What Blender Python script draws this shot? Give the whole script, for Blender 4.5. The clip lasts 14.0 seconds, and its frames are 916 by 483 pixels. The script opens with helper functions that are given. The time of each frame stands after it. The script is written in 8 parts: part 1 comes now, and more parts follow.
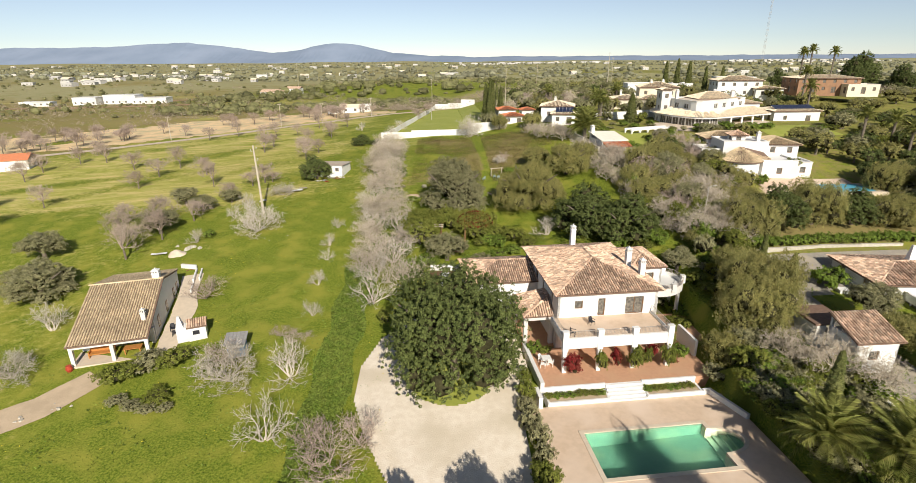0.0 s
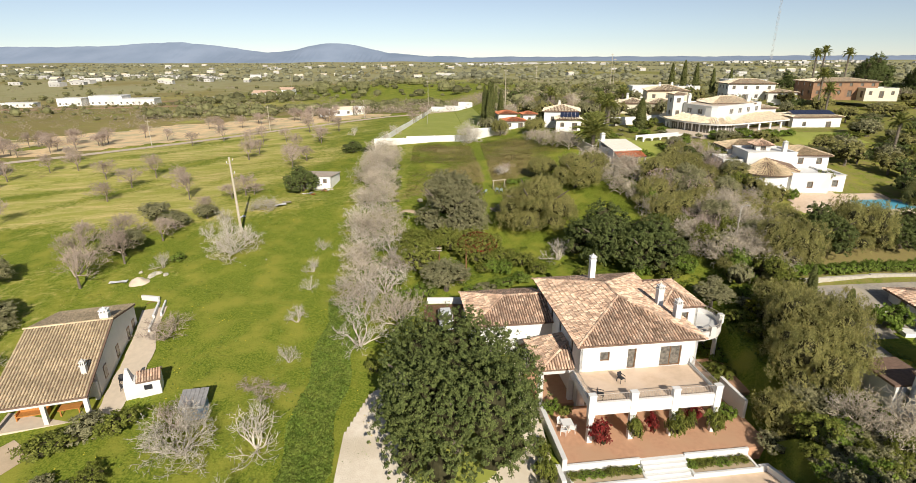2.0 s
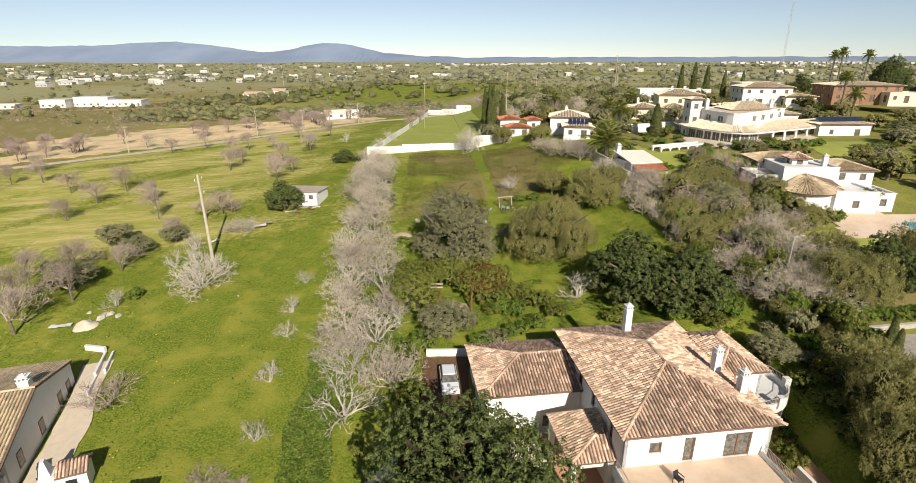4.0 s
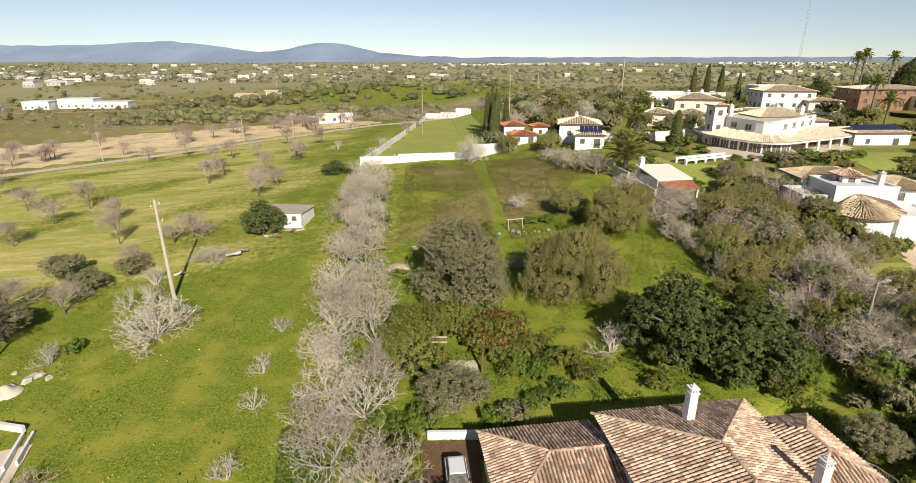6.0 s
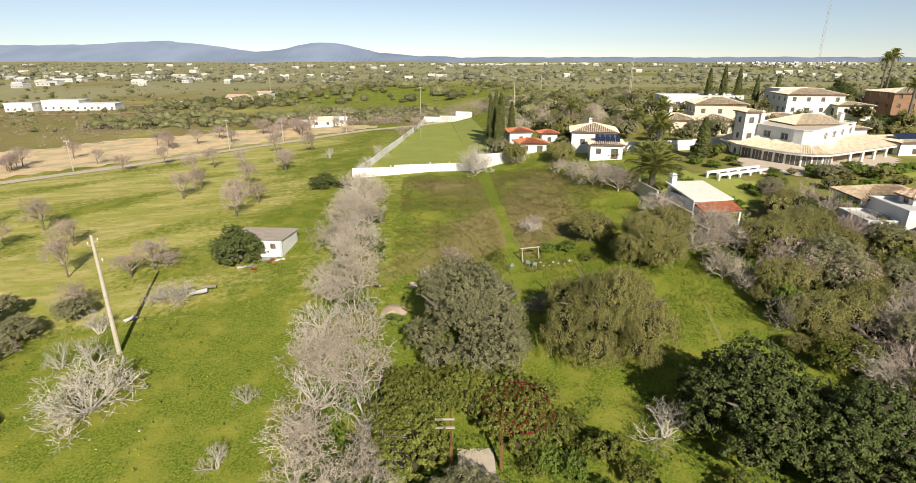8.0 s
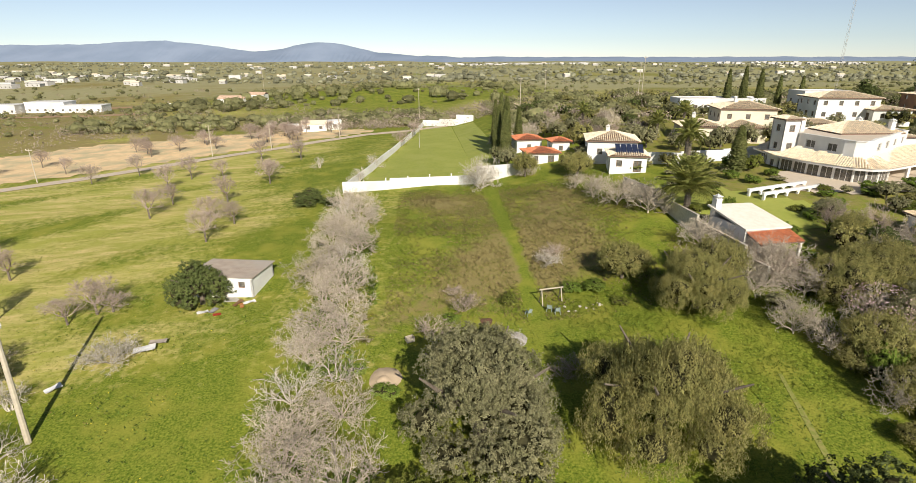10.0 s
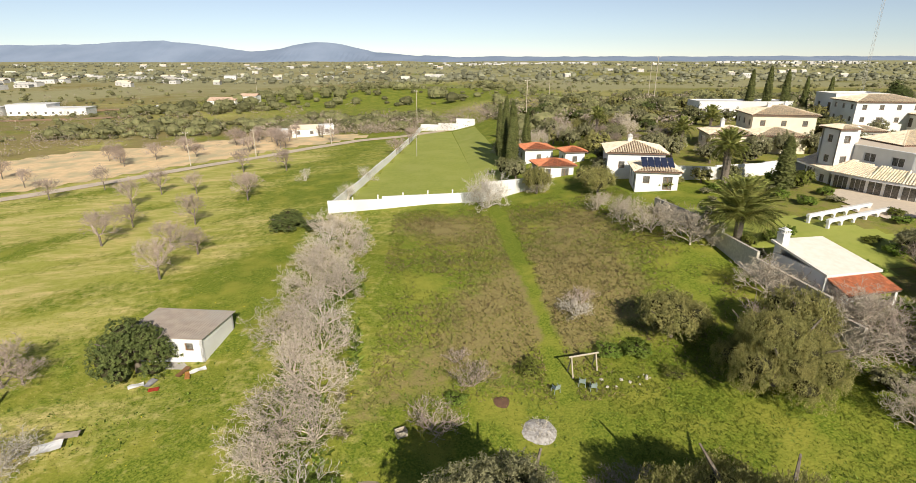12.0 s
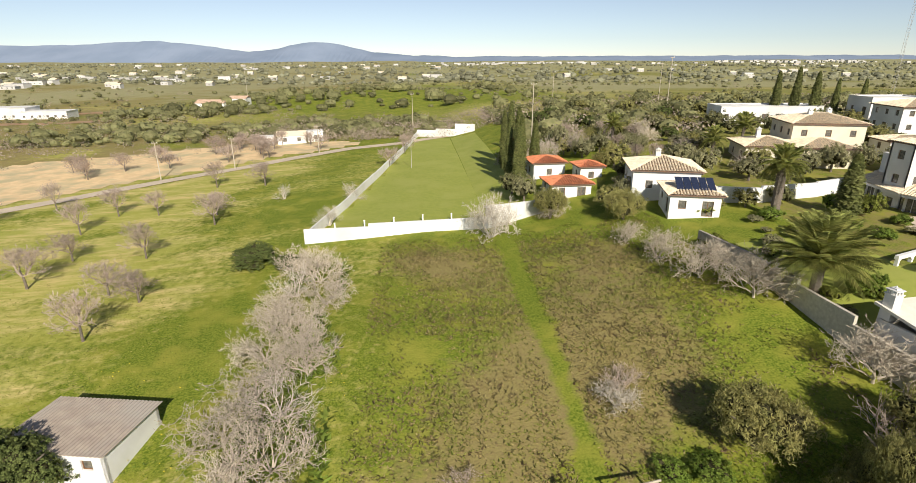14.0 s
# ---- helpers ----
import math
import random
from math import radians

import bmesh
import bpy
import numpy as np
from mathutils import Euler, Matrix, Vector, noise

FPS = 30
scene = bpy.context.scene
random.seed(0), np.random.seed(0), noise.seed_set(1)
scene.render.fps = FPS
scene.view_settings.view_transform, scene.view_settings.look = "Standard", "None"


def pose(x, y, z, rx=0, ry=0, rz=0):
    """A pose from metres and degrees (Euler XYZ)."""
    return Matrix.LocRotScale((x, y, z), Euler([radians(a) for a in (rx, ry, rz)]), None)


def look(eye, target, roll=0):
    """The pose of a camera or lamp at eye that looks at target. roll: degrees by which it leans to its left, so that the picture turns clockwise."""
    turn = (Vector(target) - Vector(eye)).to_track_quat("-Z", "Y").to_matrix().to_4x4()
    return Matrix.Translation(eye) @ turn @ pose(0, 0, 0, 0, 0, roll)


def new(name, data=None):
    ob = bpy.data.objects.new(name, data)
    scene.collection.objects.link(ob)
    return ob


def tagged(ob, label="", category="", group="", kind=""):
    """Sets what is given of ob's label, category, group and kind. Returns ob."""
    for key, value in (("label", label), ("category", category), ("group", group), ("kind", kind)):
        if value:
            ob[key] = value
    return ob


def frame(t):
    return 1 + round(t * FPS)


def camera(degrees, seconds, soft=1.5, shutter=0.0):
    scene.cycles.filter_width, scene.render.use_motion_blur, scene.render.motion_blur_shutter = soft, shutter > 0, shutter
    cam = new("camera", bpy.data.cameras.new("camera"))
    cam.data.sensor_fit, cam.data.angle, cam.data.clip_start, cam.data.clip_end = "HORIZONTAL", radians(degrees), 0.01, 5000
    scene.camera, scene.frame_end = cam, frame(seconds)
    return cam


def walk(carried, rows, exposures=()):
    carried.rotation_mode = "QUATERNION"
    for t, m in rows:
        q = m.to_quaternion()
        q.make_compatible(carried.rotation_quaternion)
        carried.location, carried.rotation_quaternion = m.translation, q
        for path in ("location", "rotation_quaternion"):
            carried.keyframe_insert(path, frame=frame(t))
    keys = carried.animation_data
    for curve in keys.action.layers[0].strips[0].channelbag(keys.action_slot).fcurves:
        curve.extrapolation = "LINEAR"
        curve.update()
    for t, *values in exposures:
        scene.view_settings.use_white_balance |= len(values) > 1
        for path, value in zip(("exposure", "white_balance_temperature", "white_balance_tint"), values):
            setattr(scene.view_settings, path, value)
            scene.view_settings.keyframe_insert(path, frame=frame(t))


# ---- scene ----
cam = camera(82.12, 14.0, soft=0.6)
PATH = [
    (0, pose(0.000, 0.000, 20.928, 70.611, 0.387, -2.156)),
    (1, pose(-0.084, 4.772, 21.007, 70.628, 0.300, -2.363)),
    (2, pose(-0.232, 10.115, 21.165, 70.640, 0.224, -2.578)),
    (3, pose(-0.421, 15.812, 21.365, 70.647, 0.159, -2.789)),
    (4.25, pose(-0.684, 23.208, 21.628, 70.650, 0.094, -3.032)),
    (5.5, pose(-0.940, 30.759, 21.866, 70.647, 0.047, -3.242)),
    (6.5, pose(-1.116, 36.868, 22.021, 70.641, 0.022, -3.381)),
    (7.5, pose(-1.252, 43.044, 22.136, 70.632, 0.008, -3.496)),
    (9, pose(-1.347, 52.494, 22.237, 70.616, 0.009, -3.627)),
    (10.5, pose(-1.279, 62.279, 22.283, 70.597, 0.035, -3.729)),
    (11.5, pose(-1.126, 69.038, 22.312, 70.584, 0.066, -3.797)),
    (12.5, pose(-0.880, 75.993, 22.371, 70.570, 0.109, -3.881)),
    (13.25, pose(-0.630, 81.321, 22.455, 70.561, 0.149, -3.963)),
    (14, pose(-0.322, 86.716, 22.593, 70.552, 0.194, -4.072)),
]
walk(cam, PATH, exposures=[(0, 0.37), (2, 0.35), (6, 0.34), (8, 0.4), (14, 0.4)])

# ---- world, sun ----
SUN_EL, SUN_FROM = radians(31), Vector((0.215, -0.977, 0))
world = bpy.data.worlds.new("sky")
scene.world = world
world.use_nodes = True
sky = world.node_tree.nodes.new("ShaderNodeTexSky")
sky.sky_type, sky.sun_disc = 'NISHITA', False
sky.sun_elevation, sky.sun_rotation = SUN_EL, math.atan2(SUN_FROM.x, SUN_FROM.y)
sky.air_density, sky.dust_density, sky.ozone_density, sky.altitude = 0.7, 0.0, 2.5, 60
soften = world.node_tree.nodes.new("ShaderNodeHueSaturation")
soften.inputs["Saturation"].default_value = 0.7
world.node_tree.links.new(sky.outputs[0], soften.inputs["Color"])
world.node_tree.links.new(soften.outputs[0], world.node_tree.nodes["Background"].inputs[0])
world.node_tree.nodes["Background"].inputs[1].default_value = 0.071
sun = new("sun", bpy.data.lights.new("sun", 'SUN'))
sun.data.energy, sun.data.angle, sun.data.color = 4.75, radians(0.5), (1.0, 0.93, 0.82)
sun.matrix_world = look(SUN_FROM * math.cos(SUN_EL) + Vector((0, 0, math.sin(SUN_EL))), (0, 0, 0))


# ---- materials ----
def mat(name, colour, second=None, scale=4.0, rough=0.8, bump=0.0, bump_scale=20.0, island=0.0, obj_rand=0.0, metal=0.0, third=None, large=0.15, spec=0.3):
    """Base colour broken up by noise at two scales, by loose piece and by object, with fine relief."""
    m = bpy.data.materials.new(name)
    m.use_nodes = True
    nt = m.node_tree
    b = nt.nodes["Principled BSDF"]
    b.inputs["Roughness"].default_value, b.inputs["Metallic"].default_value = rough, metal
    b.inputs["Specular IOR Level"].default_value = spec
    tc = nt.nodes.new("ShaderNodeTexCoord")
    second = second or tuple(c * 0.75 for c in colour)

    def noise_node(s, detail=6.0):
        n = nt.nodes.new("ShaderNodeTexNoise")
        n.inputs["Scale"].default_value, n.inputs["Detail"].default_value = s, detail
        nt.links.new(tc.outputs["Object"], n.inputs["Vector"])
        return n

    def mix(fac, a, c):
        x = nt.nodes.new("ShaderNodeMix")
        x.data_type = 'RGBA'
        for sock, v in ((x.inputs[0], fac), (x.inputs[6], a), (x.inputs[7], c)):
            if hasattr(v, "links"):
                nt.links.new(v, sock)
            elif isinstance(v, tuple):
                sock.default_value = (*v, 1)
            else:
                sock.default_value = v
        return x.outputs[2]

    def ramp(src, lo, hi):
        r = nt.nodes.new("ShaderNodeMapRange")
        r.inputs[1].default_value, r.inputs[2].default_value = lo, hi
        nt.links.new(src, r.inputs[0])
        return r.outputs[0]

    out = mix(ramp(noise_node(scale).outputs["Fac"], 0.35, 0.65), colour, second)
    if third:
        out = mix(ramp(noise_node(scale * large).outputs["Fac"], 0.45, 0.65), out, third)
    for strength, node_type, socket in ((island, "ShaderNodeNewGeometry", "Random Per Island"), (obj_rand, "ShaderNodeObjectInfo", "Random")):
        if strength:
            g = nt.nodes.new(node_type)
            r = nt.nodes.new("ShaderNodeMapRange")
            r.inputs[3].default_value, r.inputs[4].default_value = 1 - strength, 1 + strength
            nt.links.new(g.outputs[socket], r.inputs[0])
            h = nt.nodes.new("ShaderNodeHueSaturation")
            nt.links.new(r.outputs[0], h.inputs["Value"])
            nt.links.new(out, h.inputs["Color"])
            out = h.outputs[0]
    nt.links.new(out, b.inputs["Base Color"])
    if bump:
        bn = nt.nodes.new("ShaderNodeBump")
        bn.inputs["Strength"].default_value, bn.inputs["Distance"].default_value = bump, 0.05
        nt.links.new(noise_node(bump_scale).outputs["Fac"], bn.inputs["Height"])
        nt.links.new(bn.outputs[0], b.inputs["Normal"])
    return m


def leaf_mat(name, a, b, light=0.25):
    """Leaves: two greens mixed leaf by leaf and in patches, a little light passing through."""
    m = mat(name, a, b, scale=0.9, rough=0.7, island=0.45, obj_rand=0.12, spec=0.12)
    nt = m.node_tree
    p = nt.nodes["Principled BSDF"]
    t = nt.nodes.new("ShaderNodeBsdfTranslucent")
    src = p.inputs["Base Color"].links[0].from_socket
    nt.links.new(src, t.inputs[0])
    mx = nt.nodes.new("ShaderNodeMixShader")
    mx.inputs[0].default_value = light
    nt.links.new(p.outputs[0], mx.inputs[1])
    nt.links.new(t.outputs[0], mx.inputs[2])
    nt.links.new(mx.outputs[0], nt.nodes["Material Output"].inputs[0])
    return m


M = dict(
    white=mat("white_render", (0.8, 0.785, 0.755), (0.75, 0.735, 0.7), scale=0.8, rough=0.9, bump=0.1, bump_scale=30, third=(0.64, 0.615, 0.565)),
    # white render greyed for distance haze, used on the far houses
    farwhite=mat("hazed_white_render", (0.52, 0.5, 0.47), (0.45, 0.43, 0.4), scale=0.3, rough=0.9, obj_rand=0.25),
    cream=mat("cream_render", (0.74, 0.66, 0.5), (0.68, 0.6, 0.45), scale=0.8, rough=0.9, bump=0.1),
    ochre=mat("brown_render", (0.32, 0.18, 0.1), (0.26, 0.15, 0.09), scale=0.8, rough=0.9),
    tile=mat("clay_tile", (0.56, 0.36, 0.24), (0.66, 0.5, 0.37), scale=3.0, rough=0.85, island=0.42, third=(0.44, 0.29, 0.2), large=0.3),
    tile_new=mat("straw_tile", (0.68, 0.53, 0.34), (0.58, 0.45, 0.28), scale=2.0, rough=0.85, island=0.2, third=(0.48, 0.37, 0.235)),
    tile_pale=mat("pale_tile", (0.86, 0.73, 0.53), (0.8, 0.66, 0.47), scale=2.0, rough=0.85, island=0.15),
    tile_white=mat("limewashed_roof", (0.8, 0.75, 0.64), (0.74, 0.68, 0.56), scale=1.5, rough=0.85),
    tile_red=mat("red_tile", (0.62, 0.22, 0.1), (0.54, 0.2, 0.1), scale=2.0, rough=0.8, island=0.2),
    under=mat("roof_underlay", (0.22, 0.14, 0.1), rough=0.9),
    bark=mat("bark", (0.13, 0.1, 0.075), (0.2, 0.17, 0.13), scale=6, rough=0.95, bump=0.4),
    twig=mat("pale_bare_wood", (0.55, 0.49, 0.4), (0.42, 0.37, 0.3), scale=2, rough=0.9, island=0.3, obj_rand=0.1),
    twig_grey=mat("grey_bare_wood", (0.53, 0.455, 0.35), (0.37, 0.31, 0.235), scale=2, rough=0.9, island=0.3, obj_rand=0.15),
    twig_pink=mat("pinkish_bare_wood", (0.43, 0.34, 0.275), (0.31, 0.24, 0.19), scale=2, rough=0.9, island=0.35, obj_rand=0.1),
    dryweed=leaf_mat("dry_weed", (0.41, 0.32, 0.155), (0.33, 0.29, 0.115), 0.45),
    dockweed=leaf_mat("dead_dock", (0.27, 0.19, 0.1), (0.2, 0.145, 0.075), 0.4),
    straw=leaf_mat("straw_grass", (0.46, 0.38, 0.13), (0.34, 0.33, 0.08), 0.35),
    weed=leaf_mat("weed_leaf", (0.22, 0.25, 0.05), (0.29, 0.29, 0.07), 0.45),
    carob=leaf_mat("carob_leaf", (0.095, 0.12, 0.036), (0.13, 0.15, 0.045), 0.2),
    olive=leaf_mat("olive_leaf", (0.37, 0.345, 0.19), (0.28, 0.27, 0.135), 0.4),
    pepper=leaf_mat("pepper_leaf", (0.30, 0.29, 0.1), (0.38, 0.34, 0.125), 0.4),
    shrub=leaf_mat("shrub_leaf", (0.17, 0.195, 0.036), (0.24, 0.245, 0.055), 0.35),
    lush=leaf_mat("lush_leaf", (0.165, 0.24, 0.038), (0.23, 0.285, 0.055), 0.4),
    yellow=leaf_mat("yellow_leaf", (0.30, 0.27, 0.03), (0.2, 0.22, 0.03), 0.3),
    redleaf=leaf_mat("red_leaf", (0.2, 0.02, 0.02), (0.12, 0.03, 0.02), 0.2),
    cypress=leaf_mat("cypress_leaf", (0.125, 0.14, 0.042), (0.17, 0.175, 0.06), 0.25),
    palm=leaf_mat("palm_leaf", (0.24, 0.27, 0.07), (0.34, 0.33, 0.1), 0.35),
    blossom=mat("almond_blossom", (0.62, 0.42, 0.42), (0.5, 0.36, 0.34), rough=0.8, island=0.2),
    gravel=mat("pale_gravel", (0.78, 0.69, 0.56), (0.7, 0.6, 0.47), scale=1.5, rough=0.95, bump=0.6, bump_scale=9, third=(0.62, 0.53, 0.4)),
    # gravel grey taken darker to include the shade lying on the drive
    drivegrey=mat("darkened_grey_gravel", (0.36, 0.32, 0.26), (0.28, 0.25, 0.21), scale=2.5, rough=0.95, bump=0.5, bump_scale=9, third=(0.42, 0.36, 0.27)),
    dirt=mat("dirt_track", (0.56, 0.43, 0.29), (0.47, 0.36, 0.24), scale=0.8, rough=0.95, bump=0.5, bump_scale=6),
    soil=mat("tan_soil", (0.8, 0.59, 0.33), (0.68, 0.49, 0.27), scale=0.5, rough=0.95, third=(0.5, 0.42, 0.24), large=0.3),
    trodden=mat("trodden_grass", (0.29, 0.27, 0.08), (0.21, 0.24, 0.045), scale=3, rough=0.95, bump=0.6, bump_scale=8),
    redsoil=mat("red_soil", (0.42, 0.25, 0.14), (0.36, 0.24, 0.13), scale=0.2, rough=0.95),
    freshsoil=mat("fresh_soil", (0.16, 0.085, 0.05), (0.12, 0.07, 0.042), scale=3, rough=0.95, bump=0.6, bump_scale=8),
    road=mat("worn_asphalt", (0.62, 0.51, 0.38), (0.54, 0.44, 0.33), scale=0.5, rough=0.9),
    terrace=mat("terracotta_paving", (0.58, 0.33, 0.2), (0.52, 0.29, 0.175), scale=2.5, rough=0.7, bump=0.15, third=(0.55, 0.33, 0.2)),
    deck=mat("sandstone_paving", (0.66, 0.50, 0.36), (0.6, 0.45, 0.32), scale=2.0, rough=0.75, bump=0.1, third=(0.7, 0.55, 0.42)),
    coping=mat("pale_coping", (0.66, 0.55, 0.42), (0.6, 0.5, 0.38), scale=2, rough=0.7),
    pooltile=mat("green_pool_lining", (0.13, 0.25, 0.17), (0.11, 0.22, 0.15), scale=1.2, rough=0.4, third=(0.2, 0.28, 0.165), large=0.2),
    poolstep=mat("pale_green_pool_step", (0.36, 0.46, 0.3), (0.3, 0.4, 0.26), scale=2, rough=0.5),
    blade=leaf_mat("grass_blade", (0.18, 0.245, 0.03), (0.28, 0.315, 0.048), 0.45),
    # near-black brown that paints shade into the middle of crowns
    shade=mat("crown_shade_core", (0.065, 0.06, 0.03), (0.045, 0.042, 0.022), rough=1.0, spec=0.0),
    petal=mat("yellow_petal", (0.7, 0.55, 0.04), rough=0.7),
    poolblue=mat("blue_pool_lining", (0.12, 0.42, 0.55), (0.1, 0.38, 0.5), scale=2, rough=0.4),
    wood=mat("brown_joinery", (0.22, 0.11, 0.05), (0.17, 0.09, 0.04), scale=8, rough=0.5),
    orangewood=mat("varnished_pine", (0.50, 0.22, 0.06), (0.42, 0.18, 0.05), scale=6, rough=0.45),
    dark=mat("dark_metal", (0.035, 0.035, 0.04), rough=0.5),
    rail=mat("pale_railing", (0.55, 0.47, 0.4), rough=0.6),
    stone=mat("limestone", (0.5, 0.46, 0.38), (0.4, 0.36, 0.29), scale=3, rough=0.9, bump=0.5, island=0.2),
    fibre=mat("fibre_cement_sheet", (0.46, 0.38, 0.3), (0.37, 0.3, 0.24), scale=1.2, rough=0.9, third=(0.42, 0.37, 0.31)),
    concrete=mat("concrete", (0.45, 0.42, 0.37), (0.38, 0.35, 0.31), scale=2, rough=0.9, bump=0.2),
    polewood=mat("weathered_pole", (0.52, 0.45, 0.34), (0.44, 0.38, 0.29), scale=3, rough=0.9),
    carpaint=mat("white_car_paint", (0.72, 0.73, 0.74), (0.7, 0.71, 0.72), scale=1, rough=0.25, spec=0.5),
    glass=mat("window_glass", (0.09, 0.085, 0.075), (0.2, 0.18, 0.15), rough=0.08, spec=0.6),
    solar=mat("solar_panel", (0.02, 0.028, 0.06), (0.03, 0.038, 0.07), rough=0.3, spec=0.3),
    plastic=mat("grey_green_plastic", (0.3, 0.36, 0.33), rough=0.5),
    redpaint=mat("red_paint", (0.45, 0.06, 0.03), rough=0.6),
    bluepaint=mat("blue_painted_board", (0.16, 0.28, 0.5), (0.35, 0.42, 0.5), scale=3, rough=0.7),
    greysheet=mat("grey_roofing", (0.3, 0.29, 0.28), (0.24, 0.23, 0.22), scale=3, rough=0.8),
    lawn=mat("mown_lawn", (0.275, 0.31, 0.052), (0.32, 0.34, 0.064), scale=1.2, rough=0.9, bump=0.5, bump_scale=12, third=(0.34, 0.35, 0.075)),
    ash=mat("pale_ash", (0.52, 0.49, 0.45), (0.3, 0.27, 0.24), scale=5, rough=0.95, bump=0.5),
    # the blue is distance haze, put into the hills' base colour
    hill=mat("far_haze_blue_hill", (0.25, 0.30, 0.385), (0.21, 0.26, 0.34), scale=0.004, rough=1.0, spec=0.0),
    # far greens are greyed for distance haze, put into the leaf colour
    farwood=leaf_mat("far_greyed_scrub", (0.15, 0.155, 0.065), (0.22, 0.205, 0.095), 0.2),
    # the most distant woods: lighter and greyer still, haze painted into the colour
    hazewood=leaf_mat("distant_hazed_scrub", (0.22, 0.225, 0.14), (0.29, 0.275, 0.18), 0.2),
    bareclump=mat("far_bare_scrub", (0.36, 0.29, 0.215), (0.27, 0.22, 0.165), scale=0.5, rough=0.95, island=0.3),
)
water = bpy.data.materials.new("pool_water")
water.use_nodes = True
wb = water.node_tree.nodes["Principled BSDF"]
wb.inputs["Base Color"].default_value = (0.75, 0.97, 0.93, 1)
wb.inputs["Roughness"].default_value, wb.inputs["IOR"].default_value, wb.inputs["Transmission Weight"].default_value = 0.02, 1.33, 1.0
M["water"] = water


# ---- shape helpers ----
class Shape:
    """Collects vertices and faces of one mesh."""

    def __init__(self):
        self.v, self.f, self.inside = [], [], set()

    def add(self, verts, faces):
        n = len(self.v)
        self.v.extend(verts)
        self.f.extend([tuple(n + i for i in f) for f in faces])

    def box(self, x0, y0, z0, x1, y1, z1):
        self.add([(x0, y0, z0), (x1, y0, z0), (x1, y1, z0), (x0, y1, z0), (x0, y0, z1), (x1, y0, z1), (x1, y1, z1), (x0, y1, z1)],
                 [(3, 2, 1, 0), (4, 5, 6, 7), (0, 1, 5, 4), (1, 2, 6, 5), (2, 3, 7, 6), (3, 0, 4, 7)])

    def tube(self, p, q, r0, r1, n=5, caps=True):
        p, q = Vector(p), Vector(q)
        d = (q - p).normalized()
        a = d.orthogonal().normalized()
        b = d.cross(a)
        vs = []
        for c, r in ((p, r0), (q, r1)):
            for i in range(n):
                w = 2 * math.pi * i / n
                vs.append(tuple(c + r * (math.cos(w) * a + math.sin(w) * b)))
        fs = [(i, (i + 1) % n, n + (i + 1) % n, n + i) for i in range(n)]
        if caps:
            fs += [tuple(range(n - 1, -1, -1)), tuple(range(n, 2 * n))]
        self.add(vs, fs)

    def prism(self, pts, z0, z1):
        """An upright block on a ring of (x, y), counter-clockwise."""
        n = len(pts)
        self.add([(x, y, z0) for x, y in pts] + [(x, y, z1) for x, y in pts],
                 [tuple(range(n - 1, -1, -1)), tuple(range(n, 2 * n))] + [(i, (i + 1) % n, n + (i + 1) % n, n + i) for i in range(n)])

    def slab(self, pts, down):
        """A flat or tilted panel through 3D points, with thickness."""
        n = len(pts)
        self.add([tuple(p) for p in pts] + [(p[0], p[1], p[2] - down) for p in pts],
                 [tuple(range(n)), tuple(range(2 * n - 1, n - 1, -1))] + [(i, n + i, n + (i + 1) % n, (i + 1) % n) for i in range(n)])

    def mesh(self, name, material, smooth=False):
        me = bpy.data.meshes.new(name)
        me.from_pydata(self.v, [], self.f)
        me.materials.append(material)
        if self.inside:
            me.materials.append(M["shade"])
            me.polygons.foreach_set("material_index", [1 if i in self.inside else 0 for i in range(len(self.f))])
        if smooth:
            me.polygons.foreach_set("use_smooth", [True] * len(me.polygons))
        me.update()
        return me


def part(name, shape, material, parent, label="", smooth=False, kind=""):
    ob = new(name, shape.mesh(name, material, smooth))
    ob.parent = parent
    return tagged(ob, label, kind=kind)


def thing(name, m, label, category, group="", kind=""):
    ob = new(name)
    ob.matrix_basis = m
    ob.empty_display_size = 0.3
    return tagged(ob, label, category, group, kind)


def single(name, shape, material, label, category, m=None, group="", kind="", smooth=False):
    ob = new(name, shape.mesh(name, material, smooth))
    if m is not None:
        ob.matrix_basis = m
    return tagged(ob, label, category, group, kind)


def sized(x, y, z, turn=0.0, s=1.0, sz=None):
    return Matrix.Translation((x, y, z)) @ Matrix.Rotation(radians(turn), 4, 'Z') @ Matrix.Diagonal((s, s, sz or s, 1))


# ---- the lie of the land ----
def curve_at(tab, v):
    if v <= tab[0][0]:
        return tab[0][1]
    for (a, p), (b, q) in zip(tab, tab[1:]):
        if v <= b:
            return p + (q - p) * (v - a) / (b - a)
    return tab[-1][1]


LONG = [(-60, -13.5), (20, -11.6), (40, -10.2), (60, -8.8), (80, -6.6), (105, -3.9), (130, -1.7), (155, -1.3), (185, -1.6), (260, -3.5), (420, -7), (800, -12), (4800, -16)]
RIGHT = [(20, 0.08), (50, 0.1), (95, 0.1), (130, 0.16), (160, 0.17), (190, 0.24), (260, 0.3), (420, 0.2), (800, 0.0)]
LEFT = [(20, 0.03), (60, 0.02), (95, 0.03), (130, 0.06), (200, 0.05), (260, 0.03), (500, 0.03), (900, 0.0)]
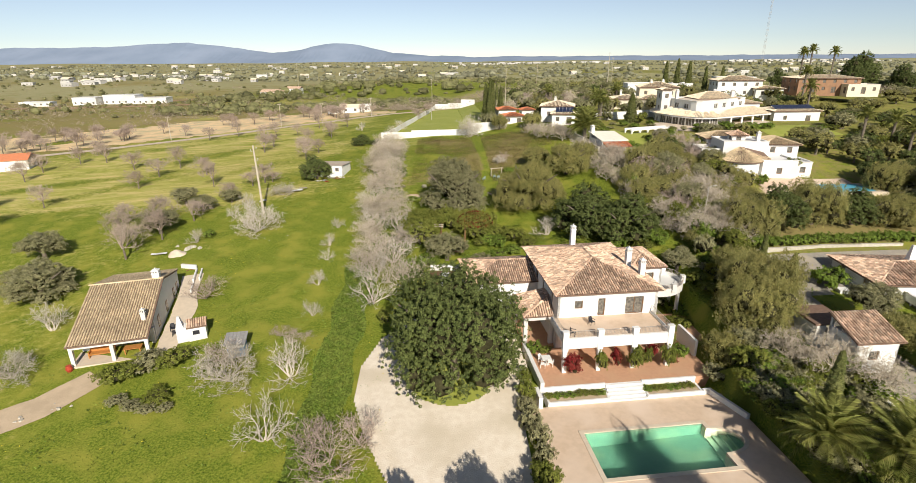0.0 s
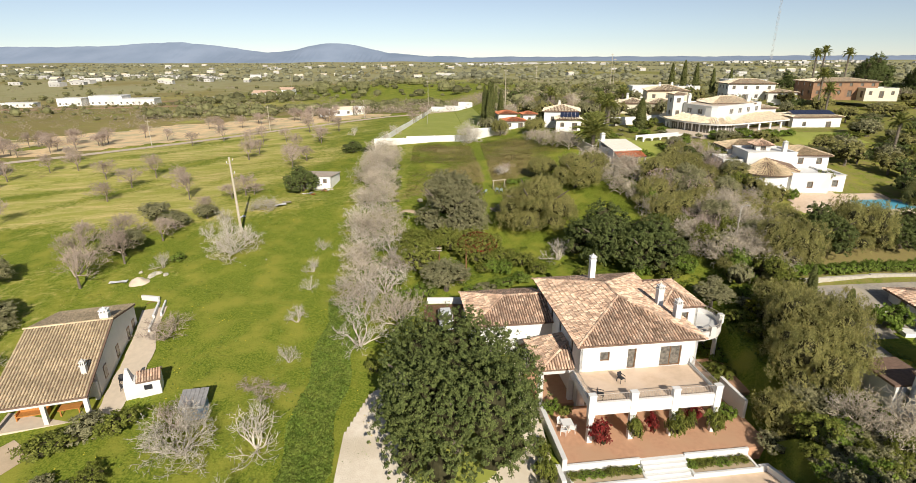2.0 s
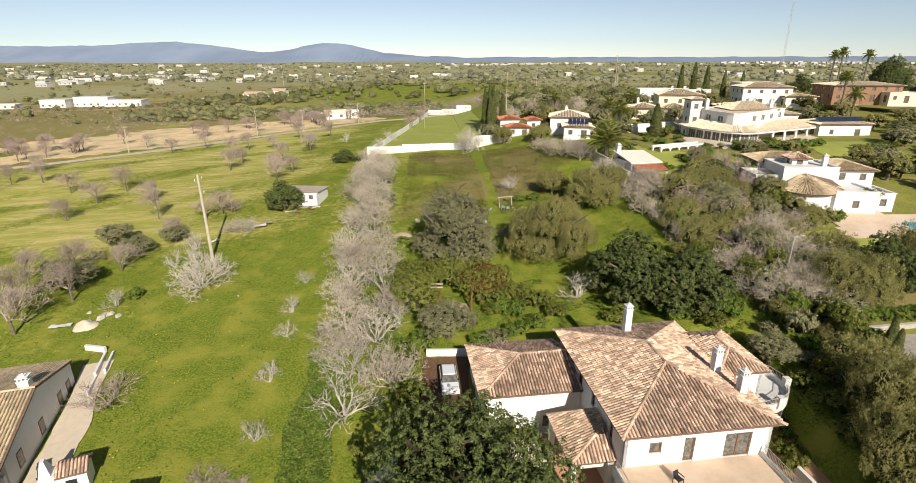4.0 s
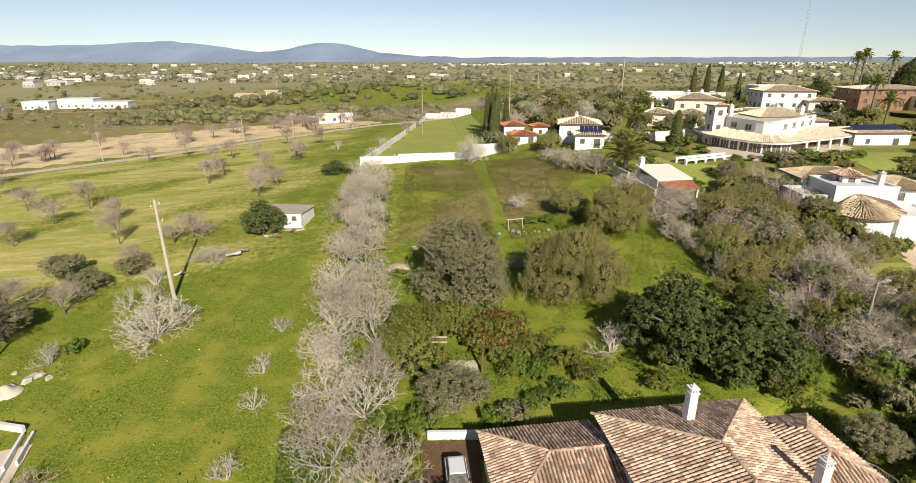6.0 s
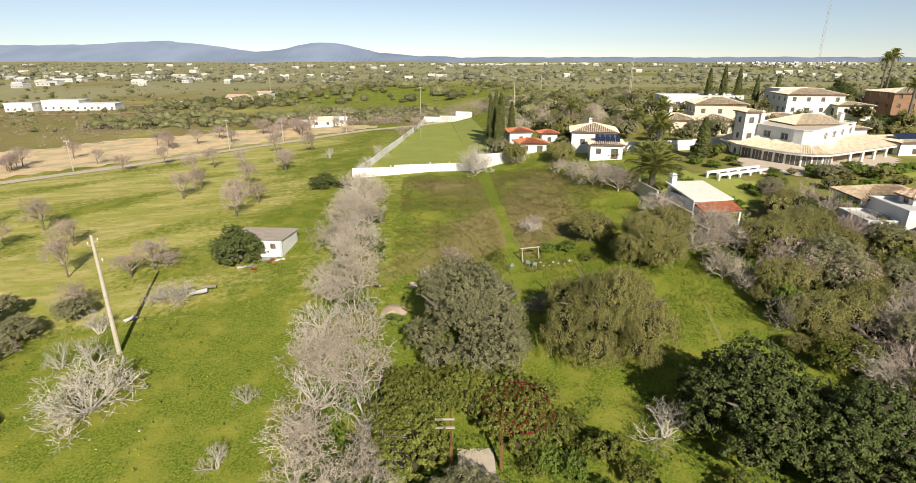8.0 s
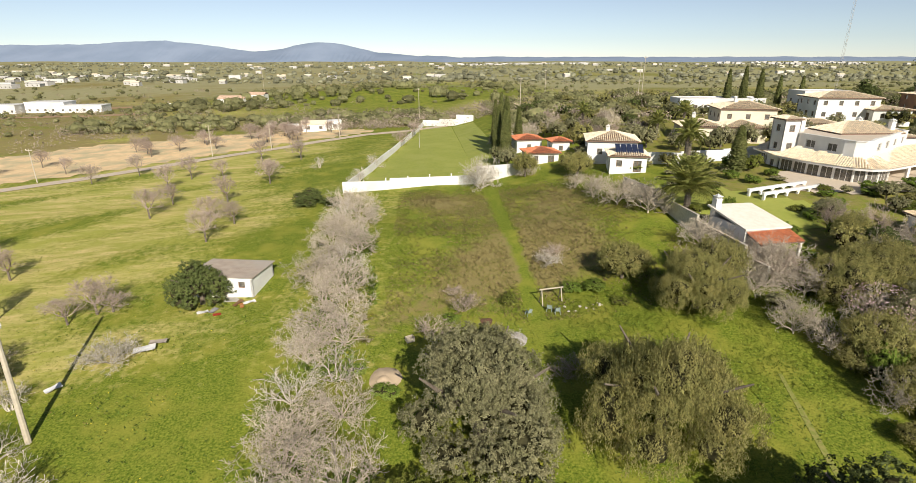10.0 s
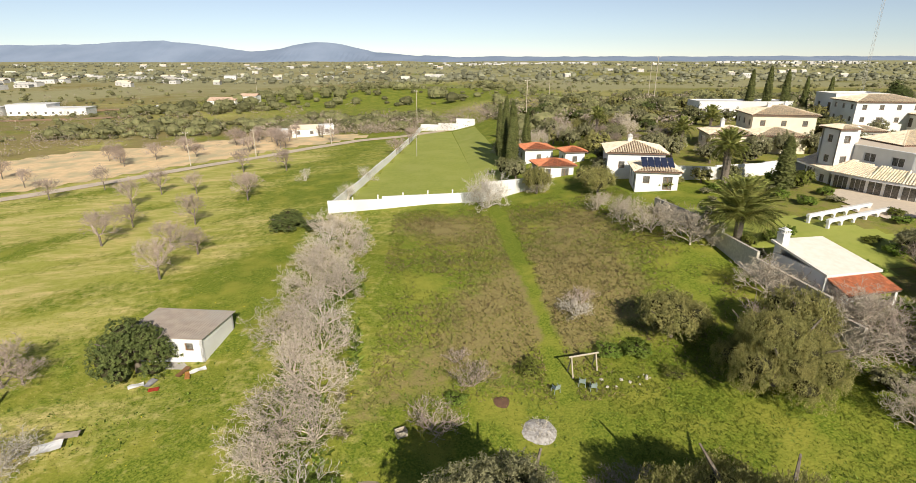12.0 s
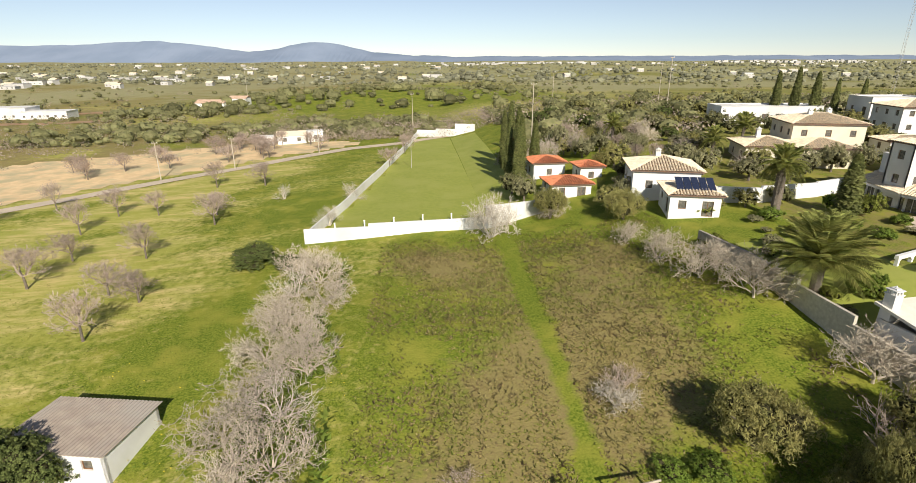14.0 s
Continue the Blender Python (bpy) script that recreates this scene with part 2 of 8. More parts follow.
def ground_z(x, y):
    z = curve_at(LONG, y)
    if x > 0:
        xe = 30 * math.tanh(max(0.0, x - 10) / 30)
        z += curve_at(RIGHT, y) * xe
    else:
        xe = 120 * math.tanh(-x / 120)
        z -= curve_at(LEFT, y) * xe
    return z


HOUSE = Matrix.Translation((12.6, 51.1, 0)) @ Matrix.Rotation(radians(4.5), 4, 'Z')
HOUSE_INV = HOUSE.inverted()
DECK_Z, TERR_Z = -10.8, -9.9


def land_z(x, y):
    """The ground, levelled under the house and the pool deck."""
    z = ground_z(x, y)
    p = HOUSE_INV @ Vector((x, y, 0))
    if -5 < p.x < 15 and -24 < p.y < -8:
        return -13.2
    if -4 < p.x < 19 and -8 < p.y < 17:
        return min(z, -10.3)
    if 80 < y < 500:
        z += 0.25 * noise.noise(Vector((x * 0.06, y * 0.06, 0.3)))
    z += 9.0 * math.exp(-((x + 40) / 95) ** 2 - ((y - 480) / 95) ** 2)
    if y > 300:
        z += min(1, (y - 300) / 500) * 9 * noise.noise(Vector((x * 0.0022, y * 0.0022, 1.7)))
    return z


def land_use_haze(x, y):
    """How dry and how weedy the ground is and how far it is greyed for haze (bare), each 0 to 1."""
    n = noise.noise(Vector((x * 0.05, y * 0.05, 5))) * 0.5
    dry = weed = bare = 0.0
    border = -18 - 7 * noise.noise(Vector((y * 0.04, x * 0.02, 31)))
    if x < border and y > 85:
        edge = min(1, 0.3 + (border - x) / 36) * min(1, (y - 85) / 20)
        streak = noise.noise(Vector((x * 0.03 + y * 0.03, (y - 0.75 * x) * 0.11, 12)))
        dry = max(0, min(1, edge * (0.62 + 0.6 * n + 0.6 * streak)))
    elif x < 35 and 75 < y < 240:
        dry = max(0, min(0.34, (y - 75) / 130) * max(0.25, min(1, (2 - x) / 8)) + 0.35 * n)
    if -14 < x < 38 and 100 < y < 160:
        weed = max(0, min(1, (min(x + 6, 30 - x, y - 107, 153 - y) + 16 * n) / 12)) * (0.72 + n)
        if 9.0 < x - (y - 110) * 0.02 < 11.4:
            weed *= 0.15
    if y > 270 or x < -95 - (y - 140) * 0.15 and y > 120:
        weed = 0.3 + n
        dry = 0.3 + noise.noise(Vector((x * 0.012, y * 0.012, 8))) * 0.8
    lane = 250 + (x + 22) * 0.95 if x > -60 else 213 + (x + 60) * 0.76
    if x < -20 and y > lane + 36:
        weed, dry = 0.6 + n, 0.35 + 0.8 * noise.noise(Vector((x * 0.012, y * 0.012, 8)))
    # bare grows with distance: haze painted into the ground colour
    if y > 240:
        bare = min(0.75, (y - 240) / 500) * (0.8 + 0.8 * noise.noise(Vector((x * 0.008, y * 0.005, 15))))
    if x > 45 and y > 60:
        weed = max(weed, 0.45)
    # brown slope above the drive, its colour held dark for tree shade
    if x > 43 and 70.5 < y < 80:
        weed, dry = 1.0, 0.0
    knoll = math.exp(-((x + 40) / 110) ** 2 - ((y - 470) / 120) ** 2)
    if y > 240:
        weed, dry, bare = weed * (1 - knoll), dry * (1 - knoll), bare * max(0, 1 - 1.5 * knoll)
    if x < -24 and y < 85:
        dry = max(dry, 0.3 * min(1, (-24 - x) / 20) + 0.3 * n)
    return max(0, dry), max(0, weed), max(0, bare)


def spaced(stops):
    out = []
    for (a, step), (b, _) in zip(stops, stops[1:]):
        n = max(1, round((b - a) / step))
        out += [a + (b - a) * i / n for i in range(n)]
    return out + [stops[-1][0]]


gx = spaced([(-3600, 300), (-1200, 80), (-400, 20), (-120, 4), (-60, 1.6), (75, 4), (180, 20), (500, 80), (1400, 300), (3800, 1)])
gy = spaced([(-300, 30), (-60, 8), (20, 1.6), (170, 4), (320, 15), (700, 60), (1600, 200), (4800, 1)])
land = Shape()
land.v = [(x, y, land_z(x, y)) for y in gy for x in gx]
nx = len(gx)
land.f = [(j * nx + i, j * nx + i + 1, (j + 1) * nx + i + 1, (j + 1) * nx + i) for j in range(len(gy) - 1) for i in range(nx - 1)]


def ground_material():
    m = mat("meadow", (0.094, 0.14, 0.013), (0.242, 0.268, 0.036), scale=5.5, rough=0.95, bump=1.0, bump_scale=5.0, third=(0.268, 0.268, 0.042), large=0.05, spec=0.1)
    nt = m.node_tree
    b = nt.nodes["Principled BSDF"]
    out = b.inputs["Base Color"].links[0].from_socket
    att = nt.nodes.new("ShaderNodeAttribute")
    att.attribute_name = "landuse_haze"
    sep = nt.nodes.new("ShaderNodeSeparateColor")
    nt.links.new(att.outputs["Color"], sep.inputs[0])
    tc = nt.nodes.new("ShaderNodeTexCoord")
    # dry, weedy, and a greyish pair that puts far haze into the colour
    for sock, colours, sc in ((0, ((0.66, 0.52, 0.22), (0.37, 0.365, 0.08)), 1.1), (1, ((0.24, 0.17, 0.085), (0.29, 0.25, 0.085)), 0.7), (2, ((0.40, 0.345, 0.2), (0.27, 0.275, 0.12)), 0.05)):
        n = nt.nodes.new("ShaderNodeTexNoise")
        n.inputs["Scale"].default_value, n.inputs["Detail"].default_value, n.inputs["Roughness"].default_value = sc, 8, 0.65
        nt.links.new(tc.outputs["Object"], n.inputs["Vector"])
        two = nt.nodes.new("ShaderNodeMix")
        two.data_type = 'RGBA'
        two.inputs[6].default_value, two.inputs[7].default_value = (*colours[0], 1), (*colours[1], 1)
        n2 = nt.nodes.new("ShaderNodeTexNoise")
        n2.inputs["Scale"].default_value, n2.inputs["Detail"].default_value, n2.inputs["Roughness"].default_value = (0.3 if sock == 0 else sc * 4), 9, 0.75
        turn = nt.nodes.new("ShaderNodeMapping")
        turn.inputs["Rotation"].default_value = (0, 0, radians(-37))
        turn.inputs["Scale"].default_value = (0.35, 1.3, 1) if sock == 0 else (1, 1, 1)
        nt.links.new(tc.outputs["Object"], turn.inputs["Vector"])
        nt.links.new(turn.outputs[0], n2.inputs["Vector"])
        edge = nt.nodes.new("ShaderNodeMapRange")
        edge.inputs[1].default_value, edge.inputs[2].default_value = (0.36, 0.56) if sock == 0 else (0.3, 0.7)
        nt.links.new(n2.outputs["Fac"], edge.inputs[0])
        nt.links.new(edge.outputs[0], two.inputs[0])
        add = nt.nodes.new("ShaderNodeMath")
        add.operation = 'ADD'
        nt.links.new(sep.outputs[sock], add.inputs[0])
        nt.links.new(n.outputs["Fac"], add.inputs[1])
        r = nt.nodes.new("ShaderNodeMapRange")
        r.inputs[1].default_value, r.inputs[2].default_value, r.inputs[4].default_value = 0.8, 1.1, 0.9
        nt.links.new(add.outputs[0], r.inputs[0])
        mx = nt.nodes.new("ShaderNodeMix")
        mx.data_type = 'RGBA'
        nt.links.new(r.outputs[0], mx.inputs[0])
        nt.links.new(out, mx.inputs[6])
        nt.links.new(two.outputs[2], mx.inputs[7])
        out = mx.outputs[2]
    nt.links.new(out, b.inputs["Base Color"])
    return m


ground = single("ground", land, ground_material(), "green winter meadow and dry orchard land, gently sloping", "ground", kind="structure", smooth=True)
ca = ground.data.color_attributes.new("landuse_haze", 'FLOAT_COLOR', 'POINT')
for i, (x, y, z) in enumerate(land.v):
    ca.data[i].color = (*land_use_haze(x, y), 1)


def drape(points, widths, lift, step=1.5, cross=4):
    """A strip laid on the ground along a line of (x, y)."""
    s = Shape()
    line = []
    for (p, w), (q, w2) in zip(zip(points, widths), zip(points[1:], widths[1:])):
        n = max(1, int(math.dist(p, q) / step))
        line += [(p[0] + (q[0] - p[0]) * i / n, p[1] + (q[1] - p[1]) * i / n, w + (w2 - w) * i / n) for i in range(n)]
    line.append((*points[-1], widths[-1]))
    k = cross + 1
    for i, (x, y, w) in enumerate(line):
        a, b = line[max(0, i - 1)], line[min(len(line) - 1, i + 1)]
        d = Vector((b[0] - a[0], b[1] - a[1])).normalized()
        wob = 1 + 0.12 * noise.noise(Vector((x * 0.7, y * 0.7, 2)))
        for j in range(k):
            o = (j / cross - 0.5) * w * wob
            px, py = x - d.y * o, y + d.x * o
            s.v.append((px, py, land_z(px, py) + lift))
    s.f = [(i * k + j + 1, i * k + j, (i + 1) * k + j, (i + 1) * k + j + 1) for i in range(len(line) - 1) for j in range(cross)]
    return s


def patch(ring, lift, step=1.0):
    """A piece of ground surface inside a ring of (x, y)."""
    s = Shape()
    xs, ys = [p[0] for p in ring], [p[1] for p in ring]
    nxp, nyp = int((max(xs) - min(xs)) / step) + 2, int((max(ys) - min(ys)) / step) + 2

    def inside(x, y):
        c = False
        for (x0, y0), (x1, y1) in zip(ring, ring[1:] + ring[:1]):
            if (y0 > y) != (y1 > y) and x < (x1 - x0) * (y - y0) / (y1 - y0) + x0:
                c = not c
        return c
    index = {}

    def vert(i, j):
        if (i, j) not in index:
            x, y = min(xs) + i * step, min(ys) + j * step
            index[i, j] = len(s.v)
            s.v.append((x, y, land_z(x, y) + lift))
        return index[i, j]
    for i in range(nxp):
        for j in range(nyp):
            if inside(min(xs) + (i + 0.5) * step, min(ys) + (j + 0.5) * step):
                s.f.append((vert(i, j), vert(i + 1, j), vert(i + 1, j + 1), vert(i, j + 1)))
    return s


# ---- plants ----
def unit():
    while True:
        v = Vector((random.uniform(-1, 1), random.uniform(-1, 1), random.uniform(-1, 1)))
        if 0.05 < v.length < 1:
            return v.normalized()


def leaf(s, c, out, size, thin=0.36, hang=0.0):
    """One folded leaf spray."""
    n = (out + 0.65 * unit() + Vector((0, 0, 0.25))).normalized()
    a = n.orthogonal().normalized()
    a.rotate(Matrix.Rotation(random.uniform(0, 6.3), 3, n))
    if hang:
        a = (a + Vector((0, 0, -hang))).normalized()
    b = n.cross(a)
    w, l = size * thin, size * 0.62
    k = n * size * 0.14
    s.add([tuple(c - a * l), tuple(c + b * w - k), tuple(c + a * l), tuple(c - b * w - k)], [(0, 1, 2), (0, 2, 3)])


def crown(lobes, leaves, size, seed, droop=0.0, thin=0.36):
    """Leaves gathered in clumps over several overlapping lobes (centre, radii); a shade-dark core shows in the gaps
    between them.
    """
    random.seed(seed)
    s = Shape()
    area = [l[1][0] * l[1][2] + l[1][0] * l[1][1] for l in lobes]
    total = sum(area)
    for (c, r), ar in zip(lobes, area):
        c = Vector(c)
        clumps = max(6, int(leaves * ar / total / 22))
        for _ in range(clumps):
            d = unit()
            if d.z < -0.35:
                d.z *= -0.6
                d.normalize()
            k = random.uniform(0.74, 1.08) if random.random() < 0.85 else random.uniform(0.4, 0.8)
            k *= 1 + 0.16 * noise.noise(d * 2.3 + c * 0.7 + Vector((seed, 0, 0)))
            p = c + Vector((d.x * r[0], d.y * r[1], d.z * r[2])) * k
            cr = size * random.uniform(1.1, 2.3)
            for _ in range(22):
                o = unit() * cr * random.uniform(0.2, 1)
                o.z = o.z * 0.7 - droop * random.random() * cr * 2
                leaf(s, p + o, (d + o.normalized() * 0.6).normalized(), size * random.uniform(0.7, 1.25), thin, droop * 1.2)
        # a solid core, coloured dark to stand for shade inside the crown
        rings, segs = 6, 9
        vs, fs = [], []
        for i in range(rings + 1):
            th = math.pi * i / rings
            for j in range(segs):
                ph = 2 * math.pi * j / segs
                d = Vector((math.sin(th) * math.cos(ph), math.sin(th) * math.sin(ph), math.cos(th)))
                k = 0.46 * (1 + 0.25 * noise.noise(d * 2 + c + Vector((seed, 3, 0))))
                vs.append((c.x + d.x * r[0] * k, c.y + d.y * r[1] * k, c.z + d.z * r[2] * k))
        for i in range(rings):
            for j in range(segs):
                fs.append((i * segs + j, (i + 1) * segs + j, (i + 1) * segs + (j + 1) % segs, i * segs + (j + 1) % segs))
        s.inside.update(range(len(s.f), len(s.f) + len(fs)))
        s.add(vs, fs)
    return s


def limbs(height, spread, thick, seed, count=5):
    random.seed(seed)
    s = Shape()
    p = Vector((0, 0, -0.5))
    q = Vector((random.uniform(-0.15, 0.15), random.uniform(-0.15, 0.15), height * 0.35))
    s.tube(p, q, thick * 1.3, thick, 7)
    for i in range(count):
        w = 6.28 * (i + random.random() * 0.6) / count
        m = q + Vector((math.cos(w) * spread * 0.35, math.sin(w) * spread * 0.35, height * 0.25))
        e = q + Vector((math.cos(w) * spread * 0.75, math.sin(w) * spread * 0.75, height * random.uniform(0.35, 0.6)))
        s.tube(q, m, thick * 0.75, thick * 0.5, 6)
        s.tube(m, e, thick * 0.5, thick * 0.15, 5)
    return s


def round_lobes(r, h, seed, n=6, low=0.0, skirt=0):
    """Lobes that fill a crown of radius r from the height low to h."""
    random.seed(seed)
    mid = (low + h) / 2
    out = [((0, 0, mid), (r * 0.8, r * 0.8, (h - low) * 0.5))]
    for i in range(n):
        w = 6.28 * (i + random.uniform(-0.3, 0.3)) / n
        k = random.uniform(0.42, 0.6)
        rr = r * random.uniform(0.4, 0.52)
        out.append(((math.cos(w) * r * k, math.sin(w) * r * k, low + (h - low) * random.uniform(0.35, 0.66)), (rr, rr, (h - low) * random.uniform(0.28, 0.4))))
    for i in range(skirt):
        w = 6.28 * (i + random.uniform(-0.3, 0.3)) / skirt
        rr = r * random.uniform(0.3, 0.4)
        out.append(((math.cos(w) * r * 0.62, math.sin(w) * r * 0.62, low + (h - low) * random.uniform(0.16, 0.28)), (rr, rr, (h - low) * random.uniform(0.16, 0.24))))
    return out


def billow_lobes(r, h, seed, n=13):
    """An uneven crown: a small heart and many billows of different size, higher towards the middle."""
    random.seed(seed)
    out = [((0, 0, h * 0.42), (r * 0.55, r * 0.55, h * 0.38))]
    for i in range(n):
        w = 2.4 * i + random.uniform(-0.5, 0.5)
        k = random.uniform(0.15, 0.72)
        rr = r * random.uniform(0.24, 0.42)
        z = h * (0.8 - 0.62 * k + random.uniform(-0.12, 0.1))
        out.append(((math.cos(w) * r * k, math.sin(w) * r * k, z), (rr, rr * random.uniform(0.8, 1.2), h * random.uniform(0.14, 0.26))))
    for i in range(6):
        w = 1.05 * i + random.uniform(-0.3, 0.3)
        rr = r * random.uniform(0.25, 0.36)
        out.append(((math.cos(w) * r * 0.62, math.sin(w) * r * 0.62, h * random.uniform(0.16, 0.26)), (rr, rr, h * random.uniform(0.14, 0.2))))
    return out


PROTO = {}


def leafy(key, r, h, leaf_size, leaves, material, seed, low=0.0, thick=0.25, droop=0.0, lobes=6, trunk=True, skirt=0, thin=0.36, billows=0):
    """Meshes for one kind of leafy tree or shrub, made once."""
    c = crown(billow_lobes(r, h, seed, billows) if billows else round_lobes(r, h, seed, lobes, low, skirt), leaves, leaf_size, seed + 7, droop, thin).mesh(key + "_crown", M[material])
    t = limbs(h * 0.8, r, thick, seed).mesh(key + "_trunk", M["bark"]) if trunk else None
    PROTO[key] = (c, t, r, h)


def plant(key, x, y, name, label, category, r=None, h=None, turn=None, group="", lift=0.0):
    c, t, r0, h0 = PROTO[key]
    ob = thing(name, sized(x, y, land_z(x, y) - 0.05 + lift, random.uniform(0, 360) if turn is None else turn, (r or r0) / r0, (h or h0) / h0), label, category, group)
    if t:
        k = new("trunk", t)
        k.parent = ob
    k = new("crown", c)
    k.parent = ob
    return ob


def branches(seed, r, h, material, stems, levels, density, thick, lean=0.9, twist=0.35, up=0.25, side=4):
    """A leafless tree: forking, crooked, tapering branches down to fine twigs."""
    random.seed(seed)
    s = Shape()

    def grow(p, d, length, rad, level):
        segs = 3 if level < 2 else 2
        q = p
        for i in range(segs):
            d = (d + unit() * twist + Vector((0, 0, up * 0.3))).normalized()
            n = q + d * length / segs
            r1 = rad * (1 - 0.5 * (i + 1) / segs)
            s.tube(q, n, rad * (1 - 0.5 * i / segs), r1, side if level < 2 else 3, caps=False)
            if level < levels:
                for _ in range(density if i else max(1, density - 1)):
                    dd = (d + unit() * 0.95).normalized()
                    dd = (dd + Vector((0, 0, up))).normalized()
                    grow(n, dd, length * random.uniform(0.5, 0.74), max(0.009, r1 * 0.6), level + 1)
            q = n
    for i in range(stems):
        w = 6.28 * (i + random.uniform(-0.3, 0.3)) / stems
        k = lean * random.uniform(0.35, 1.15)
        d = Vector((math.cos(w) * k, math.sin(w) * k, random.uniform(0.5, 1.0))).normalized()
        grow(Vector((math.cos(w) * 0.1, math.sin(w) * 0.1, 0)), d, 1.0, thick, 0)
    xs = np.array(s.v)
    rad = np.percentile(np.hypot(xs[:, 0], xs[:, 1]), 97)
    top = np.percentile(xs[:, 2], 99)
    s.v = [(x * r / rad, y * r / rad, max(-0.05, z * h / top)) for x, y, z in s.v]
    return s


def bare(key, seed, r, h, material, stems, levels, density, thick, trunk=0.0, stem=None, **more):
    s = branches(seed, r, h - trunk, material, stems, levels, density, thick, **more)
    if trunk:
        s.v = [(x, y, z + trunk) for x, y, z in s.v]
    t = Shape()
    t.tube((0, 0, -0.4), (0.05, 0, max(0.15, trunk + 0.1)), thick * r * 1.1, thick * r * 0.8, 7)
    PROTO[key] = (s.mesh(key + "_branches", M[material]), t.mesh(key + "_stem", M[stem or material]), r, h)


def bare_plant(key, x, y, name, label, category, r=None, h=None, turn=None, group=""):
    c, t, r0, h0 = PROTO[key]
    ob = thing(name, sized(x, y, land_z(x, y) - 0.05, random.uniform(0, 360) if turn is None else turn, (r or r0) / r0, (h or h0) / h0), label, category, group)
    k = new("trunk", t)
    k.parent = ob
    k = new("bare_crown", c)
    k.parent = ob
    return ob


def frond_mesh(length, droop, seed, wide=0.5):
    """One palm frond: a bowed midrib with two rows of narrow leaflets."""
    random.seed(seed)
    s = Shape()
    n = 26
    pts = []
    for i in range(n + 1):
        f = i / n
        pts.append(Vector((length * f * (1 - 0.25 * droop * f), 0, length * (0.42 * f - (0.35 + 0.55 * droop) * f * f))))
    for i in range(0, n, 2):
        s.tube(pts[i], pts[min(n, i + 2)], 0.035 * (1 - i / n) + 0.008, 0.035 * (1 - (i + 2) / n) + 0.008, 3, caps=False)
    for i in range(3, n + 1):
        f = i / n
        l = wide * (0.5 + 0.9 * math.sin(math.pi * min(1, f * 0.9 + 0.1)) ** 0.7)
        d = (pts[i] - pts[i - 1]).normalized()
        for side in (-1, 1):
            e = pts[i] + Vector((d.x * l * 0.55, side * l * 0.75, -l * 0.28 + random.uniform(-0.06, 0.06)))
            w = Vector((0.085, 0, 0.03))
            s.add([tuple(pts[i] - w), tuple(pts[i] + w), tuple(e)], [(0, 1, 2)])
    return s


def palm_tree(x, y, trunk_h, length, label, fronds=46, seed=1, droop=0.6, thick=0.28, lift=0.0, name="palm_tree"):
    random.seed(seed)
    ob = thing(name, sized(x, y, land_z(x, y) - 0.1 + lift, random.uniform(0, 360)), label, "palm")
    t = Shape()
    for i in range(8):
        z0, z1 = trunk_h * i / 8, trunk_h * (i + 1) / 8
        t.tube((0, 0, z0), (0, 0, z1 + 0.02), thick * 1.12, thick * 0.95, 9)
    for i in range(26):
        w, z = i * 2.4, trunk_h * (1 - 0.02 * (i % 8))
        t.tube((math.cos(w) * thick * 0.7, math.sin(w) * thick * 0.7, z - 0.35), (math.cos(w) * thick * 1.7, math.sin(w) * thick * 1.7, z + 0.1), 0.07, 0.03, 4)
    part("trunk", t, M["bark"], ob)
    kinds = [frond_mesh(length, d, seed + i, length * 0.2).mesh("frond", M["palm"]) for i, d in enumerate((droop * 0.3, droop * 0.8, droop * 1.3))]
    for i in range(fronds):
        f = i / fronds
        k = new("frond", kinds[0 if f < 0.35 else 1 if f < 0.7 else 2])
        tilt = -78 + 96 * f + random.uniform(-8, 8)
        k.matrix_basis = Matrix.Translation((0, 0, trunk_h)) @ Matrix.Rotation(i * 2.4, 4, 'Z') @ Matrix.Rotation(radians(tilt), 4, 'Y')
        k.parent = ob
    return ob


def cypress_proto(key, r, h, leaves, seed):
    random.seed(seed)
    s = Shape()
    for _ in range(leaves):
        f = random.random() ** 0.8
        prof = r * (1 - f) ** 0.55 * min(1, 0.35 + f * 6)
        w = random.uniform(0, 6.28)
        k = random.uniform(0.7, 1.05) * (1 + 0.25 * noise.noise(Vector((math.cos(w), math.sin(w), f * h * 0.9 + seed))))
        c = Vector((math.cos(w) * prof * k, math.sin(w) * prof * k, f * h + 0.1))
        leaf(s, c, Vector((math.cos(w), math.sin(w), 0.9)).normalized(), 0.32)
    for i in range(6):
        f0, f1 = i / 6, (i + 1) / 6
        s.tube((0, 0, f0 * h), (0, 0, f1 * h), r * 0.72 * (1 - f0) ** 0.55, max(0.02, r * 0.72 * (1 - f1) ** 0.55), 8)
    t = Shape()
    t.tube((0, 0, -0.3), (0, 0, h * 0.5), 0.16, 0.06, 6)
    PROTO[key] = (s.mesh(key + "_crown", M["cypress"]), t.mesh(key + "_trunk", M["bark"]), r, h)


leafy("carob", 7.0, 10.2, 0.15, 105000, "carob", 11, low=-0.3, thick=0.4, lobes=9, skirt=9)
leafy("carob_mid", 4.5, 6.2, 0.15, 36000, "carob", 21, low=0.2, thick=0.3, billows=12)
leafy("olive", 4.8, 7.5, 0.2, 46000, "olive", 31, low=0.4, thick=0.35, thin=0.24, droop=0.2, billows=12)
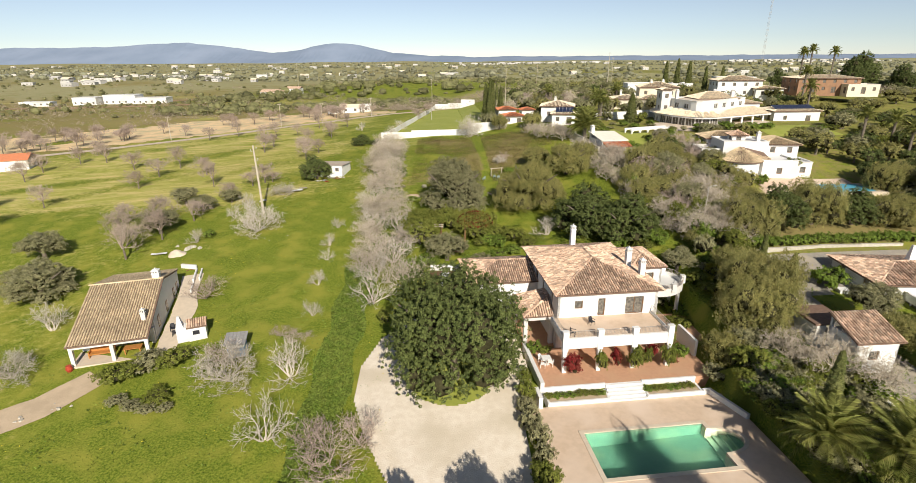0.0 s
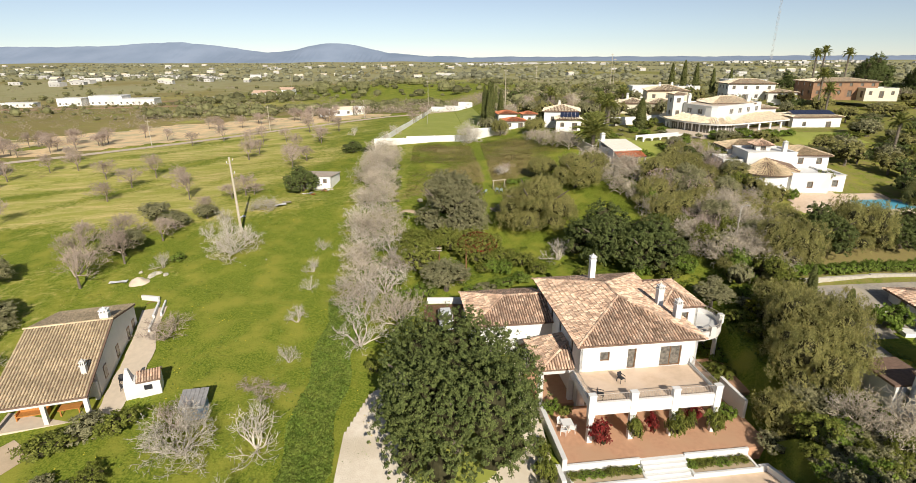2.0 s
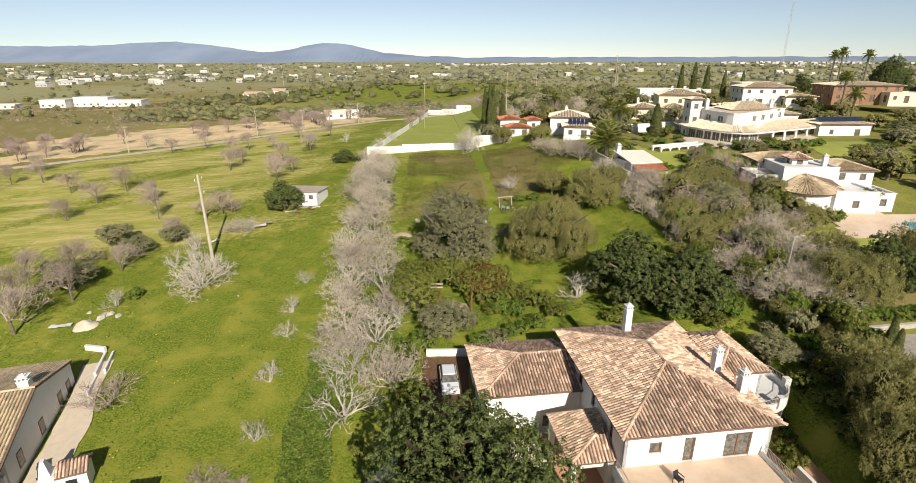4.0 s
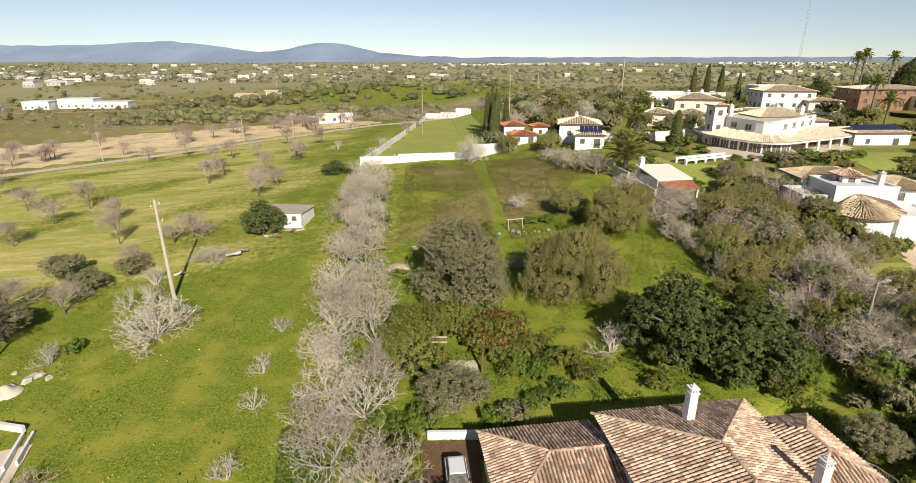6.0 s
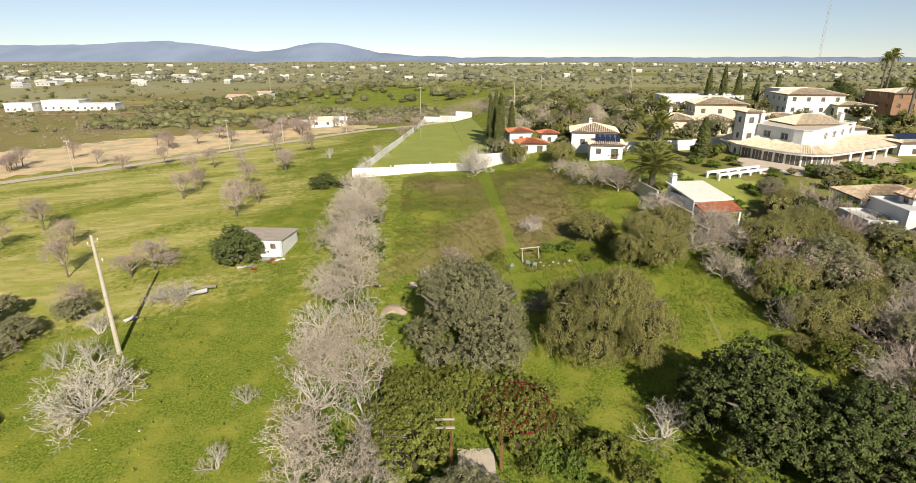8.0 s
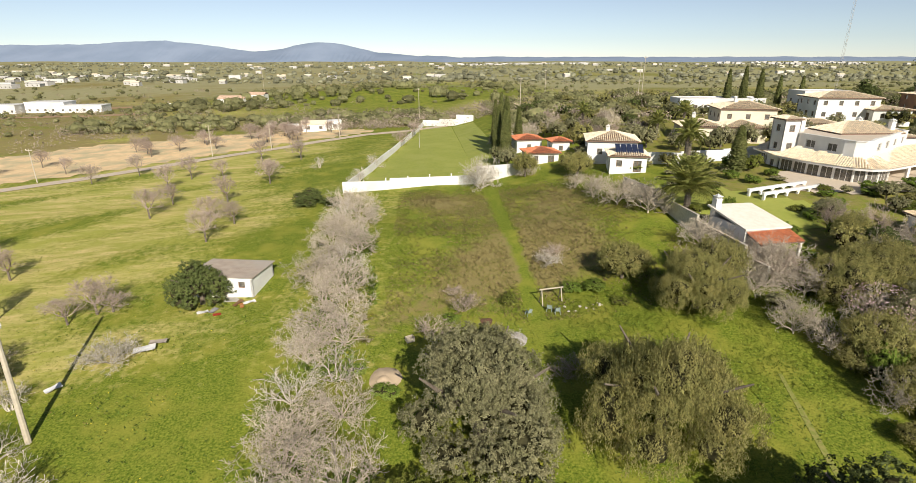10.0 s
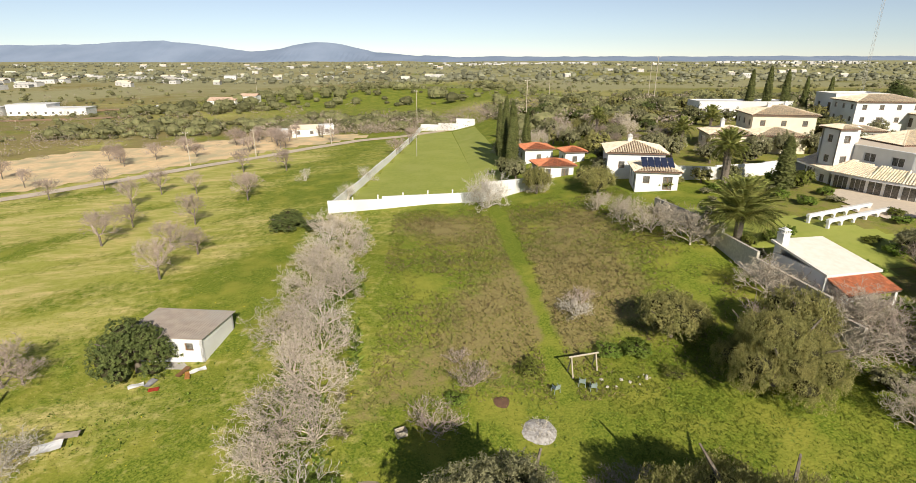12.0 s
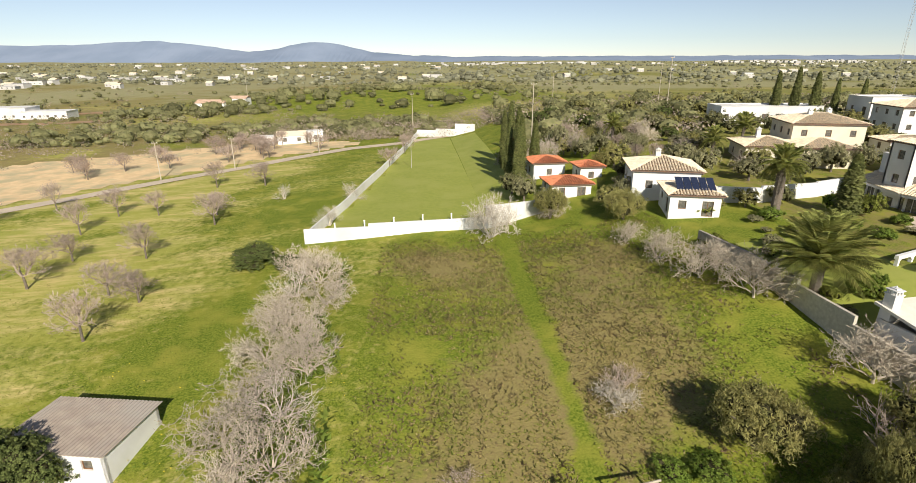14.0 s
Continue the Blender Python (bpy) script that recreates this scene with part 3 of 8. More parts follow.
leafy("olive_big", 4.8, 7.5, 0.125, 105000, "olive", 33, low=0.3, thick=0.35, thin=0.24, droop=0.35, billows=17)
leafy("olive_small", 3.0, 5.0, 0.2, 12000, "olive", 41, low=0.5, thick=0.25, thin=0.2, droop=0.1)
leafy("pepper", 5.0, 7.6, 0.24, 36000, "pepper", 51, low=0.0, thick=0.3, droop=1.0, lobes=10, skirt=8, thin=0.18)
leafy("pepper_big", 5.0, 7.6, 0.15, 95000, "pepper", 53, low=0.0, thick=0.3, droop=1.2, thin=0.17, billows=15)
leafy("pepper_small", 3.2, 5.2, 0.26, 10000, "pepper", 55, low=0.1, thick=0.2, droop=0.8, thin=0.18)
leafy("climber", 3.0, 3.3, 0.17, 8000, "shrub", 63, trunk=False, lobes=7)
leafy("shrub", 1.6, 1.8, 0.15, 2400, "shrub", 61, trunk=False, lobes=5)
leafy("shrub_olive", 1.8, 2.0, 0.15, 2400, "olive", 65, trunk=False, lobes=5)
leafy("lush", 1.5, 1.4, 0.16, 1900, "lush", 71, trunk=False, lobes=5)
leafy("yellow", 0.7, 2.6, 0.2, 700, "yellow", 81, trunk=False, lobes=4)
leafy("redbush", 1.1, 1.9, 0.2, 900, "redleaf", 91, trunk=False, lobes=4)
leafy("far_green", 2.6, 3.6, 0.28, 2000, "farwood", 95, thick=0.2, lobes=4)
leafy("far_dark", 3.0, 4.4, 0.26, 2600, "carob", 96, thick=0.2, lobes=5)
leafy("far_pale", 3.0, 4.4, 0.26, 2600, "pepper", 97, thick=0.2, lobes=5)
leafy("far_olive", 2.8, 3.8, 0.26, 2600, "olive", 98, thick=0.2, lobes=5)
cypress_proto("cypress", 1.0, 9.0, 2600, 5)
bare("fig", 3, 2.2, 2.0, "twig", 6, 3, 2, 0.055, up=0.16, twist=0.4, side=4)
bare("fig_b", 4, 2.2, 2.0, "twig", 5, 3, 2, 0.05, up=0.22, twist=0.45, side=4)
bare("fig_big", 5, 3.9, 3.0, "twig", 9, 4, 2, 0.04, up=0.16, side=3, twist=0.42)
bare("grey", 6, 2.8, 4.6, "twig_grey", 8, 4, 2, 0.04, trunk=0.4, up=0.12, side=3, twist=0.5)
bare("grey_b", 7, 2.8, 4.6, "twig_grey", 7, 4, 2, 0.042, trunk=0.5, up=0.1, side=3, twist=0.55)
bare("almond", 8, 2.4, 3.9, "twig_pink", 6, 4, 2, 0.05, trunk=1.3, up=0.24, stem="bark", side=3, twist=0.42, lean=0.7)
bare("thicket", 9, 2.2, 2.4, "twig_pink", 8, 3, 2, 0.03, up=0.25, side=3, twist=0.4)

# ---- tiled roofs ----
def tiles(s, ring, along, pitch=0.27, course=0.42, r=0.11, seed=0):
    """Half-round clay tiles in courses over a flat roof face: ring of 3D points, along: the eave's direction."""
    rnd = random.Random(seed)
    o = Vector(ring[0])
    e = Vector(along).normalized()
    pts = [Vector(p) for p in ring]
    nrm = (pts[1] - pts[0]).cross(pts[2] - pts[0]).normalized()
    if nrm.z < 0:
        nrm = -nrm
    w = nrm.cross(e).normalized()
    flat = [((p - o).dot(e), (p - o).dot(w)) for p in pts]
    a0, a1 = min(f[0] for f in flat), max(f[0] for f in flat)
    b0, b1 = min(f[1] for f in flat), max(f[1] for f in flat)

    def inside(x, y):
        c = False
        for (x0, y0), (x1, y1) in zip(flat, flat[1:] + flat[:1]):
            if (y0 > y) != (y1 > y) and x < (x1 - x0) * (y - y0) / (y1 - y0) + x0:
                c = not c
        return c
    na, nb = int((a1 - a0) / pitch) + 1, int((b1 - b0) / course) + 1
    for i in range(na):
        u = a0 + (i + 0.5) * pitch
        for j in range(nb):
            v = b0 + (j + 0.5) * course
            if not inside(u, v):
                continue
            uu = u + rnd.uniform(-0.012, 0.012)
            lo = o + e * uu + w * (v - course * 0.62) + nrm * 0.055
            hi = o + e * uu + w * (v + course * 0.5) + nrm * 0.02
            vs = []
            for c, rr in ((lo, r * 1.12), (hi, r * 0.92)):
                for k in range(5):
                    t = math.pi * k / 4
                    vs.append(tuple(c + e * (rr * math.cos(t)) + nrm * (rr * math.sin(t) * 1.1)))
            s.add(vs, [(k, k + 1, 6 + k, 5 + k) for k in range(4)])


def ridge_tiles(s, p, q, r=0.13, step=0.42):
    p, q = Vector(p), Vector(q)
    d = (q - p).normalized()
    side = d.cross(Vector((0, 0, 1))).normalized()
    up = side.cross(d)
    n = max(1, int((q - p).length / step))
    for i in range(n):
        a, b = p + (q - p) * (i / n - 0.02), p + (q - p) * ((i + 1) / n)
        vs = []
        for c, rr in ((a, r * 1.1), (b, r * 0.9)):
            for k in range(5):
                t = math.pi * k / 4
                vs.append(tuple(c + side * (rr * math.cos(t)) + up * (rr * math.sin(t) + 0.02)))
        s.add(vs, [(k, k + 1, 6 + k, 5 + k) for k in range(4)])


def roof(parent, faces, ridges, tile="tile", pitch=0.27, label="", thick=0.14, seed=0):
    """faces: (ring, eave direction). One base panel and one sheet of loose tiles for each face."""
    for k, (ring, along) in enumerate(faces):
        base = Shape()
        base.slab(ring, thick)
        panel = part("roof_panel", base, M["under"], parent)
        s = Shape()
        tiles(s, ring, along, pitch=pitch, r=pitch * 0.36, seed=seed + k)
        part("tiling", s, M[tile], panel, label, kind="stuff")
    if ridges:
        s = Shape()
        for p, q in ridges:
            ridge_tiles(s, p, q)
        part("ridge_capping", s, M[tile], parent, kind="stuff")


def hip_roof(parent, x0, y0, x1, y1, z, rise, tile="tile", pitch=0.27, over=0.4, seed=0, label=""):
    x0, y0, x1, y1 = x0 - over, y0 - over, x1 + over, y1 + over
    w, d = x1 - x0, y1 - y0
    if w >= d:
        a, b = (x0 + d / 2, (y0 + y1) / 2, z + rise), (x1 - d / 2, (y0 + y1) / 2, z + rise)
    else:
        a, b = ((x0 + x1) / 2, y0 + w / 2, z + rise), ((x0 + x1) / 2, y1 - w / 2, z + rise)
    A, B, C, D = (x0, y0, z), (x1, y0, z), (x1, y1, z), (x0, y1, z)
    if w >= d:
        faces = [([A, B, b, a], (1, 0, 0)), ([B, C, b], (0, 1, 0)), ([C, D, a, b], (-1, 0, 0)), ([D, A, a], (0, -1, 0))]
        hips = [(A, a), (D, a), (B, b), (C, b), (a, b)]
    else:
        faces = [([A, B, a], (1, 0, 0)), ([B, C, b, a], (0, 1, 0)), ([C, D, b], (-1, 0, 0)), ([D, A, a, b], (0, -1, 0))]
        hips = [(A, a), (B, a), (C, b), (D, b), (a, b)]
    roof(parent, faces, hips, tile, pitch, label, seed=seed)


def wall(parent, p, q, z0, z1, openings=(), thick=0.25, material="white", name="wall"):
    """An upright wall from p to q (x, y), outside on the right of p to q; openings (u0, u1, v0, v1) go through it."""
    s = Shape()
    p, q = Vector((*p, 0)), Vector((*q, 0))
    d = (q - p).normalized()
    n = Vector((d.y, -d.x, 0))
    length, height = (q - p).length, z1 - z0
    us = sorted({0, length, *[o[0] for o in openings], *[o[1] for o in openings]})
    vs = sorted({0, height, *[o[2] for o in openings], *[o[3] for o in openings]})
    nu, nv = len(us) - 1, len(vs) - 1
    solid = {(i, j) for i in range(nu) for j in range(nv)
             if not any(o[0] < (us[i] + us[i + 1]) / 2 < o[1] and o[2] < (vs[j] + vs[j + 1]) / 2 < o[3] for o in openings)}
    index = {}

    def corner(i, j, back):
        if (i, j, back) not in index:
            k = p + d * us[i] - n * (thick if back else 0)
            index[i, j, back] = len(s.v)
            s.v.append((k.x, k.y, z0 + vs[j]))
        return index[i, j, back]
    for i, j in sorted(solid):
        s.f.append((corner(i, j, 0), corner(i + 1, j, 0), corner(i + 1, j + 1, 0), corner(i, j + 1, 0)))
        s.f.append((corner(i, j + 1, 1), corner(i + 1, j + 1, 1), corner(i + 1, j, 1), corner(i, j, 1)))
        for di, dj, a, b in ((-1, 0, (i, j + 1), (i, j)), (1, 0, (i + 1, j), (i + 1, j + 1)), (0, -1, (i, j), (i + 1, j)), (0, 1, (i + 1, j + 1), (i, j + 1))):
            if (i + di, j + dj) not in solid:
                s.f.append((corner(*a, 0), corner(*a, 1), corner(*b, 1), corner(*b, 0)))
    w = part(name, s, M[material], parent)
    for u0, u1, v0, v1, kind in [o for o in openings if len(o) > 4]:
        window(w, p + d * u0, d, n, u1 - u0, z0 + v0, z0 + v1, kind)
    return w


def window(parent, p, d, n, width, z0, z1, kind):
    """A window or glazed door set back in its opening: a frame, its panes and a sill."""
    fm = {"wood": "wood", "white": "white", "dark": "dark"}[kind.split()[0]]
    holder = None
    f = Shape()
    inset = -n * 0.12
    t = 0.07

    def bar(u0, u1, a, b):
        c = [p + d * u0 + inset, p + d * u1 + inset, p + d * u1 + inset - n * 0.07, p + d * u0 + inset - n * 0.07]
        f.add([(*k.xy, a) for k in c] + [(*k.xy, b) for k in c], [(3, 2, 1, 0), (4, 5, 6, 7), (0, 1, 5, 4), (1, 2, 6, 5), (2, 3, 7, 6), (3, 0, 4, 7)])
    bar(0, width, z0, z0 + t)
    bar(0, width, z1 - t, z1)
    bar(0, t, z0 + t, z1 - t)
    bar(width - t, width, z0 + t, z1 - t)
    leaves = max(1, round(width / 0.9))
    for i in range(1, leaves):
        bar(width * i / leaves - t / 2, width * i / leaves + t / 2, z0 + t, z1 - t)
    holder = part("window_frame", f, M[fm], parent)
    g = Shape()
    gi = -n * 0.16
    c = [p + d * t + gi, p + d * (width - t) + gi]
    g.slab([(*c[0].xy, z0 + t), (*c[1].xy, z0 + t), (*(c[1] - n * 0.01).xy, z0 + t), (*(c[0] - n * 0.01).xy, z0 + t)], -(z1 - z0 - 2 * t))
    part("pane", g, M["glass"], parent)
    return holder


def chimney(parent, x, y, z0, z1, w=0.55, name="chimney"):
    """A whitewashed chimney with a pierced, stepped cap."""
    s = Shape()
    h = w / 2
    s.box(x - h, y - h, z0, x + h, y + h, z1 - 0.55)
    s.box(x - h - 0.06, y - h - 0.06, z1 - 0.55, x + h + 0.06, y + h + 0.06, z1 - 0.47)
    for i in (-1, 0, 1):
        for j in (-1, 0, 1):
            if i or j:
                s.box(x + i * h * 0.75 - 0.05, y + j * h * 0.75 - 0.05, z1 - 0.47, x + i * h * 0.75 + 0.05, y + j * h * 0.75 + 0.05, z1 - 0.2)
    s.box(x - h - 0.04, y - h - 0.04, z1 - 0.2, x + h + 0.04, y + h + 0.04, z1 - 0.12)
    s.box(x - h * 0.55, y - h * 0.55, z1 - 0.12, x + h * 0.55, y + h * 0.55, z1)
    s.tube((x, y, z1), (x, y, z1 + 0.18), 0.08, 0.03, 6)
    return part(name, s, M["white"], parent)


# ---- the villa with its terraces and pool ----
house = thing("villa", HOUSE, "white two-storey villa with clay tile hip roofs and balcony", "house")
GZ, FZ, EZ = -9.9, -6.2, -3.3
wall(house, (0, 0), (11.3, 0), FZ, EZ, [(1.9, 2.8, 1.0, 1.95, "wood"), (4.55, 5.35, 0.02, 2.1, "wood"), (7.7, 9.75, 0.02, 2.1, "wood")])
wall(house, (0, 14.6), (0, 0), FZ, EZ, [(3.0, 3.9, 0.9, 2.1, "wood"), (5.3, 6.2, 0.9, 2.1, "wood"), (8.4, 9.0, 0.9, 2.1, "wood"), (12.0, 12.6, 0.7, 2.1, "wood")])
wall(house, (11.3, 0), (11.3, 14.6), FZ, EZ, [(2.4, 4.4, 0.02, 2.1, "wood")])
wall(house, (11.3, 14.6), (0, 14.6), FZ, EZ, [(2, 3, 0.9, 2, "wood"), (7, 8.2, 0.9, 2, "wood")])
wall(house, (0, 0), (11.3, 0), GZ, FZ, [(0.8, 2.4, 0.02, 2.3, "wood"), (4.0, 6.2, 0.02, 2.3, "wood"), (7.6, 10.0, 0.02, 2.3, "wood")])
wall(house, (0, 14.6), (0, 0), GZ - 0.5, FZ, [(9.6, 10.6, 1.5, 2.5, "wood")])
wall(house, (11.3, 0), (11.3, 14.6), GZ - 0.5, FZ, [(2.0, 4.6, 0.52, 2.7, "wood")])
wall(house, (11.3, 14.6), (0, 14.6), GZ - 0.5, FZ)
hip_roof(house, 0, 0, 11.3, 14.6, EZ, 1.8, seed=1, over=0.45)
# small block beside the round terrace
wall(house, (11.3, 6.2), (14.9, 6.2), FZ, EZ, [(0.5, 2.6, 0.02, 2.1, "wood")])
wall(house, (14.9, 6.2), (14.9, 12.4), FZ, EZ, [(1.5, 3.0, 0.02, 2.1, "wood")])
wall(house, (14.9, 12.4), (11.3, 12.4), FZ, EZ)
wall(house, (11.3, 6.2), (14.9, 6.2), GZ - 0.5, FZ, [(0.7, 2.8, 0.5, 2.6, "wood")])
wall(house, (14.9, 6.2), (14.9, 12.4), GZ - 0.5, FZ)
A, B, C, D = (10.6, 5.8, EZ), (15.3, 5.8, EZ), (15.3, 12.8, EZ), (10.6, 12.8, EZ)
P, Q = (13.0, 8.3, EZ + 0.95), (13.0, 10.3, EZ + 0.95)
roof(house, [([A, B, P], (1, 0, 0)), ([B, C, Q, P], (0, 1, 0)), ([C, D, Q], (-1, 0, 0)), ([D, A, P, Q], (0, -1, 0))], [(A, P), (B, P), (C, Q), (P, Q)], seed=9)
for x, y, a, b in ((5.6, 12.6, -2.9, 0.3), (10.2, 5.8, -3.2, -0.5), (10.7, 3.1, -3.4, -0.9)):
    chimney(house, x, y, a, b, 0.6)
# ground-floor wing and entrance porch
for p, q, o in (((-8.5, 8.4), (0, 8.4), [(1.5, 2.7, 1.4, 2.6, "wood"), (5.2, 6.4, 1.4, 2.6, "wood")]), ((-8.5, 16.2), (-8.5, 8.4), [(2, 3.2, 1.4, 2.6, "wood")]), ((0, 16.2), (-8.5, 16.2), [])):
    wall(house, p, q, GZ - 0.5, -5.3, o)
A, B, C, D = (-8.9, 8.0, -5.25), (0, 8.0, -5.25), (0, 16.6, -5.25), (-8.9, 16.6, -5.25)
P, Q = (-4.6, 12.3, -3.9), (0, 12.3, -3.9)
roof(house, [([A, B, Q, P], (1, 0, 0)), ([C, D, P, Q], (-1, 0, 0)), ([D, A, P], (0, -1, 0))], [(A, P), (D, P), (P, Q)], seed=20)
A, B, C, D = (-3.5, 0.9, -6.35), (-0.02, 0.9, -6.35), (-0.02, 6.6, -6.35), (-3.5, 6.6, -6.35)
P, Q = (-0.02, 3.3, -4.9), (-0.02, 5.0, -4.9)
roof(house, [([A, B, P], (1, 0, 0)), ([D, A, P, Q], (0, -1, 0)), ([C, D, Q], (-1, 0, 0))], [(A, P), (D, Q)], seed=30)
for x, y in ((-3.2, 1.2), (-0.3, 1.2), (-3.2, 6.2)):
    s = Shape()
    s.box(x - 0.22, y - 0.22, GZ - 0.3, x + 0.22, y + 0.22, -6.5)
    part("porch_column", s, M["white"], house)
s = Shape()
s.box(-3.42, 0.98, -6.85, -0.02, 1.42, -6.5)
s.box(-3.42, 1.42, -6.85, -2.98, 6.4, -6.5)
part("porch_beam", s, M["white"], house)
s = Shape()
s.box(-3.4, 0.6, -10.3, 0, 8.4, GZ + 0.02)
part("porch_floor", s, M["terrace"], house)
# balcony
s = Shape()
s.box(-0.7, -4.9, FZ - 0.95, 10.9, -4.55, FZ - 0.03)
s.box(-0.7, -4.55, FZ - 0.5, 10.9, -0.004, FZ - 0.03)
part("balcony_slab", s, M["white"], house)
s = Shape()
s.box(-0.45, -4.65, FZ - 0.03, 10.65, -0.004, FZ)
part("balcony_floor", s, M["deck"], house, "pale terracotta balcony paving")
s = Shape()
s.box(-0.7, -4.9, FZ - 0.03, 10.9, -4.65, FZ + 0.22)
s.box(-0.7, -4.65, FZ - 0.03, -0.45, 0, FZ + 0.22)
s.box(10.65, -4.65, FZ - 0.03, 10.9, 0, FZ + 0.22)
part("parapet", s, M["white"], house)
posts = [(-0.55, -4.75), (3.1, -4.75), (6.8, -4.75), (10.6, -4.75)]
for x, y in posts:
    s = Shape()
    s.box(x - 0.3, y - 0.22, FZ - 1.15, x + 0.3, y + 0.22, FZ + 0.95)
    s.box(x - 0.34, y - 0.26, FZ + 0.95, x + 0.34, y + 0.26, FZ + 1.02)
    part("balcony_post", s, M["white"], house)
    s = Shape()
    s.box(x - 0.22, y - 0.2, GZ - 0.2, x + 0.22, y + 0.2, FZ - 1.15)
    part("column", s, M["white"], house)


def railing(parent, p, q, z, h=0.75, gap=0.14):
    """A metal railing: top and bottom rail and thin upright bars."""
    s = Shape()
    p, q = Vector((*p, z)), Vector((*q, z))
    for dz in (0.08, h):
        s.tube(p + Vector((0, 0, dz)), q + Vector((0, 0, dz)), 0.025, 0.025, 4)
    n = int((q - p).length / gap)
    for i in range(1, n):
        c = p + (q - p) * i / n
        s.tube(c + Vector((0, 0, 0.08)), c + Vector((0, 0, h)), 0.013, 0.013, 3, caps=False)
    return part("railing", s, M["rail"], parent)


for (x0, y0), (x1, y1) in zip(posts, posts[1:]):
    railing(house, (x0 + 0.3, y0), (x1 - 0.3, y1), FZ + 0.22)
railing(house, (-0.58, -4.5), (-0.58, -0.1), FZ + 0.22)
railing(house, (10.78, -4.5), (10.78, -0.1), FZ + 0.22)
# round terrace
s = Shape()
ring = [(14.6 + 3.9 * math.cos(t), 8.0 + 3.4 * math.sin(t)) for t in [radians(-115 + 205 * i / 18) for i in range(19)]]
s.prism([(11.3, 6.1), *ring, (14.9, 12.0), (11.3, 11)], FZ - 0.5, FZ)
part("round_terrace", s, M["white"], house)
s = Shape()
for p, q in zip(ring, ring[1:]):
    c = Vector((14.6, 8.0))
    a, b = Vector(p), Vector(q)
    ai, bi = a + (c - a).normalized() * 0.2, b + (c - b).normalized() * 0.2
    s.prism([tuple(a), tuple(b), tuple(bi), tuple(ai)], FZ, FZ + 0.45)
part("round_parapet", s, M["white"], house)
for k in (4, 9, 14):
    s = Shape()
    x, y = ring[k]
    s.box(x - 0.3, y - 0.25, FZ, x + 0.25, y + 0.25, FZ + 1.05)
    part("terrace_post", s, M["white"], house)
for k, (p, q) in enumerate(zip(ring, ring[1:])):
    if k % 2 == 0 and k < 18:
        railing(house, p, ring[k + 1 if k + 2 > 18 else k + 2], FZ + 0.45, 0.5)
for x, y in ((17.4, 6.2), (17.9, 9.0)):
    s = Shape()
    s.tube((x, y, GZ - 0.3), (x, y, FZ - 0.5), 0.25, 0.22, 10)
    part("round_column", s, M["white"], house)

# terrace, planters, steps, pool deck
terrace = thing("terrace", HOUSE, "terracotta paved terrace edged with white walls", "terrace", kind="structure")
s = Shape()
s.box(-3.3, -7.2, -11.2, 14.6, 0, TERR_Z)
s.box(11.3, 0, -11.2, 19, 6.2, TERR_Z - 0.002)
part("paving", s, M["terrace"], terrace)
for x0, x1 in ((-3.3, 2.9), (6.7, 12.4)):
    s = Shape()
    s.box(x0, -7.4, -11.3, x1, -7.2, TERR_Z + 0.12)
    s.box(x0, -9.0, -11.3, x1, -8.8, DECK_Z + 0.42)
    s.box(x0, -8.8, -11.3, x0 + 0.2, -7.4, DECK_Z + 0.42)
    s.box(x1 - 0.2, -8.8, -11.3, x1, -7.4, DECK_Z + 0.42)
    box = part("planter", s, M["white"], terrace)
    e = Shape()
    e.box(x0 + 0.2, -8.8, -11.3, x1 - 0.2, -7.4, DECK_Z + 0.34)
    part("soil", e, M["dirt"], box)
for i in range(5):
    s = Shape()
    s.box(2.9, -7.2 - 0.36 * (i + 1), -11.3, 6.7, -7.2 - 0.36 * i, TERR_Z - 0.18 * i - 0.004)
    part("step", s, M["white"], terrace)
s = Shape()
for p, q, h in (((-3.7, -7.4), (-3.3, 0.3), TERR_Z + 0.75), ((-4.3, -9.2), (-3.9, -7.4), TERR_Z + 0.35)):
    s.box(p[0], p[1], -11.8, q[0], q[1], h)
part("side_wall", s, M["white"], terrace)
s = Shape()
s.prism([(14.3, -3.6), (14.6, -3.6), (14.6, 0.2), (14.3, 0.2)], -11.2, TERR_Z + 1.9)
part("screen_wall", s, M["white"], terrace)

deck = thing("pool_deck", HOUSE, "sandstone pool deck round a swimming pool", "deck", kind="structure")
PX0, PX1, PY0, PY1 = -1.2, 9.9, -18.4, -13.05
AX, AY, AR = 2.5, -15.3, 1.55  # the curved alcove with the steps
s = Shape()
for x0, y0, x1, y1 in ((-5.2, -26, PX0, -9.0), (PX1 + AX + 0.2, -26, 14.6, -9.0), (PX0, PY1, PX1 + AX + 0.2, -9.0), (PX0, -26, PX1 + AX + 0.2, PY0)):
    s.box(x0, y0, -12.6, x1, y1, DECK_Z)
part("paving", s, M["deck"], deck)


def alcove(k, x_from=0.0):
    """Ring of the alcove, k times its size, from the line x_from outwards."""
    lim = math.acos(min(1, x_from / (AX * k)))
    return [(PX1 + AX * k * math.cos(w), AY + AR * k * math.sin(w)) for w in [lim * (i / 8 - 1) for i in range(17)]]


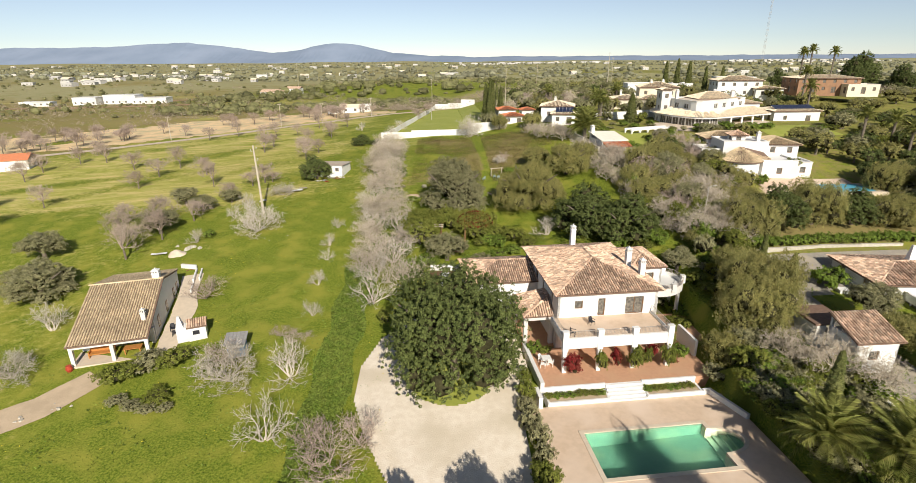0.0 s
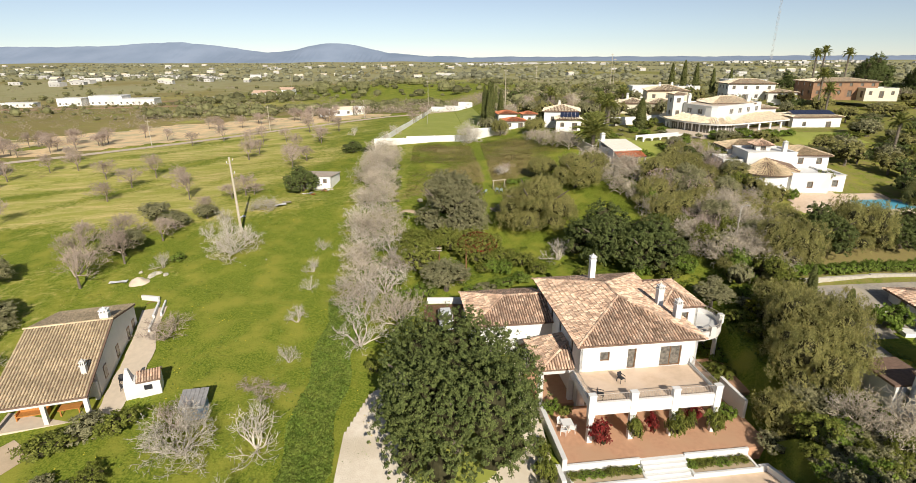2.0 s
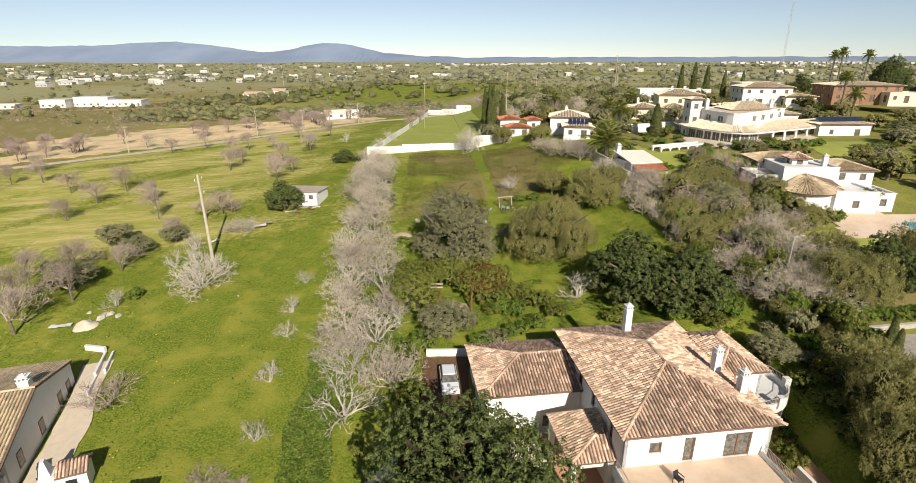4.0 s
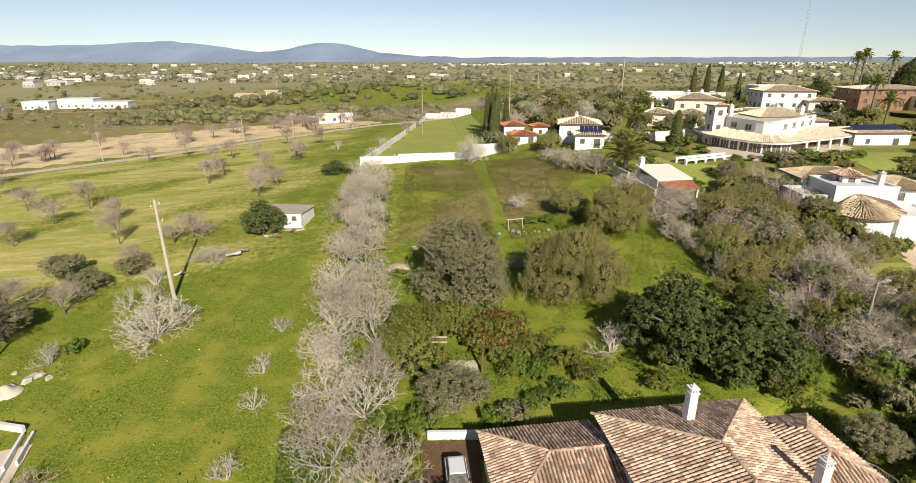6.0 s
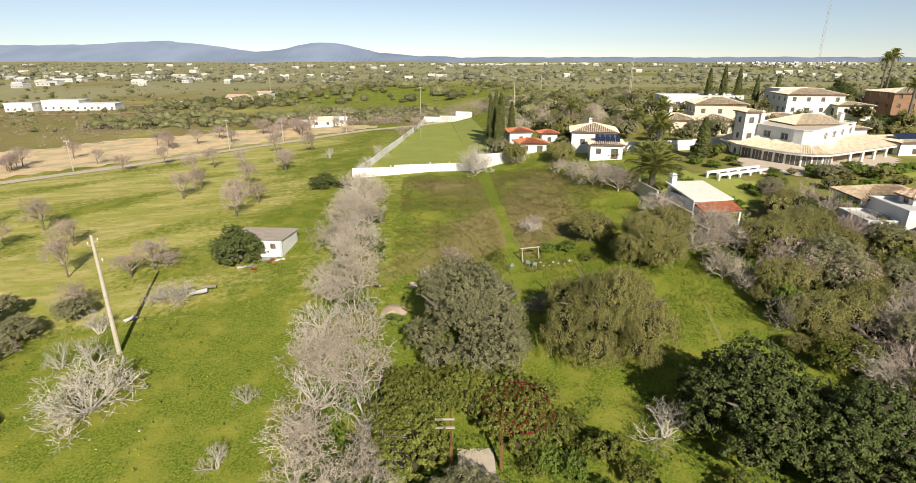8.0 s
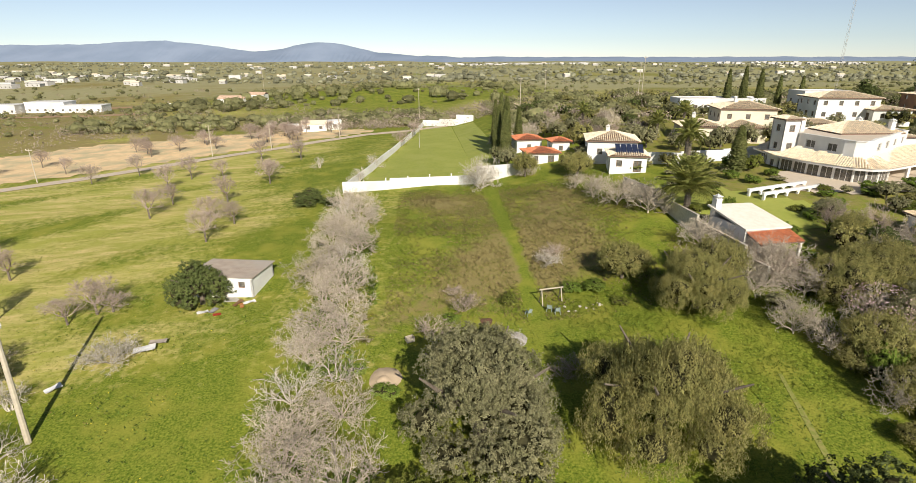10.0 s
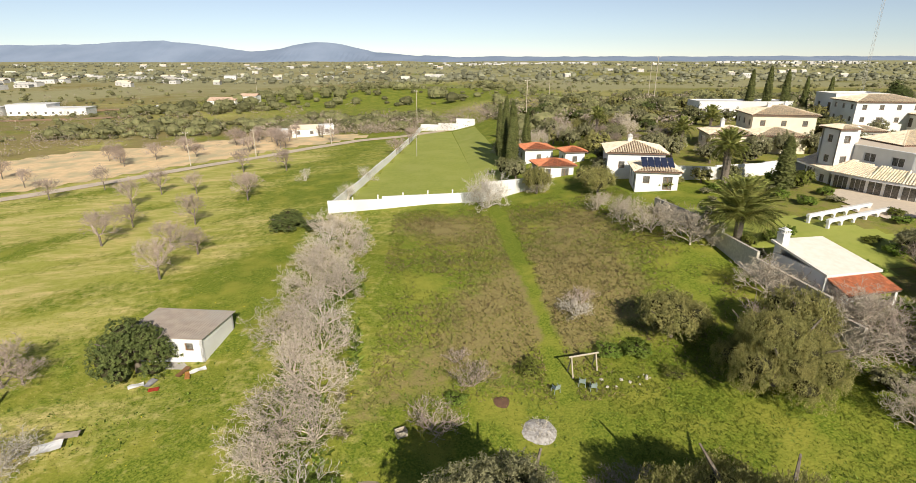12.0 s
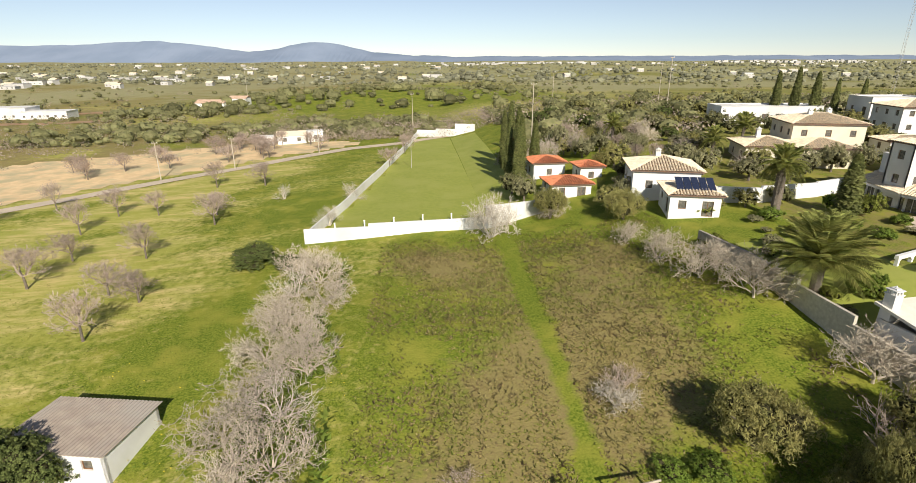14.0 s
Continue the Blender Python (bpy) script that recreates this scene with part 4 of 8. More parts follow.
step_ring = alcove(1.0)
s = Shape()  # fill round the curved end
for (ax, ay), (bx, by) in zip(step_ring, step_ring[1:]):
    s.prism([(ax, ay), (PX1 + AX + 0.2, ay), (PX1 + AX + 0.2, by), (bx, by)], -12.6, DECK_Z)
s.box(PX1, PY0, -12.6, PX1 + AX + 0.2, AY - AR, DECK_Z)
s.box(PX1, AY + AR, -12.6, PX1 + AX + 0.2, PY1, DECK_Z)
part("paving", s, M["deck"], deck)
pool = thing("swimming_pool", HOUSE, "rectangular swimming pool with green water and curved corner steps", "swimming pool")
s = Shape()
s.add([(PX0, PY0, -12.55), (PX1 + AX, PY0, -11.9), (PX1 + AX, PY1, -11.75), (PX0, PY1, -12.4), (PX0, PY0, -12.75), (PX1 + AX, PY0, -12.75), (PX1 + AX, PY1, -12.75), (PX0, PY1, -12.75)],
      [(0, 1, 2, 3), (7, 6, 5, 4), (0, 4, 5, 1), (1, 5, 6, 2), (2, 6, 7, 3), (3, 7, 4, 0)])
s.box(PX0, PY0, -12.6, PX0 + 0.05, PY1, DECK_Z - 0.03)
s.box(PX0 + 0.05, PY0, -12.6, PX1, PY0 + 0.05, DECK_Z - 0.03)
s.box(PX0 + 0.05, PY1 - 0.05, -12.6, PX1, PY1, DECK_Z - 0.03)
part("basin", s, M["pooltile"], pool)
for i in range(4):
    s = Shape()
    s.prism(alcove(0.99, 0.06 + 0.55 * i), -12.6, DECK_Z - 0.98 + 0.2 * i)
    part("pool_step", s, M["poolstep"], pool)
s = Shape()
s.prism([(PX0 + 0.05, PY0 + 0.05), (PX1 - 0.01, PY0 + 0.05), *alcove(0.995), (PX1 - 0.01, PY1 - 0.05), (PX0 + 0.05, PY1 - 0.05)], DECK_Z - 0.2, DECK_Z - 0.17)
wtr = part("water", s, M["water"], pool)
wtr.visible_shadow = False
s = Shape()
s.box(PX0 - 0.4, PY0 - 0.4, DECK_Z, PX1 + 0.4, PY0, DECK_Z + 0.05)
s.box(PX0 - 0.4, PY1, DECK_Z, PX1 + 0.4, PY1 + 0.4, DECK_Z + 0.05)
s.box(PX0 - 0.4, PY0, DECK_Z, PX0, PY1, DECK_Z + 0.05)
s.box(PX1, PY0, DECK_Z, PX1 + 0.4, AY - AR - 0.2, DECK_Z + 0.05)
s.box(PX1, AY + AR + 0.2, DECK_Z, PX1 + 0.4, PY1, DECK_Z + 0.05)
for (ax, ay), (bx, by), (cx, cy), (dx, dy) in zip(step_ring, step_ring[1:], alcove(1.16), alcove(1.16)[1:]):
    s.prism([(ax, ay), (cx, cy), (dx, dy), (bx, by)], DECK_Z, DECK_Z + 0.052)
part("coping", s, M["coping"], pool)
s = Shape()
s.prism([(13.0, -8.9), (13.3, -8.9), (14.6, -13.0), (14.3, -13.0)], -11.2, DECK_Z + 0.55)
s.box(12.4, -9.0, -11.3, 13.3, -8.7, DECK_Z + 0.55)
single("garden_wall", s, M["white"], "low white rendered wall beside the pool deck", "wall", HOUSE, kind="structure")

# ---- the cottage ----
COT = Matrix.Translation((-32.3, 52.1, 0)) @ Matrix.Rotation(radians(13.8), 4, 'Z')
cottage = thing("cottage", COT, "white cottage with long straw-coloured tile roof and porch", "house")
CZ, CE, CA, CB = -10.15, -7.75, -4.75, -6.4
def cot_top(v):
    return CE + (CA - CE) * v / 9.5 if v < 9.5 else CA + (CB - CA) * (v - 9.5) / 6.9
roof(cottage, [([(-7.8, -0.3, CE), (0.15, -0.3, CE), (0.15, 9.5, CA), (-7.8, 9.5, CA)], (1, 0, 0)),
               ([(0.15, 16.6, CB), (-7.8, 16.6, CB), (-7.8, 9.5, CA), (0.15, 9.5, CA)], (-1, 0, 0))], [((-7.8, 9.5, CA), (0.15, 9.5, CA))], "tile_new", seed=50)
for x0, x1 in ((-0.3, 0.0), (-7.6, -7.3)):
    side = [(3.0, CZ), (16.4, CZ), (16.4, cot_top(16.4) - 0.15), (9.5, CA - 0.15), (3.0, cot_top(3.0) - 0.15)]
    s = Shape()
    s.add([(x0, a, b) for a, b in side] + [(x1, a, b) for a, b in side],
          [(4, 3, 2, 1, 0), (5, 6, 7, 8, 9)] + [(i, (i + 1) % 5, 5 + (i + 1) % 5, 5 + i) for i in range(5)])
    part("gable_wall", s, M["white"], cottage)
wall(cottage, (-7.3, 3.0), (-0.3, 3.0), CZ, cot_top(3.0) - 0.2, [(1.5, 2.5, 0.02, 2.05, "wood"), (4.2, 5.6, 0.9, 2.0, "wood")])
wall(cottage, (-0.3, 16.4), (-7.3, 16.4), CZ, CB - 0.15)
for v in (5.0, 9.0, 13.0, 15.0):
    s = Shape()
    s.box(-0.02, v - 0.45, -9.0 + (0 if v < 14 else -0.9), 0.025, v + 0.45, -7.6)
    w = part("window", s, M["wood"], cottage, "dark brown timber window")
    g = Shape()
    g.box(0.025, v - 0.36, -8.9 + (0 if v < 14 else -0.9), 0.035, v + 0.36, -7.7)
    part("pane", g, M["glass"], w)
for x, y in ((-7.45, 0.1), (-0.2, 0.1), (-3.6, 0.1), (-0.2, 2.6)):
    s = Shape()
    s.box(x - 0.18, y - 0.18, CZ - 0.5, x + 0.18, y + 0.18, CE - 0.2)
    part("porch_post", s, M["white"], cottage)
s = Shape()
s.box(-7.6, -0.1, CE - 0.45, 0, 0.22, CE - 0.17)
part("porch_beam", s, M["white"], cottage)
s = Shape()
s.box(-7.8, -0.3, -11.0, 0.1, 16.4, CZ + 0.02)
part("floor", s, M["coping"], cottage)
chimney(cottage, -0.75, 2.6, -7.4, -5.5, 0.45)
chimney(cottage, -0.7, 9.9, -5.0, -3.6, 0.8)
single("patio", drape([tuple((COT @ Vector(p)).xy) for p in ((1.3, -0.6, 0), (1.6, 4, 0), (1.9, 9, 0), (1.5, 14, 0), (1.4, 19, 0))], [2.0, 2.6, 3.0, 2.2, 3.0], 0.1, 0.6), M["coping"], "pale paved patio along the cottage", "patio", kind="structure")

# ---- the hut ----
HUT = Matrix.Translation((-21.3, 115.6, -4.15)) @ Matrix.Rotation(radians(-8.8), 4, 'Z')
hut = thing("hut", HUT, "small white hut with corrugated grey sheet roof", "hut")
wall(hut, (-7.6, 0), (0, 0), -0.3, 2.55, [(5.9, 6.7, 1.55, 2.35, "wood"), (1.5, 2.4, 0.3, 2.3, "wood")])
wall(hut, (0, 0), (0, 5.6), -0.3, 2.35)
wall(hut, (0, 5.6), (-7.6, 5.6), -0.3, 2.15)
wall(hut, (-7.6, 5.6), (-7.6, 0), -0.3, 2.35)
s = Shape()
n = 110
for i in range(n + 1):
    x, z = -7.9 + 8.15 * i / n, 0.03 * math.sin(i * math.pi / 2.0)
    s.v += [(x, -0.3, 2.68 + z), (x, 5.9, 2.4 + z), (x, 5.9, 2.35 + z), (x, -0.3, 2.63 + z)]
for i in range(n):
    k = 4 * i
    s.f += [(k, k + 4, k + 5, k + 1), (k + 1, k + 5, k + 6, k + 2), (k + 2, k + 6, k + 7, k + 3), (k + 3, k + 7, k + 4, k)]
s.f += [(0, 1, 2, 3), (4 * n + 3, 4 * n + 2, 4 * n + 1, 4 * n)]
part("roof", s, M["fibre"], hut, "weathered corrugated fibre cement roof")
s = Shape()
s.box(-3.2, -1.1, -0.9, 0.1, 0, 0.05)
part("doorstep", s, M["concrete"], hut)

# ---- boundary walls of the mown field ----
def land_wall(points, height, thick, name, label, material="white"):
    s = Shape()
    for p, q in zip(points, points[1:]):
        d = Vector((q[0] - p[0], q[1] - p[1])).normalized()
        n = Vector((-d.y, d.x)) * thick / 2
        k = max(1, int(math.dist(p, q) / 6))
        for i in range(k):
            a = Vector(p) + (Vector(q) - Vector(p)) * i / k
            b = Vector(p) + (Vector(q) - Vector(p)) * (i + 1) / k
            top = max(land_z(*a), land_z(*b)) + height
            low = min(land_z(*a), land_z(*b)) - 0.4
            s.prism([tuple(a - n), tuple(b - n), tuple(b + n), tuple(a + n)], low, top)
    return single(name, s, M[material], label, "wall", kind="structure")


land_wall([(-16.9, 157.6), (-8, 158.2), (9, 160), (20, 163.5)], 1.7, 0.25, "field_wall_south", "white rendered field wall")
land_wall([(-16.7, 157.9), (-13.2, 178), (-9.5, 204), (-5.2, 236), (-1.5, 270)], 1.6, 0.25, "field_wall_west", "white rendered field wall climbing the slope")
land_wall([(-1.5, 272), (18, 266)], 2.2, 0.3, "field_wall_north", "white rendered end wall of the field")
single("lawn", patch([(-16.4, 158.2), (12, 161), (17, 180), (18, 262), (-1, 268), (-9, 204)], 0.05, 2.0), M["lawn"], "bright green mown field inside white walls", "lawn", kind="structure")

# ---- drive, tracks, road ----
single("driveway", patch([(-8.6, 43), (-8.6, 48), (-7, 53), (-3, 57.5), (3, 58.4), (8.6, 57), (8.9, 44), (7.3, 38), (6.6, 24), (-3.5, 24), (-4.6, 33), (-7, 38)], 0.06, 0.2), M["gravel"], "pale gravel driveway circling a big tree", "driveway", kind="structure")
single("tree_island", patch([(0.8 + 4.2 * math.cos(t * 0.314), 45.6 + 4.2 * math.sin(t * 0.314)) for t in range(20)], 0.12, 0.2), M["lawn"], "grassy island in the driveway", "grass", kind="structure")
single("dirt_track", drape([(-36, 48.5), (-39, 44), (-46, 39), (-60, 33), (-90, 24)], [3.5, 4, 4.5, 4.5, 5], 0.06), M["dirt"], "pale dirt track with stones along its edge", "track", kind="structure")
single("road", drape([(-320, 40), (-200, 110), (-110, 167), (-84, 187), (-60, 211), (-40, 231), (-22, 248), (-6, 256), (10, 272)], [4.5] * 9, 0.1, 4), M["road"], "narrow worn lane between fields", "road", kind="structure")
single("ploughed_field", patch([(-330, 55), (-200, 125), (-112, 176), (-86, 195), (-60, 220), (-40, 240), (-20, 256), (-24, 268), (-60, 268), (-110, 245), (-160, 205), (-260, 140), (-340, 90)], 0.05, 4.0), M["soil"], "bare tan field beyond the lane", "field", kind="structure")
single("near_track", drape([(25.8, 84), (27.0, 89.3), (28.5, 95.6)], [0.35, 0.45, 0.3], 0.03), M["trodden"], "trodden footpath in the grass", "path", kind="structure")

for ring in ([(-340, 352), (-250, 356), (-160, 376), (-162, 388), (-255, 372), (-340, 364)], [(-220, 430), (-170, 436), (-172, 448), (-224, 442)]):
    single("red_field", patch(ring, 0.12, 4.0), M["redsoil"], "strip of bare reddish soil in the valley", "field", kind="structure")

# ---- far hills ----
def hill(name, y, xs, base, seed, label):
    s = Shape()
    n = len(xs)
    for k, (x, h) in enumerate(xs):
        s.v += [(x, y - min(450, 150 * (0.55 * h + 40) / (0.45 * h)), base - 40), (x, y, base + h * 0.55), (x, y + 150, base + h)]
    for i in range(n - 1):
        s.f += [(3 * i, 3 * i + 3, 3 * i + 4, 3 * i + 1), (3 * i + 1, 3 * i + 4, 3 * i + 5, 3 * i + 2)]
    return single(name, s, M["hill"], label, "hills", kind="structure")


def ridge_line(peaks, x0, x1, step, rough_h, seed):
    out = []
    x = x0
    while x <= x1:
        h = sum(a * math.exp(-((x - c) / w) ** 2) for c, a, w in peaks)
        h += rough_h * (1 + noise.noise(Vector((x * 0.004, seed, 0))) + 0.5 * noise.noise(Vector((x * 0.012, seed, 4))))
        out.append((x, max(2, h)))
        x += step
    return out


# mountains take the haze-blue colour
hill("backdrop_hills", 4550, ridge_line([(-2000, 105, 620), (-2900, 70, 700), (-860, 95, 330), (-500, 35, 400), (-3600, 60, 500)], -4200, 4200, 40, 12, 1), 6, 1, "distant mountain range with haze blue in its colour")
# ---- garden trees and shrubs ----
T = "tree"
plant("carob", 1.2, 45.6, "carob_tree", "large dense dark green carob tree on the drive", T, r=7.3, h=12.2, turn=20)
plant("olive_big", 2.4, 91.0, "olive_tree", "big grey-green olive tree in the garden", T, r=6.5, h=10.4)
plant("pepper_big", 15.9, 90.6, "pepper_tree", "drooping light green pepper tree on the lawn", T, r=7.0, h=9.8)
plant("carob_mid", 22.8, 77.6, "carob_tree", "dark green carob tree behind the villa", T, r=6.0, h=8.4)
plant("carob_mid", 27.4, 74.2, "carob_tree", "dark green carob tree behind the villa", T, r=5.4, h=8.0)
plant("olive_small", 0.9, 72.4, "olive_tree", "grey-green olive tree before the pergola", T, r=3.4, h=4.0)
plant("carob_mid", -26.9, 115.0, "carob_tree", "dense round dark tree beside the hut", T, r=3.8, h=5.4)
bare_plant("fig", 17.0, 79.0, "fig_tree", "bare grey fig tree beside a carob", T, r=2.6, h=3.0)
for x, y, key, r, h in ((26.2, 106.2, "pepper_big", 5.2, 7.2), (21.2, 113.6, "pepper_small", 3.3, 4.4), (30.5, 110.5, "pepper_small", 3.2, 5.4), (46, 107, "pepper", 4.2, 5.2), (41.5, 105, "pepper", 4.2, 5.2),
                        (44, 98, "olive", 4.2, 6.0), (34.4, 50.4, "pepper", 4.4, 6.4), (37.2, 54.6, "pepper", 4.6, 7.0), (37.5, 60.0, "pepper_small", 3.4, 5.2), (29.4, 46.8, "pepper_small", 2.6, 4.4),
                        (31.5, 64.0, "olive_small", 2.4, 3.2), (31.4, 47.6, "olive_small", 2.2, 3.4), (46.5, 73.5, "pepper", 4.2, 6.2), (52, 75.5, "carob_mid", 4.4, 7.2), (58, 76.5, "pepper", 4.4, 7.4), (64, 76, "carob_mid", 4.2, 6.0), (69.5, 75.5, "pepper", 4.2, 5.2), (76, 77, "carob_mid", 4.4, 5.4), (84, 84, "olive", 5, 7.4), (50.5, 82.5, "pepper_small", 3.2, 4.6), (81, 90, "pepper", 4.0, 5.6), (88, 92, "carob_mid", 4.4, 6.4),
                        (18.3, 159.6, "pepper_small", 2.6, 5.0), (27.2, 154.2, "pepper_small", 3.0, 4.4), (-53.5, 66.0, "olive", 4.6, 5.6), (-47.5, 86.8, "olive_small", 3.4, 4.2), (-49.5, 101.4, "olive_small", 2.8, 3.4), (-44.5, 97.2, "olive_small", 2.6, 3.0),
                        (-40.8, 101.5, "olive_small", 2.2, 2.6), (-61, 78, "olive_small", 3.4, 4.4), (-21.8, 151.0, "carob_mid", 3.6, 3.0), (-17.4, 149.5, "carob_mid", 2.2, 1.8), (32, 72.5, "lush", 2.0, 2.2), (50, 112, "carob_mid", 3.6, 4.6)):
    plant(key, x, y, "shade_tree", {"pepper_big": "feathery light green pepper tree with drooping twigs", "pepper": "feathery light green pepper tree with drooping twigs", "pepper_small": "small feathery light green tree", "olive": "grey-green olive tree with a rounded crown",
          "olive_small": "small grey-green olive tree", "carob_mid": "dark green spreading evergreen tree", "lush": "leafy bright green bush"}[key], T, r, h)

# the long row of bare trees beside the meadow
line = [(-7.0, 61.5), (-7.8, 70), (-8.6, 80), (-10.0, 92), (-11.2, 107), (-12.3, 118), (-12.9, 135), (-13.4, 149)]
random.seed(12)
k = 0
for (x0, y0), (x1, y1) in zip(line, line[1:]):
    n = max(1, round((y1 - y0) / 2.6))
    for i in range(n):
        f = i / n
        x, y = x0 + (x1 - x0) * f + (1.7 if i % 2 else -1.7) + random.uniform(-0.8, 0.8), y0 + (y1 - y0) * f
        near = max(0.95, 1.12 - (y - 60) / 260)
        bare_plant(random.choice(["grey", "grey_b", "fig_b"]), x, y, "fig_tree", "bare grey fig tree in a long row beside the meadow", T, r=random.uniform(2.7, 3.7) * near, h=random.uniform(2.8, 4.4) * near, group="row of bare fig trees")
        k += 1

# single bare fig trees on the meadow
for x, y, key, r, h in ((-15.7, 38.4, "fig_b", 2.7, 3.0), (-15.7, 47.2, "fig", 3.0, 2.8), (-22.0, 47.0, "fig_big", 3.7, 3.6), (-16.8, 66.6, "fig", 1.5, 1.6), (-16.0, 59.0, "fig_b", 1.4, 1.5), (-17.0, 74.1, "fig_b", 1.3, 1.3), (-17.5, 79.0, "fig", 1.4, 1.5),
                        (-17.4, 86.0, "fig_b", 1.3, 1.4), (-30.8, 86.0, "fig_big", 4.5, 4.0), (-33.9, 92.6, "fig", 2.2, 2.2), (-31.4, 104.2, "fig_big", 2.9, 2.4), (-37.0, 92.5, "fig_b", 1.6, 2.1), (-36.6, 98.4, "fig", 2.2, 2.0),
                        (-39.6, 82.2, "fig", 1.7, 1.6), (-45.2, 49.0, "fig_big", 3.0, 2.6), (-46.9, 58.0, "fig", 2.8, 2.6), (13.8, 119.0, "fig_big", 1.9, 1.8), (14.6, 120.5, "thicket", 1.8, 2.0), (2.6, 109.6, "thicket", 1.9, 2.3), (-0.8, 105.0, "thicket", 2.4, 2.2), (1.7, 113.0, "thicket", 1.3, 1.1),
                        (9.2, 156.0, "fig_big", 3.9, 6.0), (-26.5, 186, "fig", 2.0, 2.8), (-14.8, 166, "fig", 2.6, 3.2), (-13.0, 181, "fig", 2.4, 3.4), (-8.0, 214, "almond", 3.4, 4.6), (-5, 236, "almond", 3.6, 5.0), (10.6, 98.5, "thicket", 1.6, 1.0), (12.3, 99.2, "thicket", 1.8, 1.2), (15.5, 98.0, "fig_b", 1.3, 1.3), (7.0, 95.0, "fig_b", 2.0, 3.0)):
    h *= 1.4 if x < -14 and y < 110 and key != "fig_big" else 1
    bare_plant(key, x, y, "fig_tree", {"fig": "bare pale fig tree on the grass", "fig_b": "small bare pale fig tree on the grass", "fig_big": "wide bushy bare fig tree with pale branches", "thicket": "dense leafless brown shrub", "almond": "bare almond tree with dark trunk"}[key], T, r, h)
for x, y, r, h in ((-9.6, 34.6, 3.6, 3.2), (-7.2, 37.5, 2.6, 2.4), (-11.6, 37.8, 2.0, 2.2), (-31.2, 64.6, 3.0, 2.7), (-18.6, 55.0, 1.8, 0.8), (-16.4, 54.0, 1.8, 0.7), (-23.6, 50.0, 2.6, 2.4)):
    bare_plant("thicket", x, y, "bare_shrub", "tangled leafless brown shrub on the grass", "shrub", r, h)

# the overgrown strip between the lawn and the next gardens
random.seed(31)
strip = [(30.5, 113.5), (33.5, 107), (36, 98.5), (36.9, 91), (37.0, 84.5), (37.6, 79), (37.0, 73)]
for x0, y0 in strip:
    for j in range(4):
        x, y = x0 + 2.6 * j + random.uniform(-1.3, 1.6), y0 + random.uniform(-3, 3)
        c = random.random()
        if c < 0.6:
            bare_plant(random.choice(["grey", "grey_b", "thicket"]), x, y, "almond_tree", "bare pinkish-grey almond tree in the overgrown strip", T, random.uniform(2.8, 3.8), random.uniform(3.2, 4.8))
        elif c < 0.85:
            plant(random.choice(["pepper_small", "olive_small"]), x, y, "shade_tree", "small light green tree in the overgrown strip", T, random.uniform(2.4, 3.2), random.uniform(3.4, 5))
        else:
            plant("shrub", x, y, "bush", "green bush in the overgrown strip", "shrub", random.uniform(1.6, 2.2), random.uniform(1.8, 2.6))
for x, y, r in ((38.5, 72, 3.6), (42, 76, 3.4), (45, 82, 3.8), (48, 79, 3.0), (44, 88, 3.4), (30.5, 129.5, 3.4), (27.8, 134.5, 3.4), (25.8, 140, 2.8), (32.4, 117.5, 3.2), (37, 110.5, 3.2), (37.0, 41.5, 3.4), (34.0, 43.8, 2.8), (39.6, 39.0, 2.8), (24.5, 146, 2.2)):
    bare_plant("grey_b", x, y, "almond_tree", "wide bare pinkish-grey almond tree", T, r, r * 1.25)
# blossom on two of them
for x, y in ((40.5, 100.0), (44.0, 96.5)):
    ob = bare_plant("grey", x, y, "almond_tree", "almond tree with faint pink blossom", T, 3.4, 4.4)
    s = Shape()
    random.seed(int(x))
    for _ in range(420):
        d = unit()
        leaf(s, Vector((d.x * 2.7, d.y * 2.7, 2.9 + abs(d.z) * 1.7)), d, 0.16)
    part("blossom", s, M["blossom"], ob, "pale pink blossom")

